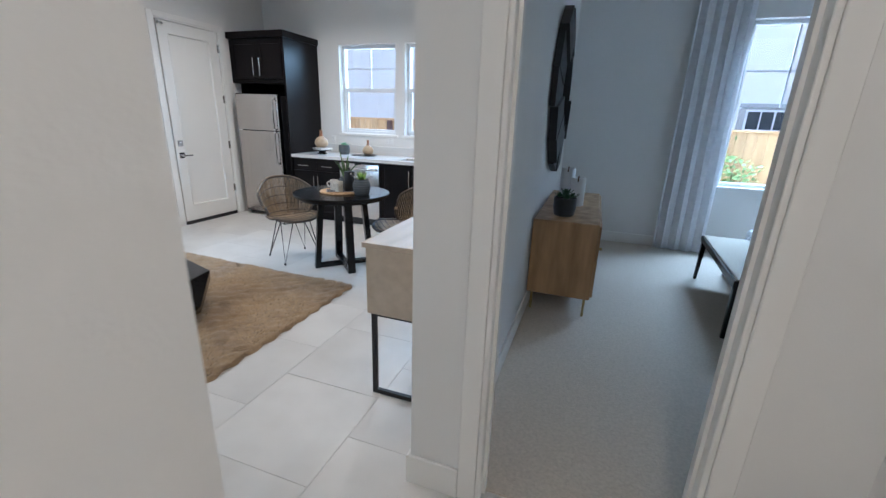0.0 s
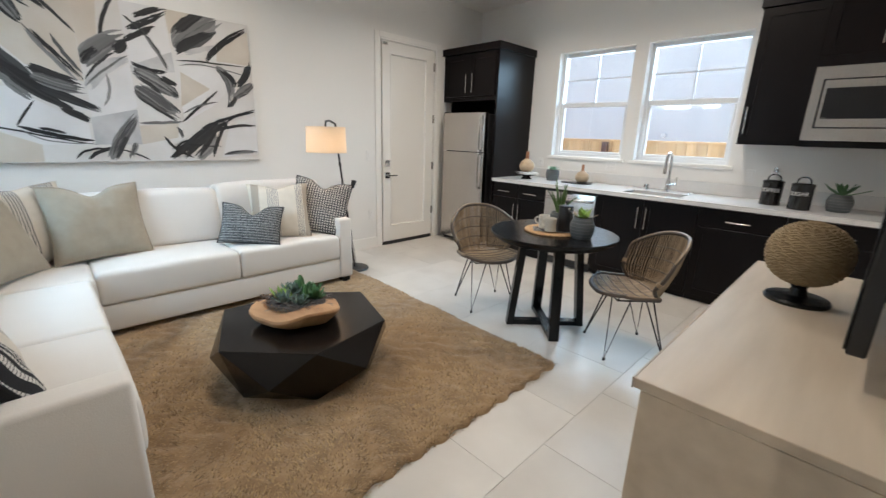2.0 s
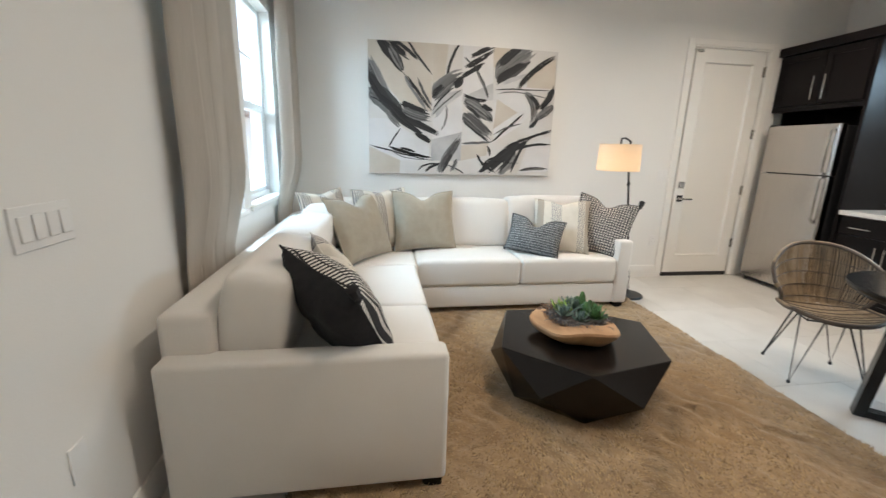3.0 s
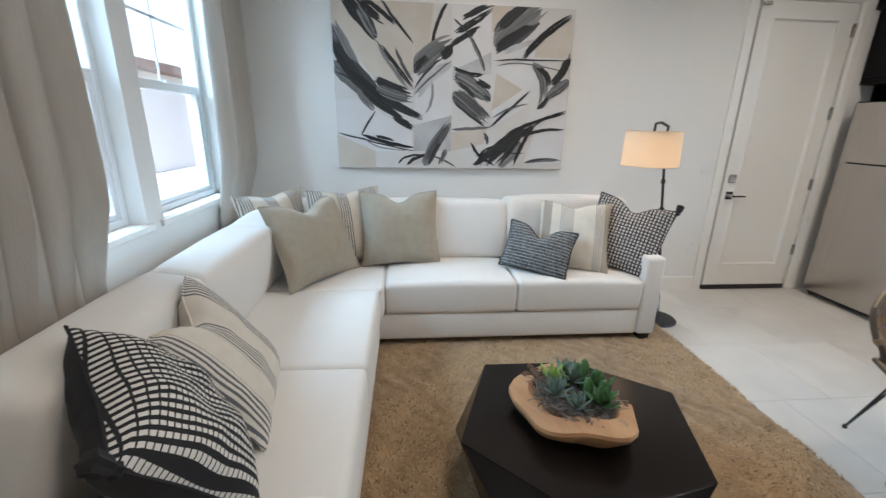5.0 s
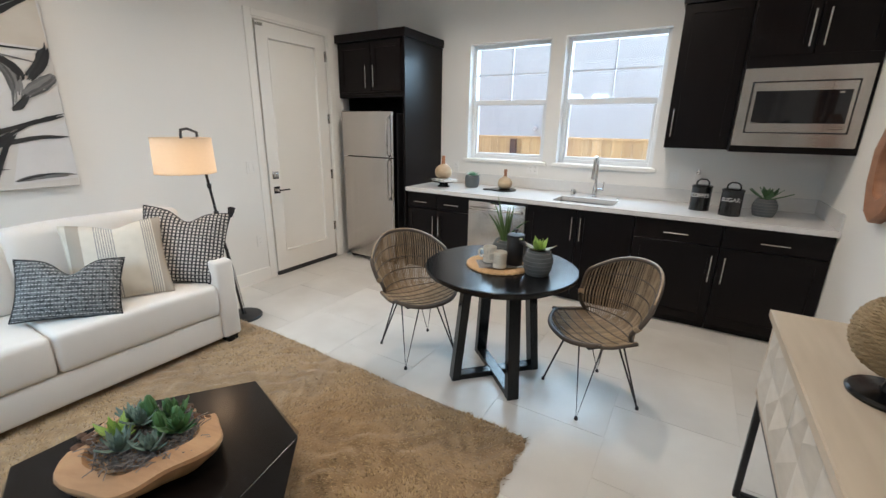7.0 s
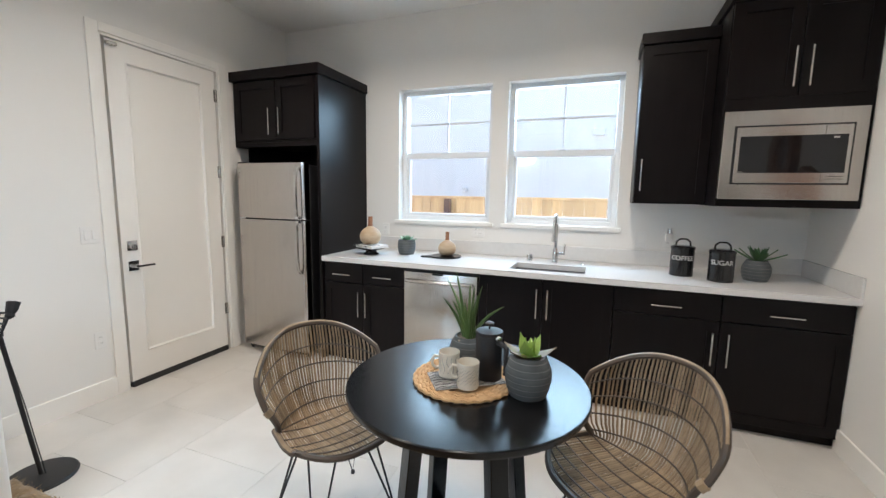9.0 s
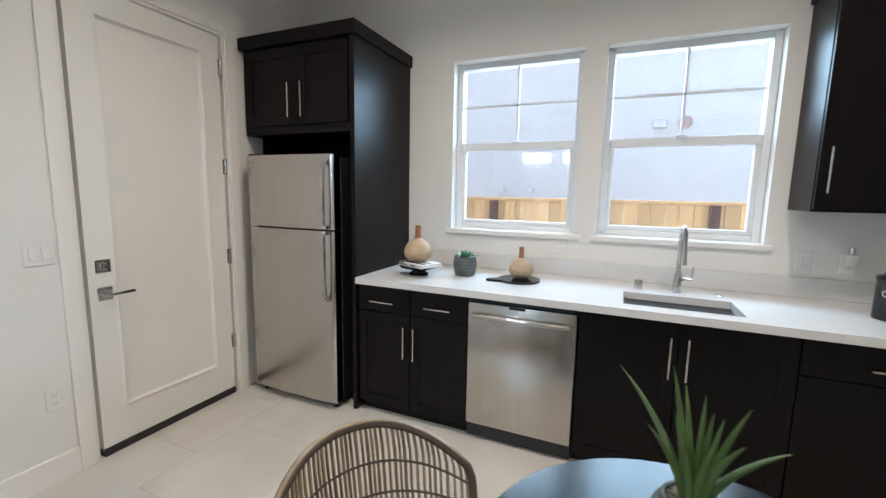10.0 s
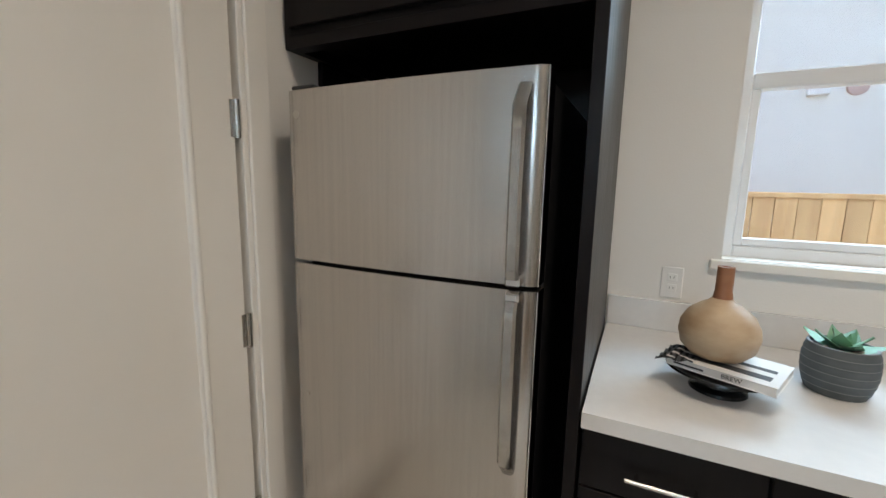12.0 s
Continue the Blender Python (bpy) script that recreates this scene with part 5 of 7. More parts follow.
SZ = 0.488
throw_pillow("throw_pillow", "tan linen pillow with a karate-chop dent", (-3.86, 0.40, SZ), 0.60, 0.54, 0.18, TAN, 24, 54, chop=0.13, seed=1)
throw_pillow("throw_pillow", "tan linen pillow leaning on the back cushion", (-4.13, 0.87, SZ), 0.56, 0.53, 0.18, TAN, 18, 8, chop=0.13, seed=2)
throw_pillow("throw_pillow", "cream pillow with grey stripes in the sofa corner", (-4.10, 0.10, SZ), 0.54, 0.54, 0.15, STRIPE, 18, 55, chop=0.04, seed=3)
throw_pillow("throw_pillow", "cream striped pillow between two tan pillows", (-4.17, 0.52, SZ), 0.54, 0.54, 0.15, STRIPE, 14, 30, chop=0.04, seed=4)
throw_pillow("throw_pillow", "beige pillow with woven stripe bands", (-3.98, 2.06, SZ), 0.50, 0.50, 0.15, TANSTRIPE, 26, -20, chop=0.07, seed=5)
throw_pillow("throw_pillow", "black and white checked pillow with black tassels", (-3.99, 2.37, SZ), 0.53, 0.52, 0.16, HOUND, 24, -36, roll=-10, chop=0.14, seed=6, back=BLACKC, tassels=((1, 1),))
throw_pillow("throw_pillow", "small charcoal textured lumbar pillow", (-3.93, 1.76, SZ), 0.48, 0.34, 0.14, FUZZ, 26, -30, roll=-6, chop=0.24, seed=7, back=BLACKC)
throw_pillow("throw_pillow", "cream pillow with charcoal stripe bands", (-2.64, 0.42, SZ), 0.52, 0.50, 0.17, STRIPE, 34, 100, roll=4, chop=0.18, seed=8)
throw_pillow("throw_pillow", "black pillow with rows of cream knit loops", (-2.36, 0.36, SZ + 0.03), 0.50, 0.48, 0.25, KNIT, 32, 124, roll=13, chop=0.0, seed=9, back=BLACKC, tassels=((-1, 1),))

# faceted coffee table
ct = thing("coffee_table", "low faceted dark lacquered wood coffee table", "coffee table", (-2.625, 1.585, 0.022))
bm = bmesh.new()
top = [(-2.785, 2.08), (-2.31, 1.935), (-2.205, 1.445), (-2.545, 1.10), (-3.055, 1.285), (-3.05, 1.72)]
T = [bm.verts.new((x + 2.625, y - 1.585, 0.315)) for x, y in top]
M, B = [], []
flank = [(0.155, 0.475, 0.175), (0.452, 0.125, 0.148), (0.312, -0.345, 0.145)]  # outer points of three sides; the other three mirror them
flank += [(-x, -y, z) for x, y, z in flank]
for k in range(6):
    a = T[k].co
    M.append(bm.verts.new(flank[k]))
    B.append(bm.verts.new((a.x * 0.80, a.y * 0.80, 0.0)))
bm.faces.new(T)
for k in range(6):
    n = (k + 1) % 6
    bm.faces.new((T[n], T[k], M[k]))
    bm.faces.new((T[k], B[k], M[k]))
    bm.faces.new((T[n], M[k], B[n]))
    bm.faces.new((M[k], B[k], B[n]))
bm.faces.new(B[::-1])
bmesh.ops.recalc_face_normals(bm, faces=bm.faces)
bmesh.ops.bevel(bm, geom=list(bm.edges), offset=0.0015, segments=1, affect="EDGES")
part("base", bm, GEODE, ct)
tb = bmesh.new()
tv_ = [tb.verts.new(((x + 2.625) * 0.992, (y - 1.585) * 0.992, 0.3155)) for x, y in top]
tb.faces.new(tv_)
r_ = bmesh.ops.extrude_face_region(tb, geom=tb.faces[:])
bmesh.ops.translate(tb, verts=[v for v in r_["geom"] if isinstance(v, bmesh.types.BMVert)], vec=(0, 0, 0.0015))
bmesh.ops.recalc_face_normals(tb, faces=tb.faces)
part("tabletop", tb, GEODE, ct, "flat polished six-sided top")

# teak root bowl with succulents
bowl = thing("root_bowl", "teak root bowl planted with mixed succulents", "planter", (-2.645, 1.56, 0.3415), 20)
bm = bmesh.new()
n = 44
rim = []
for k in range(n):
    a = 2 * math.pi * k / n
    r = 0.208 + 0.016 * math.sin(2 * a + 0.6) + 0.014 * math.sin(5 * a + 1) - (0.04 if 1.25 < a < 1.5 else 0) - (0.035 if 3.3 < a < 3.55 else 0)
    rim.append((r * math.cos(a) * 1.02, r * math.sin(a) * 1.0, 0.016 * math.sin(2 * a + 2)))
rings = []
for s, z in ((0.42, 0.0), (0.74, 0.010), (0.95, 0.040), (1.0, 0.060), (0.98, 0.070), (0.70, 0.088), (0.62, 0.072), (0.3, 0.065)):
    rings.append([bm.verts.new((x * s, y * s, max(0, z + (h if z > 0.03 else 0)))) for x, y, h in rim])
for a, b in zip(rings, rings[1:]):
    for k in range(n):
        bm.faces.new((a[k], a[(k + 1) % n], b[(k + 1) % n], b[k]))
bm.faces.new(rings[0][::-1])
bm.faces.new(rings[-1])
part("bowl", bm, TEAK, bowl, "polished live-edge teak", smooth=True)
rnd = random.Random(3)
bm = bmesh.new()
for _ in range(60):
    a = rnd.choice((rnd.gauss(1.38, 0.16), rnd.gauss(3.42, 0.13)))
    r = rnd.uniform(0.13, 0.2)
    bmesh.ops.create_icosphere(bm, subdivisions=1, radius=rnd.uniform(0.008, 0.018), matrix=Matrix.Translation((r * math.cos(a) * 1.1, r * math.sin(a) * 0.9, rnd.uniform(0.05, 0.095))) @ Matrix.Diagonal((1.4, 1, 0.7, 1)))
part("bark_edge", bm, BARK, bowl, "rough dark bark in the cracks", kind="stuff")
bm = bmesh.new()
for _ in range(1200):
    a, r = rnd.uniform(0, 6.283), 0.14 * math.sqrt(rnd.random())
    p = Vector((r * math.cos(a) * 1.15, r * math.sin(a) * 0.95, 0.075 + rnd.uniform(0, 0.02)))
    q = p + Vector((rnd.gauss(0, 0.02), rnd.gauss(0, 0.02), rnd.uniform(0.004, 0.022)))
    tube([p, (p + q) / 2 + Vector((0, 0, 0.006)), q], 0.0016, 3, bm)
part("moss", bm, MOSS, bowl, "grey-purple dried moss", kind="stuff")
for x, y, L, w, nn, m, z in ((-0.02, -0.07, 0.055, 0.022, 20, LEAFB, 0.10), (0.07, -0.05, 0.05, 0.02, 18, LEAFB, 0.10), (-0.09, -0.02, 0.06, 0.028, 16, LEAFL, 0.09), (0.10, 0.03, 0.055, 0.028, 18, LEAF, 0.11),
                             (-0.10, 0.05, 0.05, 0.022, 18, LEAFB, 0.10), (0.03, 0.09, 0.055, 0.026, 18, LEAF, 0.10), (-0.03, 0.02, 0.05, 0.02, 16, LEAFB, 0.12)):
    rosette(bowl, "succulent_leaf", (x, y, z), nn, L * 1.4, w * 1.4, m, (8, 80), 0.3, thick=0.004, point=1.2, tilt=x * 900)
for x, y, h, r in ((0.0, 0.05, 0.13, 0.016), (0.045, 0.02, 0.10, 0.014), (-0.045, 0.06, 0.095, 0.015), (-0.005, 0.10, 0.08, 0.014), (0.06, 0.07, 0.085, 0.014)):
    o = part("cactus_stem", lathe([(r * 0.8, 0.0), (r, h * 0.4), (r * 0.95, h * 0.8), (r * 0.55, h * 0.96), (0.002, h)], 20, ripple=0.14, waves=9), LEAF, bowl, "ribbed green cactus stem", smooth=True)
    o.matrix_basis = pose(x, y, 0.075, rnd.uniform(-8, 8), rnd.uniform(-8, 8), 0)

bowl.scale = (1.09, 1.09, 1.25)

# floor lamp
fl = thing("floor_lamp", "black metal floor lamp with a lit linen drum shade", "lamp", (-4.14, 2.885, 0))
part("base", lathe([(0.145, 0), (0.147, 0.008), (0.14, 0.018), (0.02, 0.024)], 40), BLACKM, fl, smooth=True)
ptop = Vector((-0.055, -0.135, 1.36))
part("pole", cyl((0, 0, 0.02), ptop, 0.010, 0.009, 12), BLACKM, fl, smooth=True)
for k, r in ((0.56, 0.015), (0.645, 0.017), (0.80, 0.015), (0.93, 0.014)):
    c = Vector((0, 0, 0.02)).lerp(ptop, k)
    part("collar", cyl(c - Vector((0, 0, 0.014)), c + Vector((0, 0, 0.014)), r, n=12), BLACKM, fl, smooth=True)
    part("knob", cyl(c, c + Vector((0.03, -0.012, 0)), 0.006, n=8), BLACKM, fl, smooth=True)
sc = Vector((0.15, -0.355, 0))  # axis of the shade
arm = [ptop, ptop + Vector((0.0, -0.004, 0.06)), Vector((0.02, -0.18, 1.475)), Vector((0.09, -0.28, 1.50)), Vector((0.14, -0.345, 1.492)), sc + Vector((0, 0, 1.46)), sc + Vector((0, 0, 1.40))]
part("arm", tube(arm, 0.0085, 10), BLACKM, fl, smooth=True)
sh = part("shade", lathe([(0.178, 1.222), (0.172, 1.442)], 48), SHADE, fl, "warm lit cream linen drum shade", smooth=True)
bm = bmesh.new()
bm.from_mesh(sh.data)
bmesh.ops.delete(bm, geom=[f for f in bm.faces if len(f.verts) > 4], context="FACES")
bm.to_mesh(sh.data)
bm.free()
sh.matrix_basis = Matrix.Translation(sc)
for z, r in ((1.222, 0.178), (1.442, 0.172)):
    o = part("rim", tube([(r * math.cos(2 * math.pi * k / 40), r * math.sin(2 * math.pi * k / 40), z) for k in range(40)], 0.003, 6, closed=True), SHADE, sh, smooth=True)
for a in (0, 120, 240):
    part("spoke", cyl((0, 0, 1.435), (0.171 * math.cos(radians(a)), 0.171 * math.sin(radians(a)), 1.438), 0.002, n=6), BLACKM, sh)
part("bulb", lathe([(0.006, 1.40), (0.016, 1.385), (0.03, 1.345), (0.026, 1.318), (0.004, 1.305)], 18), BULB, fl, smooth=True).matrix_basis = Matrix.Translation(sc)
bl = new("lamp_bulb_light", bpy.data.lights.new("lamp_bulb_light", "POINT"))
bl.data.energy, bl.data.color, bl.data.shadow_soft_size = 0.42, (1.0, 0.68, 0.42), 0.035
bl.location = (-4.14 + sc.x, 2.885 + sc.y, 1.29)
part("cord", tube([(0.02, 0.01, 0.02), (0.018, -0.012, 0.2), (0.004, -0.03, 0.4), (-0.014, -0.056, 0.62)], 0.0025, 5), BLACKP, fl, smooth=True)


# curtains
def curtain(name, label, x0, x1, y, z0, z1, material, folds, depth, seed, flare=0.0, n=120, tuck=None):
    c = thing(name, label, "curtain", ((x0 + x1) / 2, y, z0))
    verts, faces = [], []
    rows = 26
    w = (x1 - x0) / 2
    for j in range(rows):
        t = j / (rows - 1)
        for i in range(n):
            u = 2 * i / (n - 1) - 1
            a = u * math.pi * folds + 0.8 * noise.noise(Vector((u * 2 + seed, t * 0.8, 0)))
            amp = depth * (0.75 + 0.25 * (1 - t)) * (0.8 + 0.5 * noise.noise(Vector((u * 3, t, seed))))
            back = 0.0
            if tuck:
                press = min(1, max(0, (tuck + 0.38 - z0 - (z1 - z0) * t) / 0.38))
                amp, back = amp * (1 - 0.72 * press), -(abs(YS - y) - 0.045) * press
            verts.append((w * u * (1 + flare * (1 - t)) + 0.012 * math.sin(a * 2 + t), back + amp * math.sin(a) + 0.01 * noise.noise(Vector((u * 5, t * 4, seed))), (z1 - z0) * t))
    for j in range(rows - 1):
        for i in range(n - 1):
            k = j * n + i
            faces.append((k, k + 1, k + n + 1, k + n))
    o = mesh_from("cloth", verts, faces, material, c, True)
    so = o.modifiers.new("thickness", "SOLIDIFY")
    so.thickness = 0.002
    part("header_tape", box((-w, -depth * 0.5, z1 - z0 - 0.002), (w, depth * 0.5, z1 - z0 + 0.01)), material, c)
    return c


curtain("curtain", "heavy oatmeal linen curtain beside the window", -3.04, -2.49, YS + 0.10, 0.02, 2.80, LINENC, 3.6, 0.055, 1, tuck=0.80)
curtain("curtain", "heavy oatmeal linen curtain in the room corner", -4.69, -4.24, YS + 0.135, 0.02, 2.80, LINENC, 3.5, 0.06, 2, tuck=0.80)
rod = thing("curtain_rod", "slim black metal curtain rod", "curtain rod", (-3.6, YS + 0.11, 2.82))
part("rod", cyl((-1.10, 0, 0), (1.12, 0, 0), 0.010, n=12), BLACKM, rod, smooth=True)
for x in (-1.0, 1.0):
    part("bracket", cyl((x, 0, 0), (x, -0.11, 0), 0.007, n=8), BLACKM, rod)


# ---- abstract painting ----
art = thing("abstract_painting", "large abstract canvas of black brush strokes on beige", "painting", (XW + 0.001, 1.28, 1.712))
AW, AH, AT = 1.812, 1.185, 0.04
part("canvas", box((0, -AW / 2, -AH / 2), (AT, AW / 2, AH / 2), 0.003), mat("primed_canvas", (0.62, 0.585, 0.545), 0.85, color2=(0.66, 0.645, 0.63), scale=2.5, contrast=1.2, bump=0.15, bump_scale=300), art)
TONE = {
    "k": islands("black_paint", (0.003, 0.003, 0.0035), (0.026, 0.026, 0.027), 0.6),
    "g": islands("grey_paint", (0.035, 0.035, 0.036), (0.25, 0.245, 0.24), 0.65),
    "l": mat("pale_grey_paint", (0.40, 0.395, 0.40), 0.7, color2=(0.56, 0.55, 0.545), scale=5, contrast=1.4, bump=0.15, bump_scale=80),
    "b": mat("beige_paint", (0.53, 0.46, 0.38), 0.7, color2=(0.61, 0.555, 0.485), scale=4, bump=0.15, bump_scale=80),
    "w": mat("off_white_paint", (0.70, 0.685, 0.68), 0.7, color2=(0.63, 0.61, 0.60), scale=5, bump=0.15, bump_scale=80),
}
LAYER = [0]
BRUSH = {}


def lift():
    LAYER[0] += 1
    return AT + 0.0006 + LAYER[0] * 0.000015


def patch(tone, *c):
    """A flat block of paint: corners as fractions across (from the south end) and down the canvas."""
    x = lift()
    v = [(x, (c[i] - 0.5) * AW, (0.5 - c[i + 1]) * AH) for i in range(0, len(c), 2)]
    mesh_from("paint_patch", v, [tuple(range(len(v)))], TONE[tone], art)


def stroke(tone, u0, v0, uc, vc, u1, v1, w, lo=0.0, hi=1.0):
    """A dry brush stroke along a bent line: bristle tracks of uneven length and width, cut off at the sides lo and hi of its block."""
    rnd = random.Random(int(u0 * 9973 + v1 * 7919 + w * 1e5))
    tracks = max(1, min(9, int(w / 0.0085)))
    n = 18
    verts, faces = BRUSH.setdefault(tone, ([], []))
    for b in range(-1 if w > 0.04 else 0, tracks):
        x = lift()
        wash = b < 0  # thinned paint under the bristle tracks
        mid = 0.0 if wash or tracks == 1 else (b + 0.5) / tracks - 0.5 + rnd.uniform(-0.06, 0.06)
        half = w * AH / tracks * rnd.uniform(0.55, 0.95) if not wash else w * AH * 0.46
        t0, t1 = rnd.random() ** 2 * 0.16 * (tracks > 1), 1 - rnd.random() ** 2 * 0.26 * (tracks > 1)
        base = len(verts)
        for i in range(n + 1):
            t = t0 + (t1 - t0) * i / n
            pu = ((1 - t) ** 2 * u0 + 2 * t * (1 - t) * uc + t * t * u1) * AW
            pv = ((1 - t) ** 2 * v0 + 2 * t * (1 - t) * vc + t * t * v1) * AH
            du = (2 * (1 - t) * (uc - u0) + 2 * t * (u1 - uc)) * AW
            dv = (2 * (1 - t) * (vc - v0) + 2 * t * (v1 - vc)) * AH
            L = math.hypot(du, dv) or 1
            swell = 0.55 + 0.45 * math.sin(math.pi * min(1, 0.15 + 0.8 * t))
            end = min(1, 0.25 + 6 * min(i, n - i) / n)
            off = mid * w * AH * swell + 0.006 * noise.noise(Vector((t * 4, b * 3.1, u0 * 20)))
            for s in (1, -1):
                k = off + s * half * swell * end * (1 + 0.35 * noise.noise(Vector((t * 9, b * 5.3, s + v0 * 30))))
                px = min(max((pu - dv / L * k) / AW, max(lo, 0.0)), min(hi, 1.0))
                py = min(max((pv + du / L * k) / AH, 0.0), 1.0)
                verts.append((x, (px - 0.5) * AW, (0.5 - py) * AH))
        faces += [(base + 2 * i, base + 2 * i + 1, base + 2 * i + 3, base + 2 * i + 2) for i in range(n)]


patch("b", 0, 0, 0.326, 0, 0.325, 0.508, 0.161, 0.438, 0.059, 0.264, 0, 0.111)
patch("w", 0, 0.572, 0.099, 0.567, 0.317, 0.767, 0.316, 0.889, 0.162, 0.892, 0, 0.775)
patch("b", 0, 0.789, 0.162, 0.892, 0.159, 0.994, 0, 0.996)
patch("b", 0.326, 0, 0.408, 0, 0.388, 0.289, 0.327, 0.374)
patch("w", 0.332, 0.559, 0.488, 0.368, 0.493, 0.642, 0.332, 0.766)
patch("l", 0.327, 0.721, 0.491, 0.656, 0.49, 0.886, 0.327, 0.889)
patch("w", 0.482, 0, 0.641, 0, 0.652, 0.276, 0.488, 0.381)
patch("l", 0.49, 0.381, 0.652, 0.265, 0.656, 0.395, 0.491, 0.424)
patch("b", 0.491, 0.762, 0.644, 0.735, 0.634, 0.836, 0.49, 0.886)
patch("b", 0.645, 0, 0.75, 0, 0.669, 0.139, 0.652, 0.153)
patch("b", 0.847, 0.184, 0.991, 0.054, 0.998, 0.288, 0.837, 0.285)
patch("w", 0.659, 0.36, 0.839, 0.324, 0.88, 0.481, 0.802, 0.602, 0.67, 0.727)
patch("b", 0.678, 0.388, 0.796, 0.484, 0.664, 0.622)
patch("w", 0.864, 0.752, 0.998, 0.656, 1, 0.957, 0.821, 0.975)
stroke("g", -0.006, 0.123, 0.039, 0.305, 0.111, 0.439, 0.1, lo=0, hi=0.326)
stroke("g", -0.009, 0.321, 0.083, 0.44, 0.178, 0.564, 0.136, lo=0, hi=0.326)
stroke("k", -0.005, 0.214, 0.063, 0.441, 0.188, 0.564, 0.069, lo=0, hi=0.326)
stroke("k", 0.055, 0.4, 0.139, 0.537, 0.363, 0.676, 0.063)
stroke("k", 0.161, 0.438, 0.228, 0.505, 0.332, 0.53, 0.057, lo=0, hi=0.326)
stroke("g", 0.169, 0.493, 0.247, 0.547, 0.327, 0.559, 0.071, lo=0, hi=0.326)
stroke("k", 0.236, 0.665, 0.286, 0.708, 0.327, 0.744, 0.043, lo=0, hi=0.326)
stroke("k", 0.178, 0.564, 0.267, 0.605, 0.368, 0.682, 0.034)
stroke("k", 0.101, 0.468, 0.167, 0.608, 0.286, 0.677, 0.043, lo=0, hi=0.326)
stroke("g", 0.09, 0.524, 0.137, 0.595, 0.166, 0.637, 0.036, lo=0, hi=0.326)
stroke("k", 0.05, -0.02, 0.111, 0.091, 0.179, 0.218, 0.071, lo=0, hi=0.326)
stroke("g", 0.104, 0.027, 0.139, 0.103, 0.174, 0.205, 0.057, lo=0, hi=0.326)
stroke("k", 0.1, -0.023, 0.149, 0.076, 0.221, 0.13, 0.04, lo=0, hi=0.326)
stroke("k", 0.174, 0.211, 0.24, 0.337, 0.327, 0.502, 0.019, lo=0, hi=0.326)
stroke("g", 0.183, 0.244, 0.23, 0.378, 0.317, 0.516, 0.017, lo=0, hi=0.326)
stroke("g", 0.251, 0.254, 0.288, 0.39, 0.326, 0.459, 0.011, lo=0, hi=0.326)
stroke("k", 0.188, -0.028, 0.252, 0.108, 0.326, 0.231, 0.013, lo=0, hi=0.326)
stroke("k", 0.123, -0.011, 0.187, 0.035, 0.261, 0.135, 0.023, lo=0, hi=0.326)
stroke("k", 0.003, 0.774, 0.132, 0.832, 0.332, 0.889, 0.006)
stroke("k", 0.007, 0.402, 0.054, 0.442, 0.101, 0.468, 0.006, lo=0, hi=0.326)
stroke("k", 0.166, 0.637, 0.114, 0.741, 0.103, 0.787, 0.009, lo=0, hi=0.326)
stroke("k", 0.103, 0.787, 0.214, 0.845, 0.327, 0.865, 0.014, lo=0, hi=0.326)
stroke("k", 0.163, 0.793, 0.204, 0.807, 0.24, 0.822, 0.014, lo=0, hi=0.326)
stroke("g", 0.113, 0.802, 0.151, 0.892, 0.327, 0.881, 0.006, lo=0, hi=0.326)
stroke("b", -0.004, 0.973, 0.078, 0.956, 0.161, 0.935, 0.006, lo=0, hi=0.326)
stroke("k", 0.401, 0.261, 0.414, 0.086, 0.475, -0.033, 0.013, lo=0.326, hi=0.49)
stroke("g", 0.327, 0.402, 0.386, 0.276, 0.488, 0.202, 0.107, lo=0.326, hi=0.49)
stroke("k", 0.327, 0.389, 0.367, 0.317, 0.386, 0.303, 0.036, lo=0.326, hi=0.49)
stroke("k", 0.44, 0.307, 0.475, 0.271, 0.489, 0.229, 0.054, lo=0.326, hi=0.49)
stroke("l", 0.332, 0.559, 0.387, 0.386, 0.486, 0.34, 0.064, lo=0.326, hi=0.49)
stroke("k", 0.332, 0.494, 0.387, 0.358, 0.445, 0.314, 0.013, lo=0.326, hi=0.49)
stroke("g", 0.332, 0.53, 0.407, 0.399, 0.487, 0.323, 0.009, lo=0.326, hi=0.49)
stroke("g", 0.402, 0.449, 0.418, 0.57, 0.378, 0.645, 0.011, lo=0.326, hi=0.49)
stroke("k", 0.258, 0.976, 0.285, 0.89, 0.411, 0.926, 0.01)
stroke("k", 0.411, 0.919, 0.474, 0.949, 0.512, 0.989, 0.01)
stroke("k", 0.295, 0.984, 0.327, 0.92, 0.39, 0.911, 0.02)
stroke("g", 0.374, 0.99, 0.41, 0.841, 0.491, 0.694, 0.069, lo=0.326, hi=0.49)
stroke("k", 0.39, 0.982, 0.421, 0.887, 0.441, 0.825, 0.02, lo=0.326, hi=0.49)
stroke("g", 0.443, 0.981, 0.463, 0.902, 0.473, 0.87, 0.029, lo=0.326, hi=0.49)
stroke("k", 0.525, 0.081, 0.587, 0.024, 0.663, -0.019, 0.034)
stroke("k", 0.493, 0.168, 0.57, 0.104, 0.655, 0.021, 0.034)
stroke("k", 0.474, 0.237, 0.542, 0.173, 0.604, 0.119, 0.031)
stroke("k", 0.491, 0.082, 0.541, 0.146, 0.572, 0.184, 0.011, lo=0.49, hi=0.658)
stroke("g", 0.551, 0.172, 0.604, 0.265, 0.627, 0.389, 0.02, lo=0.49, hi=0.658)
stroke("k", 0.491, 0.36, 0.557, 0.421, 0.657, 0.4, 0.021, lo=0.49, hi=0.658)
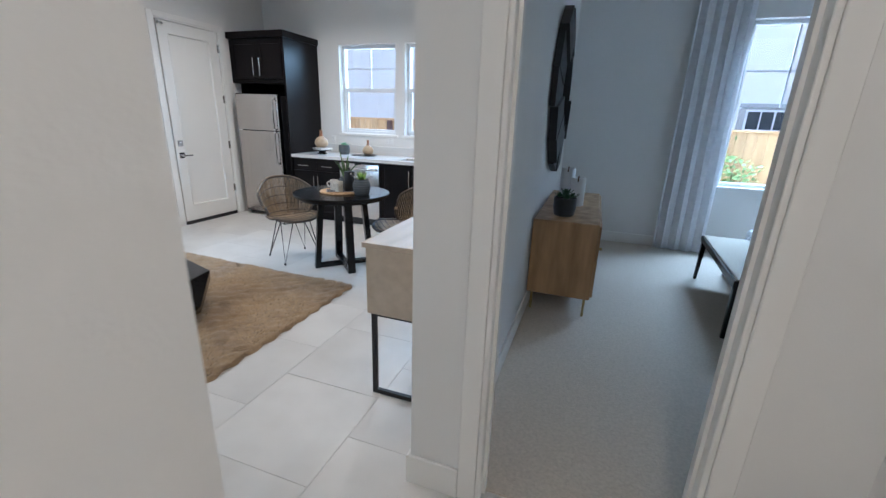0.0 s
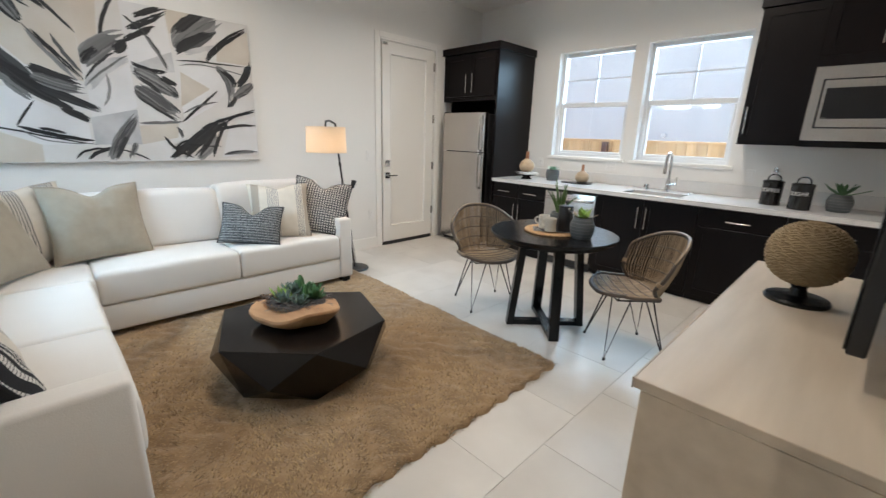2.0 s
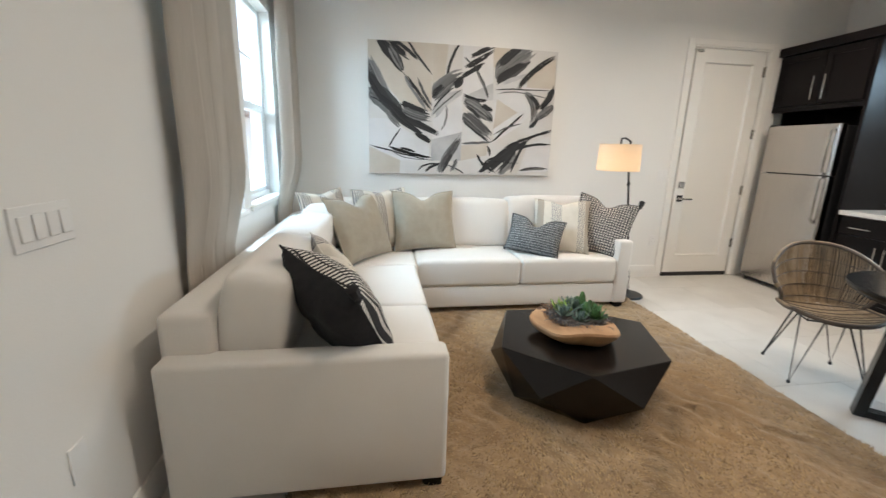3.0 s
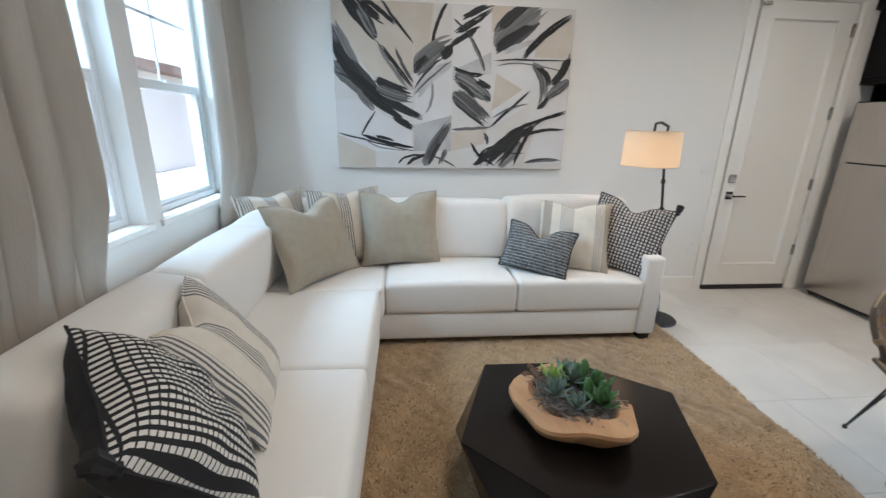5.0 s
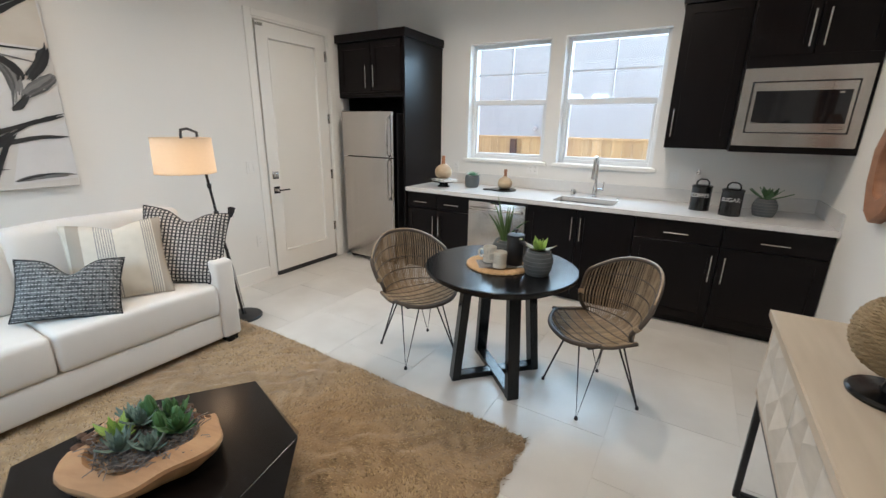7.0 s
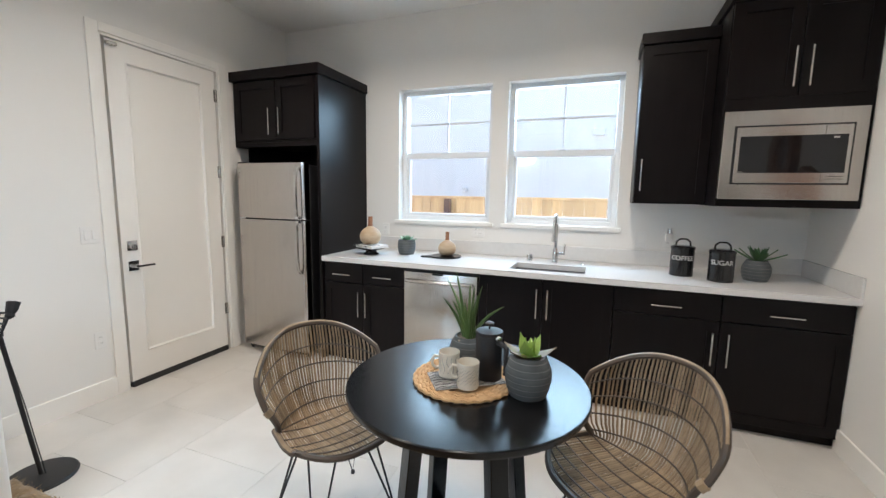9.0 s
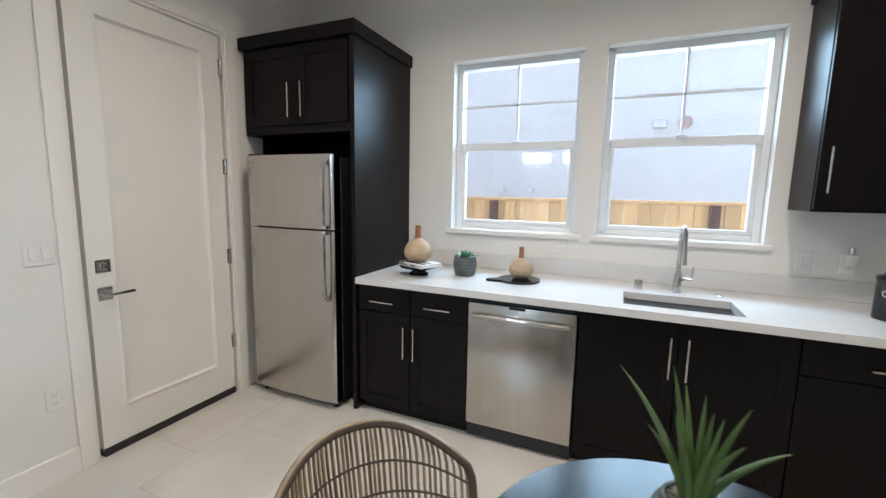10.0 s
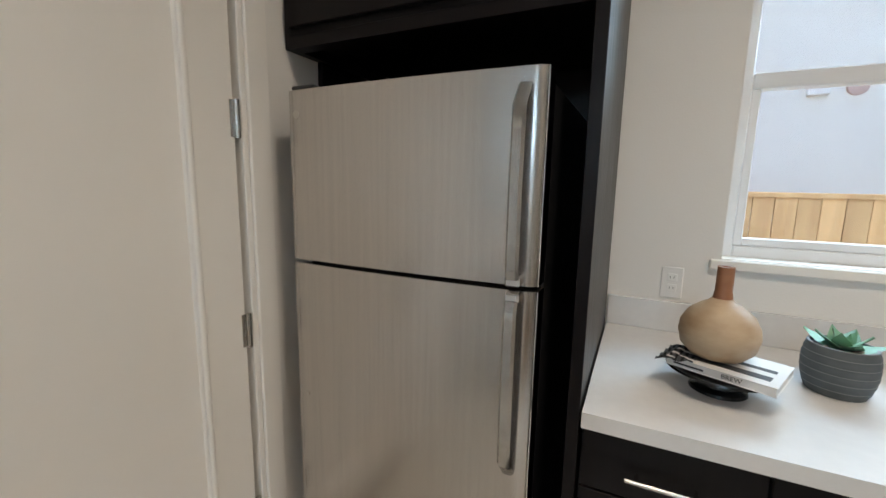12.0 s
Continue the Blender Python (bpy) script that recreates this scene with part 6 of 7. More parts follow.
stroke("g", 0.497, 0.409, 0.578, 0.449, 0.659, 0.562, 0.089, lo=0.49, hi=0.658)
stroke("g", 0.493, 0.509, 0.572, 0.595, 0.658, 0.697, 0.107, lo=0.49, hi=0.658)
stroke("k", 0.588, 0.434, 0.63, 0.461, 0.656, 0.481, 0.031, lo=0.49, hi=0.658)
stroke("k", 0.508, 0.444, 0.57, 0.507, 0.592, 0.55, 0.02, lo=0.49, hi=0.658)
stroke("k", 0.494, 0.568, 0.563, 0.654, 0.643, 0.728, 0.009, lo=0.49, hi=0.658)
stroke("g", 0.492, 0.744, 0.576, 0.741, 0.664, 0.724, 0.011, lo=0.49, hi=0.658)
stroke("g", 0.64, 0.758, 0.651, 0.805, 0.658, 0.851, 0.02, lo=0.49, hi=0.658)
stroke("g", 0.663, 0.234, 0.738, 0.122, 0.871, -0.005, 0.164, lo=0.658, hi=1)
stroke("k", 0.669, 0.139, 0.735, 0.042, 0.8, -0.027, 0.06, lo=0.658, hi=1)
stroke("k", 0.664, 0.269, 0.721, 0.177, 0.856, 0.076, 0.051, lo=0.658, hi=1)
stroke("k", 0.787, 0.298, 0.86, 0.142, 0.989, 0.034, 0.037)
stroke("l", 0.684, 0.275, 0.783, 0.215, 0.842, 0.184, 0.031, lo=0.658, hi=1)
stroke("k", 0.666, 0.314, 0.767, 0.302, 0.993, 0.3, 0.006, lo=0.658, hi=1)
stroke("g", 0.677, 0.345, 0.787, 0.298, 0.988, 0.374, 0.006, lo=0.658, hi=1)
stroke("g", 0.829, 0.324, 0.916, 0.392, 0.876, 0.6, 0.06, lo=0.658, hi=1)
stroke("k", 0.841, 0.338, 0.928, 0.405, 0.9, 0.465, 0.031, lo=0.658, hi=1)
stroke("k", 0.865, 0.6, 0.906, 0.568, 0.913, 0.508, 0.031, lo=0.658, hi=1)
stroke("k", 0.92, 0.449, 0.977, 0.361, 0.99, 0.254, 0.046, lo=0.658, hi=1)
stroke("g", 0.903, 0.524, 0.963, 0.463, 0.997, 0.417, 0.06, lo=0.658, hi=1)
stroke("k", 0.659, 0.727, 0.74, 0.619, 0.828, 0.49, 0.011, lo=0.658, hi=1)
stroke("g", 0.668, 0.666, 0.749, 0.589, 0.822, 0.571, 0.011, lo=0.658, hi=1)
stroke("k", 0.592, 0.979, 0.706, 0.85, 0.828, 0.692, 0.049)
stroke("k", 0.646, 0.978, 0.728, 0.849, 0.861, 0.706, 0.043)
stroke("g", 0.701, 0.985, 0.773, 0.896, 0.813, 0.816, 0.074)
stroke("k", 0.712, 0.985, 0.77, 0.817, 0.849, 0.692, 0.031)
stroke("k", 0.736, 0.771, 0.859, 0.676, 0.996, 0.626, 0.014)
stroke("k", 0.748, 0.817, 0.873, 0.721, 0.998, 0.734, 0.013)
stroke("k", 0.602, 0.915, 0.708, 0.881, 0.831, 0.753, 0.014)
stroke("k", 0.578, 0.829, 0.602, 0.915, 0.69, 0.978, 0.011)
stroke("k", 0.625, 0.978, 0.6, 0.883, 0.685, 0.85, 0.01)
stroke("k", 0.777, 0.976, 0.802, 0.816, 0.871, 0.691, 0.023)
stroke("k", 0.821, 0.754, 0.911, 0.643, 1, 0.611, 0.01)
stroke("k", 0.665, 0.882, 0.752, 0.897, 0.822, 0.892, 0.007)
stroke("k", 0.635, 0.962, 0.684, 0.819, 0.767, 0.755, 0.017)
stroke("g", 0.826, 0.959, 0.906, 0.925, 0.996, 0.941, 0.02)
stroke("k", 0.831, 0.959, 0.885, 0.934, 0.95, 0.924, 0.006)
for tone, (verts, faces) in BRUSH.items():
    mesh_from("brushwork", verts, faces, TONE[tone], art, kind="stuff", label={"k": "black dry brush marks", "g": "grey dry brush marks"}.get(tone, "pale brush marks"))


# ---- bedroom ----
dr = thing("dresser", "mango wood dresser with carved front on brass legs", "dresser", (0.06, 3.66, 0.010))
part("carcass", box((-0.205, -0.75, 0.165), (0.265, 0.75, 0.75), 0.006), MANGO, dr, smooth=True)
for k in range(3):
    y0 = -0.735 + k * 0.49
    d = part("door", box((0.2655, y0 + 0.004, 0.185), (0.282, y0 + 0.486, 0.735), 0.003), MANGO, dr)
    part("knob", cyl((0.282, y0 + 0.05, 0.56), (0.302, y0 + 0.05, 0.56), 0.009, 0.012, 12), BRASS, d, smooth=True)
for x, y in ((-0.17, -0.68), (0.23, -0.68), (-0.17, 0.68), (0.23, 0.68)):
    part("leg", cyl((x, y, 0.0), (x, y, 0.165), 0.010, n=10), BRASS, dr, "slim brass leg", smooth=True)
part("rail", cyl((-0.17, -0.68, 0.15), (0.23, -0.68, 0.15), 0.008, n=8), BRASS, dr, smooth=True)

pb = thing("potted_succulent", "dark green succulent in a square black pot", "plant", (0.055, 3.13, 0.7615))
part("pot", lathe([(0.062, 0), (0.075, 0.006), (0.085, 0.06), (0.086, 0.14), (0.080, 0.142), (0.078, 0.12), (0.01, 0.12)], 24), mat("black_two_tone", (0.02, 0.022, 0.025), 0.4, color2=(0.045, 0.05, 0.055), scale=6), pb, smooth=True)
for x, y, n in ((0, 0, 22), (0.045, 0.02, 16), (-0.045, 0.015, 16), (0.01, -0.045, 16), (0.0, 0.05, 14)):
    rosette(pb, "leaf", (x, y, 0.135 + (0.03 if n > 20 else 0.0)), n, 0.06, 0.032, mat("deep_green_leaf", (0.03, 0.11, 0.035), 0.45, color2=(0.02, 0.075, 0.03), scale=12, vary=0.2), (15, 80), 0.35, point=1.4, tilt=x * 2000)


def white_vase(x, y, h, label):
    v = thing("white_vase", label, "vase", (x, y, 0.7615))
    part("body", lathe([(0.058, 0), (0.064, 0.004), (0.062, h - 0.004), (0.060, h), (0.052, h), (0.05, h - 0.06), (0.002, h - 0.07)], 30), MUGW, v, smooth=True)
    part("leather_handle", tube([(0.0, -0.055, h - 0.035), (0.0, -0.07, h - 0.01), (0.0, -0.03, h + 0.012), (0.0, 0.0, h - 0.004)], 0.006, 6), BARK, v, "brown leather loop", smooth=True)


MUGW = mat("white_ceramic", (0.74, 0.73, 0.72), 0.3, color2=(0.70, 0.69, 0.68), scale=8)
white_vase(0.02, 3.80, 0.30, "tall white ceramic vase with leather loop")
white_vase(0.12, 3.62, 0.24, "shorter white ceramic vase with leather loop")


def cut_mirror():
    m = thing("faceted_mirror", "round mirror in overlapping black angular pieces", "mirror", (BX0 + 0.001, 3.82, 1.70))
    n = 14
    for k in range(n):
        a = 2 * math.pi * k / n
        rnd = random.Random(k)
        bm = bmesh.new()
        w = rnd.uniform(0.11, 0.15)
        r0, r1 = rnd.uniform(0.32, 0.37), rnd.uniform(0.60, 0.67)
        t = rnd.uniform(0.05, 0.085)
        pts = [(r0, -w), (r1, -w * 1.15), (r1 * 1.03, w * 1.1), (r0 * 1.02, w)]
        lo = [bm.verts.new((0.004 + 0.004 * (k % 3), p * math.cos(a) - q * math.sin(a), p * math.sin(a) + q * math.cos(a))) for p, q in pts]
        hi = [bm.verts.new((t + (0.02 if i in (0, 3) else 0), v.co.y, v.co.z)) for i, v in enumerate(lo)]
        bm.faces.new(lo[::-1])
        bm.faces.new(hi)
        for i in range(4):
            bm.faces.new((lo[i], lo[(i + 1) % 4], hi[(i + 1) % 4], hi[i]))
        bmesh.ops.recalc_face_normals(bm, faces=bm.faces)
        part("frame_piece", bm, BLACKM, m)
    part("mirror_glass", cyl((0.002, 0, 0), (0.03, 0, 0), 0.37, n=48), MIRROR, m)


cut_mirror()
bn = thing("bench", "black wooden bench with a woven cane top", "bench", (1.482, 3.665, 0.010), -2.8)
for x, y in ((-0.185, -0.635), (0.185, -0.635), (-0.185, 0.635), (0.185, 0.635)):
    sx, sy = math.copysign(1, x), math.copysign(1, y)
    bm = bmesh.new()
    vs = []
    for z, k, w in ((0.0, 0.012, 0.013), (0.385, 0.0, 0.021)):
        for u, q in ((-1, -1), (1, -1), (1, 1), (-1, 1)):
            vs.append(bm.verts.new((x + sx * k + u * w, y + sy * k + q * w, z)))
    for f in ((3, 2, 1, 0), (4, 5, 6, 7), (0, 1, 5, 4), (1, 2, 6, 5), (2, 3, 7, 6), (3, 0, 4, 7)):
        bm.faces.new([vs[i] for i in f])
    part("leg", bm, BLACKW, bn)
for lo, hi in (((-0.215, -0.665, 0.385), (-0.165, 0.665, 0.44)), ((0.165, -0.665, 0.385), (0.215, 0.665, 0.44)), ((-0.1645, -0.665, 0.385), (0.1645, -0.615, 0.44)), ((-0.1645, 0.615, 0.385), (0.1645, 0.665, 0.44))):
    part("seat_rail", box(lo, hi, 0.004), BLACKW, bn)
part("cane_seat", box((-0.196, -0.646, 0.4405), (0.196, 0.646, 0.450), 0.003), CANE, bn, "pale woven cane seat")

bed = thing("bed", "double bed with a white and grey patterned duvet", "bed", (2.70, 3.68, 0.010))
part("bed_frame", box((-1.0, -0.80, 0.12), (1.05, 0.80, 0.28), 0.02), BLACKW, bed)
for x, y in ((-0.95, -0.75), (-0.95, 0.75), (1.0, -0.75), (1.0, 0.75)):
    part("leg", box((x - 0.025, y - 0.025, 0.0), (x + 0.025, y + 0.025, 0.12), 0.003), BLACKW, bed)
mbm = cushion(2.04, 1.62, 0.24, 0.01, 0.05, crown=0.02)
part("mattress", mbm, SHEET, bed, smooth=True).matrix_basis = pose(0.02, 0, 0.281)
verts, faces = [], []
nx, ny = 70, 90
for i in range(nx):
    for j in range(ny):
        u, v = i / (nx - 1), 2 * j / (ny - 1) - 1
        x = -1.10 + 1.75 * u
        over = max(0, abs(v) - 0.78) / 0.22
        foot = max(0, 0.10 - u) / 0.10
        y = v * 0.87
        z = 0.60 - 0.34 * over ** 1.3 - 0.30 * foot ** 1.4
        z += 0.022 * noise.noise(Vector((x * 5, y * 4, 1))) + 0.012 * noise.noise(Vector((x * 12, y * 11, 3)))
        verts.append((x, y + 0.03 * math.sin(x * 9) * over, z))
for i in range(nx - 1):
    for j in range(ny - 1):
        k = i * ny + j
        faces.append((k, k + ny, k + ny + 1, k + 1))
dv = mesh_from("duvet", verts, faces, DUVET, bed, True, "white duvet with grey broken stripes")
dv.modifiers.new("thickness", "SOLIDIFY").thickness = 0.03
verts, faces = [], []
for i in range(40):
    for j in range(20):
        u, t = i / 39, j / 19
        verts.append((-1.06 + 0.9 * u, -0.86 - 0.03 * math.sin(u * 30) * t - 0.02 * t, 0.43 - 0.33 * t + 0.02 * math.sin(u * 14)))
for i in range(39):
    for j in range(19):
        k = i * 20 + j
        faces.append((k, k + 20, k + 21, k + 1))
sk = mesh_from("draped_sheet", verts, faces, SHEET, bed, True, "white sheet hanging over the side")
sk.modifiers.new("thickness", "SOLIDIFY").thickness = 0.012
part("headboard", box((1.06, -0.85, 0.12), (1.13, 0.85, 1.15), 0.02), TAN, bed)
curtain("curtain", "sheer white linen curtain reaching the carpet", 1.04, 1.56, YN - 0.10, 0.015, 2.82, SHEER, 4.0, 0.04, 5, flare=0.03)
rod = thing("curtain_rod", "slim white curtain rod", "curtain rod", (2.35, YN - 0.10, 2.84))
part("rod", cyl((-1.45, 0, 0), (1.5, 0, 0), 0.010, n=12), WHITEP, rod, smooth=True)
for x in (-1.35, 1.4):
    part("bracket", cyl((x, 0, 0), (x, 0.10, 0), 0.007, n=8), WHITEP, rod)
pd = thing("rattan_pendant", "wide woven rattan pendant shade over the bed", "pendant lamp", (1.96, 3.62, 2.18))
for k in range(9):
    r, z = 0.30 - 0.028 * k, 0.022 * k + 0.002 * k * k
    part("woven_ring", tube([(r * math.cos(2 * math.pi * j / 40), r * math.sin(2 * math.pi * j / 40), z) for j in range(40)], 0.013, 6, closed=True), RAFFIA, pd, smooth=True)
part("cap", lathe([(0.06, 0.31), (0.055, 0.33), (0.01, 0.335)], 20), BLACKM, pd, smooth=True)
part("cord", cyl((0, 0, 0.33), (0, 0, ZC - 2.18), 0.004, n=8), BLACKP, pd)
for a in range(0, 360, 60):
    part("rib", tube([(0.30 * math.cos(radians(a)), 0.30 * math.sin(radians(a)), 0.0), (0.06 * math.cos(radians(a)), 0.06 * math.sin(radians(a)), 0.31)], 0.005, 5), RAFFIA, pd)


# ---- dining corner ----
dt = thing("dining_table", "round black wooden pedestal table with crossed base", "table", (-2.035, 3.262, 0))
TR, TZ = 0.455, 0.742
part("tabletop", lathe([(TR - 0.03, TZ - 0.03), (TR - 0.004, TZ - 0.026), (TR, TZ - 0.018), (TR, TZ - 0.004), (TR - 0.004, TZ), (0.01, TZ)], 72), BLACKW, dt, smooth=True)
part("apron", lathe([(TR - 0.055, TZ - 0.058), (TR - 0.052, TZ - 0.056), (TR - 0.052, TZ - 0.0305)], 60), BLACKW, dt, smooth=True)
for k in range(4):
    a = radians(-55 + 90 * k + 11)
    d = Vector((math.cos(a), math.sin(a), 0))
    s = Vector((-d.y, d.x, 0))
    foot, head = d * 0.272, d * 0.205
    bm = bmesh.new()
    vs = []
    for c, z in ((foot, 0.0), (head, TZ - 0.056)):
        for u, w in ((-1, -1), (1, -1), (1, 1), (-1, 1)):
            p = c + d * (0.026 * u) + s * (0.036 * w)
            vs.append(bm.verts.new((p.x, p.y, z)))
    for f in ((3, 2, 1, 0), (4, 5, 6, 7), (0, 1, 5, 4), (1, 2, 6, 5), (2, 3, 7, 6), (3, 0, 4, 7)):
        bm.faces.new([vs[i] for i in f])
    bmesh.ops.bevel(bm, geom=list(bm.edges), offset=0.003, segments=1, affect="EDGES")
    part("leg", bm, BLACKW, dt)
    bm = box((0.0 if k % 2 == 0 else 0.034, -0.034, 0.002), (0.246, 0.034, 0.040), 0.003)
    part("stretcher", bm, BLACKW, dt).matrix_basis = pose(0, 0, 0, 0, 0, math.degrees(a))


# rattan bucket chair; its front is local +y
def shell(u, v):
    """A point of the bucket: u across, -1 to 1; v from the seat's front edge, 0, to the top of the back, 1."""
    key = ((0.0, 0.245, 0.432), (0.12, 0.19, 0.437), (0.30, 0.06, 0.422), (0.46, -0.09, 0.415), (0.56, -0.175, 0.435), (0.66, -0.225, 0.51), (0.80, -0.262, 0.64), (0.92, -0.285, 0.755), (1.0, -0.298, 0.815))
    for (v0, y0, z0), (v1, y1, z1) in zip(key, key[1:]):
        if v <= v1 or v1 == 1.0:
            t = (v - v0) / (v1 - v0)
            y, z = y0 + (y1 - y0) * t, z0 + (z1 - z0) * t
            break
    wk = ((0.0, 0.235), (0.3, 0.245), (0.5, 0.225), (0.6, 0.235), (0.75, 0.295), (0.9, 0.315), (1.0, 0.31))
    for (v0, w0), (v1, w1) in zip(wk, wk[1:]):
        if v <= v1:
            w = w0 + (w1 - w0) * (v - v0) / (v1 - v0)
            break
    back = min(1, max(0, (v - 0.46) / 0.2))
    # wraps forward at the back, lifts a little at the seat's sides, rounded corners
    fwd = (0.17 * back + 0.02) * u * u
    y += fwd if back > 0 else 0
    z += 0.035 * u * u * (1 - back) + (-0.125 * back * max(0, (v - 0.7) / 0.3)) * abs(u) ** 2.6
    if v < 0.2:
        y -= 0.12 * (1 - v / 0.2) * abs(u) ** 3.0
    return Vector((w * u * (1 - 0.08 * back * u * u), y, z))


def smooth_line(pts, k=2):
    """Rounds the corners of a line of points."""
    for _ in range(k):
        out = [pts[0]]
        for a, b in zip(pts, pts[1:]):
            out += [a.lerp(b, 0.25), a.lerp(b, 0.75)]
        pts = out + [pts[-1]]
    return pts


def rattan_chair(at, turn, label):
    c = thing("rattan_chair", label, "chair", at, turn, "chairs at the round table")
    rim = [shell(-1, k / 24) for k in range(25)] + [shell(k / 12 - 1, 1) for k in range(1, 25)] + [shell(1, 1 - k / 24) for k in range(1, 25)] + [shell(1 - k / 8, 0) for k in range(1, 16)]
    part("rim", tube(rim, 0.0125, 8, closed=True), RATFRAME, c, "dark wrapped rattan rim", smooth=True)
    part("rim_band", tube([p + Vector((0, 0.0, 0.006)) for p in rim[4:70]], 0.0085, 6), RATTAN, c, smooth=True)
    n = 43
    for i in range(n):
        u = -0.965 + 1.93 * i / (n - 1)
        part("upright_strand", tube([shell(u + 0.006 * math.sin(i * 5.1), 0.015 + 0.97 * k / 26) for k in range(27)], 0.0046 + 0.0006 * math.sin(i * 2.7), 5), RATTAN, c, smooth=True)
    for v in (0.05, 0.12, 0.20, 0.28, 0.36, 0.44, 0.52, 0.60, 0.69, 0.78, 0.87):
        part("cross_strand", tube([shell(k / 11 - 1, v) - Vector((0, -0.004, -0.004)) for k in range(23)], 0.0036, 5), RATFRAME, c, smooth=True)
    for u in (-1, 1):
        part("binding", tube([shell(u, v) + Vector((0, 0, 0.001)) for v in (0.70, 0.72, 0.74)], 0.019, 8), RATTAN, c, smooth=True)
    fr = [Vector((x, y, 0.405)) for x, y in ((-0.15, 0.14), (0.15, 0.14), (0.15, -0.13), (-0.15, -0.13))]
    part("seat_frame", tube(fr, 0.006, 6, closed=True), BLACKM, c, "black metal seat frame", smooth=True)
    for sx, sy in ((-1, 1), (1, 1), (1, -1), (-1, -1)):
        foot = Vector((0.195 * sx, 0.195 * sy, 0.008))
        top = Vector((0.15 * sx, 0.14 * sy if sy > 0 else -0.13, 0.405))
        leg = part("leg", tube([top - Vector((0.09 * sx, 0, 0)), foot, top - Vector((0, 0.085 * sy, 0))], 0.0052, 7), BLACKM, c, "black hairpin leg", smooth=True)
        part("foot_cap", lathe([(0.009, 0.0), (0.011, 0.004), (0.009, 0.018), (0.003, 0.022)], 12, (foot.x, foot.y, 0)), BLACKP, leg, smooth=True)
        part("brace", tube([shell(0.55 * sx, 0.22 if sy > 0 else 0.5) - Vector((0, 0, 0.008)), top], 0.005, 6), BLACKM, c, smooth=True)
    return c


rattan_chair((-2.63, 3.24, 0), -27 - 90, "woven brown rattan bucket chair on black hairpin legs near the refrigerator")
rattan_chair((-1.465, 3.36, 0), 225 - 90, "woven brown rattan bucket chair on black hairpin legs near the credenza")

# on the table
TT = TZ + 0.0004
mt = thing("woven_placemat", "round braided raffia mat with a black zigzag cloth", "placemat", (-2.045, 3.255, TT))
part("mat_base", lathe([(0.185, 0.0), (0.192, 0.003), (0.185, 0.006), (0.01, 0.006)], 48), RAFFIA, mt, smooth=True)
for r in (0.186, 0.170, 0.154, 0.138):
    pts = [((r + 0.004 * math.sin(k * math.pi * 0.5)) * math.cos(2 * math.pi * k / 120), (r + 0.004 * math.sin(k * math.pi * 0.5)) * math.sin(2 * math.pi * k / 120), 0.007 + 0.0025 * math.cos(k * math.pi * 0.5)) for k in range(120)]
    part("braid", tube(pts, 0.0078, 6, closed=True), RAFFIA, mt, smooth=True)
cl = thing("folded_cloth", "grey cloth with black zigzag lines on the mat", "napkin", (-2.03, 3.235, TT + 0.0155), 35)
part("cloth", box((-0.135, -0.075, 0), (0.135, 0.075, 0.004), 0.0015), banded(mat("grey_linen", (0.34, 0.335, 0.33), 0.95, color2=(0.28, 0.275, 0.27), scale=20, bump=0.4, bump_scale=120), (0.03, 0.03, 0.03), "Y", 28, 0.1), cl)
for k in range(7):
    part("zigzag_line", tube([(-0.13 + 0.26 * j / 12, -0.06 + k * 0.02 + (0.006 if j % 2 else -0.006), 0.0045) for j in range(13)], 0.0013, 4), INK, cl)


def mug(at, turn, lines, label):
    m = thing("mug", label, "mug", at, turn, "mugs on the tray")
    part("cup", lathe([(0.030, 0.0), (0.038, 0.003), (0.040, 0.012), (0.0385, 0.016), (0.0375, 0.05), (0.040, 0.094), (0.0385, 0.096), (0.036, 0.09), (0.034, 0.02), (0.002, 0.016)], 36), MUGM, m, smooth=True)
    part("handle", tube([(0.037, 0, 0.075), (0.055, 0, 0.078), (0.066, 0, 0.062), (0.062, 0, 0.042), (0.050, 0, 0.032), (0.0365, 0, 0.034)], 0.0062, 8), MUGM, m, smooth=True)
    bm = bmesh.new()
    for k in range(14):
        a = 2 * math.pi * k / 14
        if lines == "chevron":
            for j in range(5):
                z = 0.022 + j * 0.013
                tube([(0.0388 * math.cos(a + t * 0.4), 0.0388 * math.sin(a + t * 0.4), z + 0.018 * t) for t in (0, 0.5, 1)], 0.0008, 3, bm)
        else:
            tube([(0.0388 * math.cos(a + 0.16 * math.sin(t * 6.28)), 0.0388 * math.sin(a + 0.16 * math.sin(t * 6.28)), 0.02 + 0.066 * t) for t in (0, 0.2, 0.4, 0.6, 0.8, 1)], 0.0011, 3, bm)
    part("incised_lines", bm, mat("glaze_line_" + lines, (0.25, 0.26, 0.25), 0.6), m)


mug((-2.095, 3.225, TT + 0.021), 205, "leaf", "cream stoneware mug with grey leaf lines")
mug((-2.0, 3.16, TT + 0.021), 195, "chevron", "cream stoneware mug with grey chevron lines")
fp = thing("french_press", "matte black cylinder coffee press", "coffee press", (-1.955, 3.275, TT + 0.016), -35)
PRESSB = mat("matte_black_steel", (0.012, 0.012, 0.014), 0.5, color2=(0.018, 0.018, 0.02), scale=20)
part("carafe", lathe([(0.048, 0), (0.050, 0.003), (0.050, 0.168), (0.048, 0.172)], 40), PRESSB, fp, smooth=True)
lidp = part("lid", lathe([(0.0505, 0.1725), (0.052, 0.176), (0.050, 0.184), (0.02, 0.190), (0.004, 0.191)], 40), PRESSB, fp, smooth=True)
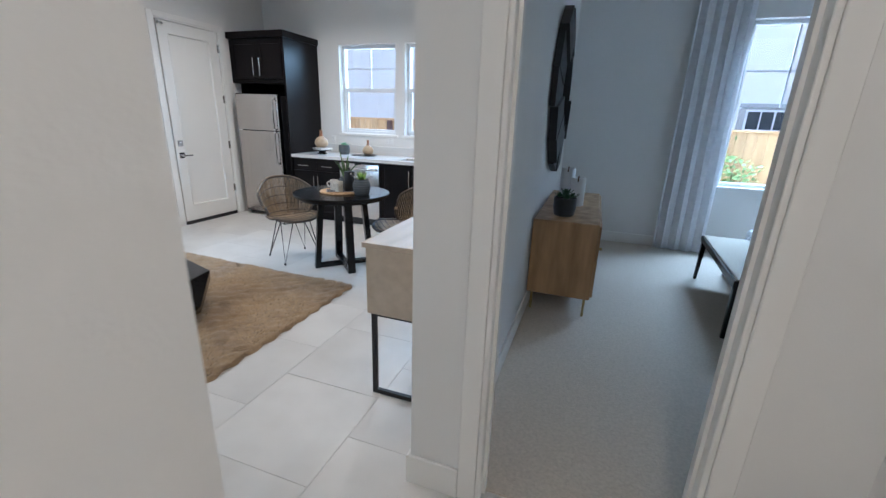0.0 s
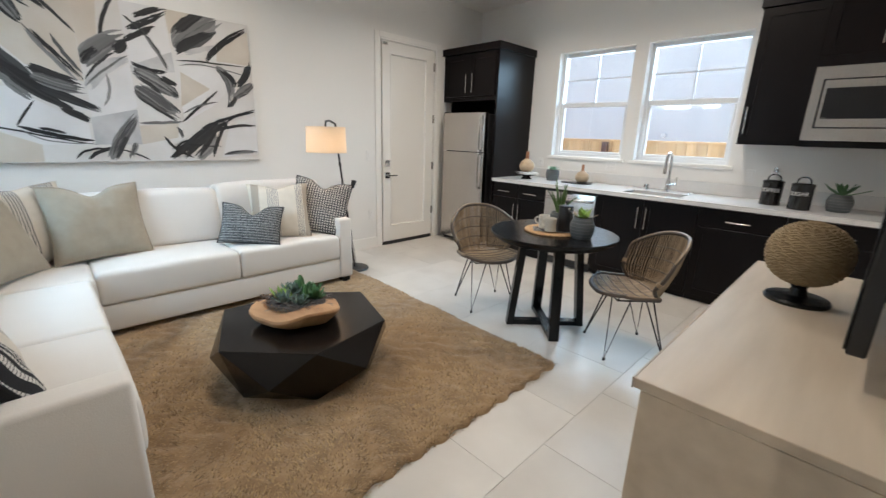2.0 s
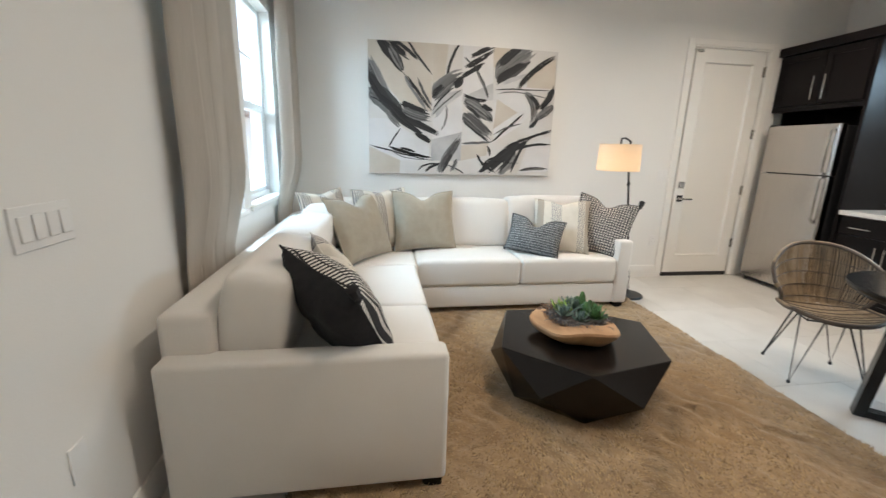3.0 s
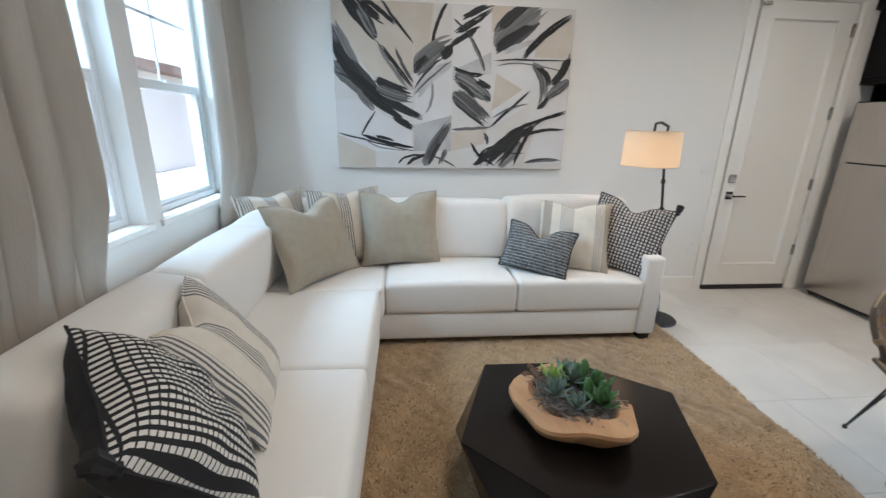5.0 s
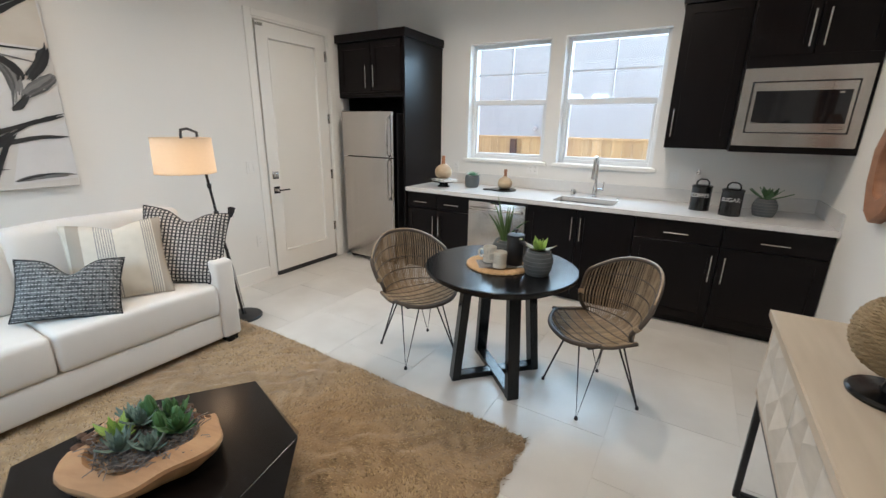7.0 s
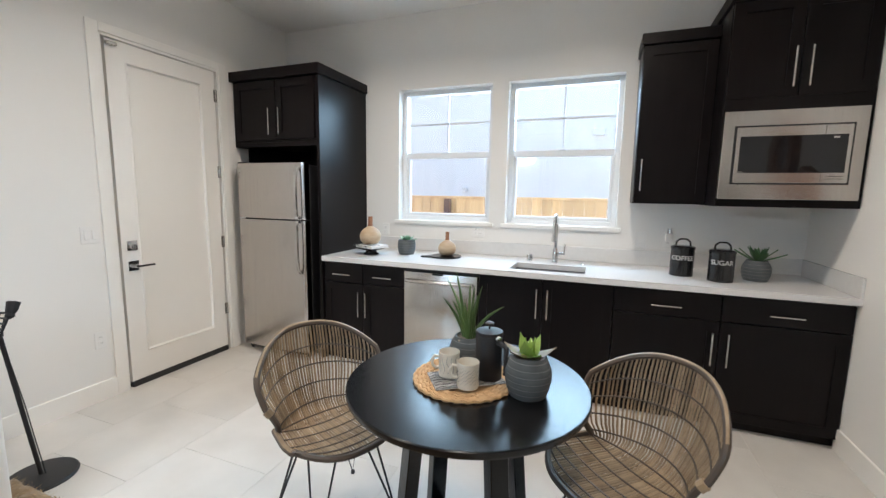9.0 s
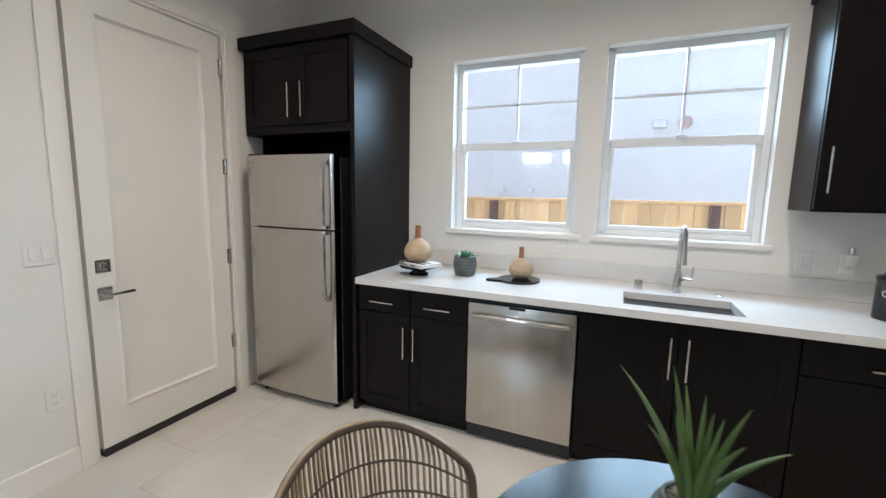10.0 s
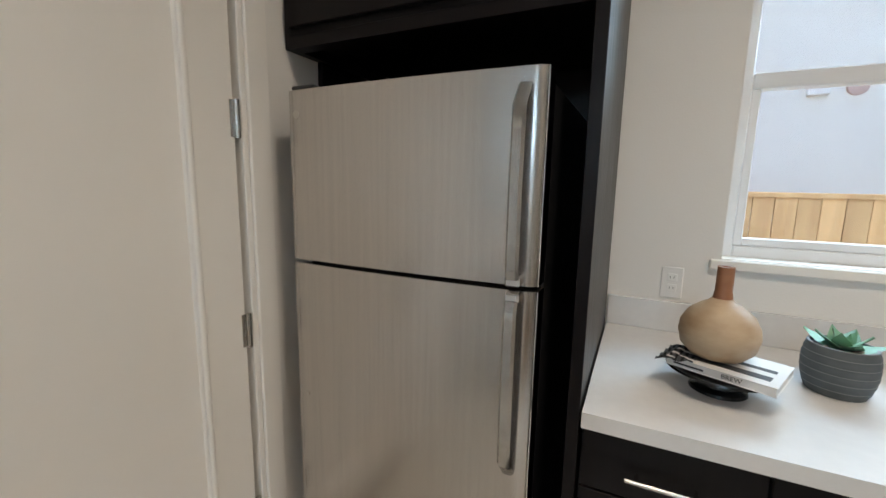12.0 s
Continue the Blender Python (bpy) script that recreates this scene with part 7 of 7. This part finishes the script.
part("plunger", lathe([(0.004, 0.19), (0.004, 0.206), (0.016, 0.208), (0.017, 0.214), (0.012, 0.218), (0.002, 0.219)], 20), PRESSB, lidp, smooth=True)
part("handle", tube([(0.049, 0, 0.150), (0.085, 0, 0.150), (0.094, 0, 0.142), (0.094, 0, 0.055), (0.092, 0, 0.045)], 0.0095, 8), PRESSB, fp, smooth=True)
part("collar", cyl((0.048, 0, 0.168), (0.062, 0.0, 0.17), 0.012, 0.006, 10), NICKEL, fp)


def aloe_pot():
    t = thing("potted_aloe", "tall spiky aloe in a ridged charcoal pot", "plant", (-2.075, 3.40, TT))
    part("pot", pot_bm(0.078, 0.125, 5, 0.0012), STONEPOT, t, smooth=True)
    pebbles(t, 0.055, 0.113, 70, 5)
    rnd = random.Random(8)
    for k in range(13):
        L = rnd.uniform(0.18, 0.29)
        a = k * 137.5
        lean = rnd.uniform(3, 24) if k > 1 else 34
        pts = []
        for j in range(9):
            s = j / 8
            ang = radians(lean * (0.6 + 0.6 * s))
            pts.append((0.012 + L * s * math.sin(ang), 0, L * s * math.cos(ang)))
        o = part("aloe_leaf", tube(pts, lambda s: 0.0105 * (1 - s) ** 0.7 + 0.0006, 7), ALOE, t, smooth=True)
        o.matrix_basis = pose(0, 0, 0.108, 0, 0, a)


aloe_pot()
ps = thing("potted_paddle_plant", "broad-leaved lime succulent in a ridged charcoal pot", "plant", (-1.80, 3.235, TT))
part("pot", pot_bm(0.083, 0.145, 6, 0.0012), STONEPOT, ps, smooth=True)
pebbles(ps, 0.06, 0.131, 70, 6)
for k, (a, rise, L, w, m) in enumerate(((20, 8, 0.10, 0.07, LEAFP), (95, 14, 0.09, 0.065, LEAFL), (165, 6, 0.10, 0.07, LEAFP), (235, 10, 0.095, 0.07, LEAFP), (305, 12, 0.095, 0.068, LEAFL),
                                        (55, 38, 0.085, 0.062, LEAFL), (140, 42, 0.085, 0.06, LEAFL), (260, 40, 0.085, 0.06, LEAFL), (0, 62, 0.07, 0.05, LEAFL), (180, 65, 0.065, 0.048, LEAFL), (300, 72, 0.06, 0.045, LEAFL))):
    o = part("paddle_leaf", petal(L, w, 0.003, 0.22, 8, 1.8), m, ps, smooth=True)
    o.matrix_basis = pose(0, 0, 0.138 + 0.003 * (k // 5), 0, -rise, a)

# ---- credenza wall ----
cz = thing("credenza", "pale oak credenza with faceted doors on black metal legs", "credenza", (-0.545, 2.26, 0))
part("top", box((-0.232, -0.742, 0.842), (0.225, 0.742, 0.868), 0.002), OAK, cz)
part("side_panel", box((-0.215, -0.742, 0.495), (0.225, -0.717, 0.8415), 0.002), OAK, cz)
part("side_panel", box((-0.215, 0.717, 0.495), (0.225, 0.742, 0.8415), 0.002), OAK, cz)
part("back_panel", box((0.205, -0.716, 0.495), (0.223, 0.716, 0.8415)), OAK, cz)
part("bottom_panel", box((-0.213, -0.716, 0.495), (0.204, 0.716, 0.515)), OAK, cz)
part("edge_strip", box((-0.236, -0.742, 0.840), (-0.2325, 0.742, 0.868)), OAK, cz)
for k in range(3):
    y0, y1 = -0.714 + k * 0.477, -0.714 + (k + 1) * 0.477 - 0.004
    bm = bmesh.new()
    ny, nz = 3, 2
    za, zb = 0.517, 0.838
    for i in range(ny):
        for j in range(nz):
            a, b = y0 + (y1 - y0) * i / ny, y0 + (y1 - y0) * (i + 1) / ny
            lo, hi = za + (zb - za) * j / nz, za + (zb - za) * (j + 1) / nz
            c = bm.verts.new((-0.232, a + (b - a) * (0.35 if (i + j) % 2 else 0.65), lo + (hi - lo) * (0.6 if i % 2 else 0.4)))
            q = [bm.verts.new((-0.2145, y, z)) for y, z in ((a, lo), (b, lo), (b, hi), (a, hi))]
            for m in range(4):
                bm.faces.new((q[m], c, q[(m + 1) % 4]))
    bmesh.ops.remove_doubles(bm, verts=bm.verts, dist=1e-4)
    ed = [e for e in bm.edges if e.is_boundary]
    ext = bmesh.ops.extrude_edge_only(bm, edges=ed)
    bmesh.ops.translate(bm, verts=[g for g in ext["geom"] if isinstance(g, bmesh.types.BMVert)], vec=(0.017, 0, 0))
    bmesh.ops.recalc_face_normals(bm, faces=bm.faces)
    part("door", bm, FACET, cz, "faceted whitewashed door front")
for y in (-0.70, 0.70):
    lg = part("leg_frame", box((-0.21, y - 0.012, 0.0), (-0.185, y + 0.012, 0.494), 0.002), BLACKM, cz, "black square-tube leg frame")
    part("leg_tube", box((0.185, y - 0.012, 0.0), (0.21, y + 0.012, 0.494), 0.002), BLACKM, lg)
    part("rail_tube", box((-0.1845, y - 0.012, 0.0), (0.1845, y + 0.012, 0.025), 0.002), BLACKM, lg)
    part("rail_tube", box((-0.1845, y - 0.012, 0.469), (0.1845, y + 0.012, 0.494), 0.002), BLACKM, lg)
for x in (-0.198, 0.198):
    part("long_rail", box((x - 0.0115, -0.6875, 0.470), (x + 0.0115, 0.6875, 0.4935), 0.002), BLACKM, cz)

tv = thing("television", "flat black television on a wall arm", "television", (-0.435, 2.46, 0.955), -1.5)
part("screen", box((-0.006, -0.615, 0.0), (0.0, 0.615, 0.70), 0.002), BLACKG, tv, "dark switched-off screen")
part("bezel", box((0.0002, -0.622, -0.008), (0.035, 0.622, 0.708), 0.004), BLACKP, tv)
part("rear_housing", box((0.0355, -0.36, 0.06), (0.065, 0.36, 0.42), 0.01), BLACKP, tv)
part("mount_arm", box((0.0655, -0.03, 0.22), (0.2, 0.03, 0.30), 0.004), BLACKM, tv)
part("mount_plate", box((0.2005, -0.14, 0.16), (0.2045, 0.12, 0.36), 0.002), BLACKM, tv)


def wicker_orb():
    w = thing("wicker_orb", "woven seagrass orb sculpture on a black stand", "ornament", (-0.585, 2.46, 0.8684))
    part("foot", lathe([(0.094, 0), (0.096, 0.008), (0.090, 0.016), (0.03, 0.022), (0.022, 0.05), (0.030, 0.062), (0.012, 0.070)], 36), BLACKW, w, smooth=True)
    R, H, cz_ = 0.114, 0.108, 0.172
    n = 34
    for i in range(n):
        s = -0.985 + 1.97 * i / (n - 1)
        r = math.sqrt(max(0.0, 1 - abs(s) ** 2.2))
        pts = []
        for k in range(64):
            a = 2 * math.pi * k / 64
            q = 1 + 0.028 * math.sin(a * 16 + i * math.pi)
            pts.append((R * r * q * math.cos(a), R * r * q * math.sin(a), cz_ + H * s + 0.003 * math.sin(a * 16 + i)))
        part("woven_coil", tube(pts, 0.0052, 5, closed=True), SEAGRASS, w, smooth=True)
    for k in range(16):
        a = 2 * math.pi * k / 16
        pts = [(R * 0.985 * math.sqrt(max(0, 1 - abs(s) ** 2.2)) * math.cos(a), R * 0.985 * math.sqrt(max(0, 1 - abs(s) ** 2.2)) * math.sin(a), cz_ + H * s) for s in (x / 10 for x in range(-10, 11))]
        part("rib", tube(pts, 0.004, 5), SEAGRASS, w, smooth=True)


wicker_orb()


def wood_mirror(y, z, hw, hh, label, seed):
    """A wall mirror in a chunky many-sided timber frame on the partition wall."""
    m = thing("wood_mirror", label, "mirror", (XE - 0.001, y, z))
    n = 10
    rnd = random.Random(seed)
    ang = [2 * math.pi * (k + 0.5) / n + rnd.uniform(-0.1, 0.1) for k in range(n)]
    bm = bmesh.new()
    rings = [[], [], [], []]
    for a in ang:
        c, s = math.cos(a), math.sin(a)
        k = rnd.uniform(0.96, 1.04)
        for ring, q, x in ((0, 1.0, 0.0), (1, 0.985, -0.055), (2, 0.60, -0.05), (3, 0.58, 0.0)):
            rings[ring].append(bm.verts.new((x, c * hw * q * k, s * hh * q * k)))
    for r0, r1 in ((0, 1), (1, 2), (2, 3)):
        for k in range(n):
            bm.faces.new((rings[r0][k], rings[r0][(k + 1) % n], rings[r1][(k + 1) % n], rings[r1][k]))
    bmesh.ops.recalc_face_normals(bm, faces=bm.faces)
    bmesh.ops.bevel(bm, geom=list(bm.edges), offset=0.004, segments=2, affect="EDGES")
    part("frame", bm, WOODN, m, "thick reddish-brown timber frame", smooth=True)
    bm = bmesh.new()
    bm.faces.new([bm.verts.new((-0.018, math.cos(a) * hw * 0.60, math.sin(a) * hh * 0.60)) for a in ang][::-1])
    part("mirror_glass", bm, MIRROR, m)


wood_mirror(4.10, 1.385, 0.235, 0.30, "chunky ten-sided wooden mirror above the credenza end", 1)
wood_mirror(3.66, 1.80, 0.25, 0.31, "larger chunky wooden mirror beside the television", 2)


# ---- outdoors ----
tagged(part("ground", box((-400, -400, -0.5), (400, 400, -0.152)), EARTH), "bare earth side yard", "ground", kind="structure")
# Made-up pale paving, added to bounce sunlight onto the south house's wall.
tagged(part("pavement", box((-45.0, -6.59, -0.16), (-0.25, -0.66, -0.12)), mat("bounce_paving", (0.50, 0.49, 0.46), 0.85, color2=(0.43, 0.42, 0.395), scale=2.0, detail=7, bump=0.3, bump_scale=40)), "pale paving added to bounce sunlight onto the south house", "pavement", kind="structure")


def board_fence(name, label, y, x0, x1, top, face):
    """A cedar board fence along x; its boards stand on the ground, with dark posts and a cap rail."""
    f = thing(name, label, "fence", ((x0 + x1) / 2, y, -0.152))
    ox = (x0 + x1) / 2
    H = top + 0.152
    me = None
    rnd = random.Random(12)
    x = x0
    while x < x1:
        if me is None:
            o = part("board", box((0.002, -0.01, 0), (0.138, 0.01, H - 0.04), 0.002), FENCE, f)
            me = o.data
        else:
            o = shared("board", me, f, Matrix.Identity(4))
        o.matrix_basis = pose(x - ox, rnd.uniform(-0.003, 0.003) + (0.006 if rnd.random() < 0.5 else 0), 0)
        x += 0.14
    part("cap_rail", box((x0 - ox, -0.03, H - 0.04), (x1 - ox, 0.045, H), 0.003), FENCE, f)
    x = -3.736 - 2.4 * int((-3.736 - x0) / 2.4)
    while x < x1:
        part("post", box((x - ox - 0.045, face * 0.02, 0), (x - ox + 0.045, face * 0.11, H - 0.041), 0.003), FENCED, f)
        x += 2.4
    for z in (0.3, H - 0.14):
        part("rail", box((x0 - ox, -face * 0.055, z), (x1 - ox, -face * 0.014, z + 0.09)), FENCE, f)


board_fence("cedar_fence", "new cedar board fence with dark posts", 7.68, -13.0, 13.0, 1.43, -1)


def neighbour(name, label, x0, x1, y0, y1, h, windows, face):
    b = thing(name, label, "house", ((x0 + x1) / 2, (y0 + y1) / 2, -0.152))
    ox, oy = (x0 + x1) / 2, (y0 + y1) / 2
    part("wall", box((x0 - ox, y0 - oy, 0), (x1 - ox, y1 - oy, h)), STUCCO, b)
    part("roof", prism([(x0 - ox - 0.5, y0 - oy - 0.5), (x1 - ox + 0.5, y0 - oy - 0.5), (x1 - ox + 0.5, y1 - oy + 0.5), (x0 - ox - 0.5, y1 - oy + 0.5)], h, h + 0.25), ROOF, b)
    yf = (y0 if face < 0 else y1) - oy
    for wx0, wx1, wz0, wz1 in windows:
        a, c = wx0 - ox, wx1 - ox
        w = part("window", box((a, min(yf, yf + face * 0.03), wz0 + 0.152), (c, max(yf, yf + face * 0.03), wz1 + 0.152), 0.004), VINYL, b, "white framed window with grey trim")
        t = 0.12
        for lo, hi in (((a - t, wz0 - t), (c + t, wz0)), ((a - t, wz1), (c + t, wz1 + t)), ((a - t, wz0), (a, wz1)), ((c, wz0), (c + t, wz1))):
            part("trim_board", box((lo[0], min(yf, yf + face * 0.045), lo[1] + 0.152), (hi[0], max(yf, yf + face * 0.045), hi[1] + 0.152), 0.004), TRIMG, w)
        m = (a + c) / 2
        for p, q in ((a + 0.05, m - 0.02), (m + 0.02, c - 0.05)):
            part("pane", box((p, min(yf + face * 0.031, yf + face * 0.036), wz0 + 0.202), (q, max(yf + face * 0.031, yf + face * 0.036), wz1 + 0.102)), ALMOND, w)
            part("grille", box(((p + q) / 2 - 0.012, min(yf + face * 0.037, yf + face * 0.042), wz0 + 0.202), ((p + q) / 2 + 0.012, max(yf + face * 0.037, yf + face * 0.042), wz1 + 0.102)), VINYL, w)
            part("grille", box((p, min(yf + face * 0.043, yf + face * 0.048), (wz0 + wz1) / 2 + 0.14), (q, max(yf + face * 0.043, yf + face * 0.048), (wz0 + wz1) / 2 + 0.164)), VINYL, w)
    return b, ox, oy


nb1, nox, noy = neighbour("neighbour_house", "two-storey pale stucco house behind the fence", -14.0, 4.75, 11.05, 19.0, 6.2,
                          [(-4.75, -3.52, 4.2, 5.4), (-2.80, -1.60, 4.2, 5.4), (0.2, 1.4, 4.2, 5.4), (3.2, 4.3, 1.0, 1.86)], -1)
part("vent_hood", box((-1.83 - nox, 11.05 - noy - 0.12, 2.70 + 0.152), (-1.60 - nox, 11.05 - noy - 0.001, 2.84 + 0.152), 0.01), WHITEP, nb1)
o = part("round_vent", lathe([(0.11, 0), (0.11, 0.05), (0.07, 0.06), (0.01, 0.06)], 24), mat("terracotta_vent", (0.55, 0.40, 0.35), 0.7), nb1, smooth=True)
o.matrix_basis = pose(-1.31 - nox, 11.05 - noy, 2.79 + 0.152, 90)
for vx in (-4.55, -3.95):
    part("hose_bib", cyl((vx - nox, 11.05 - noy - 0.10, 1.72), (vx - nox, 11.05 - noy, 1.72), 0.05, n=14), CHROME, nb1, smooth=True)
neighbour("neighbour_house", "low tile-roofed house beyond the garden", 6.2, 16.0, 12.5, 19.0, 2.3, [(7.5, 8.7, 0.9, 1.9)], -1)
neighbour("neighbour_house", "pale stucco house across the narrow side yard", -45.0, 6.0, -13.0, -6.6, 2.9, [], 1)


def leafy(name, label, at, height, spread, leaves, leaf_size, seed, trunk_r, material=FOLI, limbs=9):
    t = thing(name, label, "tree" if height > 2 else "shrub", at)
    rnd = random.Random(seed)
    bm = bmesh.new()
    tube([(0, 0, 0), (0.03 * height * rnd.uniform(-1, 1), 0.02, height * 0.35), (0.04 * height * rnd.uniform(-1, 1), 0, height * 0.8)], lambda s: trunk_r * (1 - 0.75 * s), 8, bm)
    tips = []
    for k in range(limbs):
        a, z = k * 2.4, height * rnd.uniform(0.25, 0.75)
        q = Vector((math.cos(a) * spread * rnd.uniform(0.4, 1), math.sin(a) * spread * rnd.uniform(0.4, 1), z + height * rnd.uniform(0.1, 0.3)))
        tube([(0, 0, z * 0.85), q * 0.5 + Vector((0, 0, z * 0.35)), q], lambda s: trunk_r * 0.4 * (1 - 0.8 * s), 5, bm)
        tips.append(q)
    part("trunk", bm, TRUNK, t, smooth=True)
    v, f = [], []
    for _ in range(leaves):
        c = rnd.choice(tips) * rnd.uniform(0.55, 1.05)
        p = c + Vector((rnd.gauss(0, 1), rnd.gauss(0, 1), rnd.gauss(0, 0.8))) * spread * 0.24
        d = Vector((rnd.gauss(0, 1), rnd.gauss(0, 1), rnd.gauss(0, 0.6))).normalized()
        s = d.orthogonal().normalized() * leaf_size * 0.4
        k = len(v)
        v += [p, p + d * leaf_size * 0.5 + s, p + d * leaf_size, p + d * leaf_size * 0.5 - s]
        f.append((k, k + 1, k + 2, k + 3))
    mesh_from("crown", [tuple(p) for p in v], f, material, t)


SHRUBL = mat("shrub_leaf", (0.16, 0.26, 0.07), 0.55, color2=(0.09, 0.17, 0.045), scale=8)
leafy("garden_shrub", "young green shrub against the fence", (2.22, 7.15, -0.152), 1.5, 0.30, 260, 0.075, 4, 0.014, SHRUBL, 10)
leafy("garden_shrub", "small green shrub by the fence", (3.35, 7.2, -0.152), 1.45, 0.26, 200, 0.075, 6, 0.013, SHRUBL, 9)
leafy("garden_tree", "dense dark green tree behind the fence", (7.6, 13.5, -0.152), 7.0, 2.6, 9000, 0.26, 9, 0.2, FOLI, 26)
leafy("garden_tree", "dark green tree beyond the fence", (10.5, 15.0, -0.152), 8.0, 2.8, 7000, 0.28, 10, 0.2, FOLI, 24)


# ---- floor tiles, last ----
def tiles():
    t, g = 0.605, 0.0018
    me = None
    i0 = 0
    for i in range(-6, 5):
        x = -1.305 + t * i
        for j in range(-8, 7):
            y = 2.117 + t * j + (0.3025 if i % 2 else 0)
            if x + t < XW or y + t < HY0 or y > YN or x > HX1 or (x > XE and y > DY1) or (x + t < HX0 - 0.2 and y + t < YS):
                continue
            if me is None:
                ob = part("tile", box((g / 2, g / 2, -0.006), (t - g / 2, t - g / 2, 0.0), 0.0012), TILE, floor)
                ob.location = (x, y, 0)
                me = ob.data
            else:
                shared("tile", me, floor, pose(x, y, 0))


tiles()
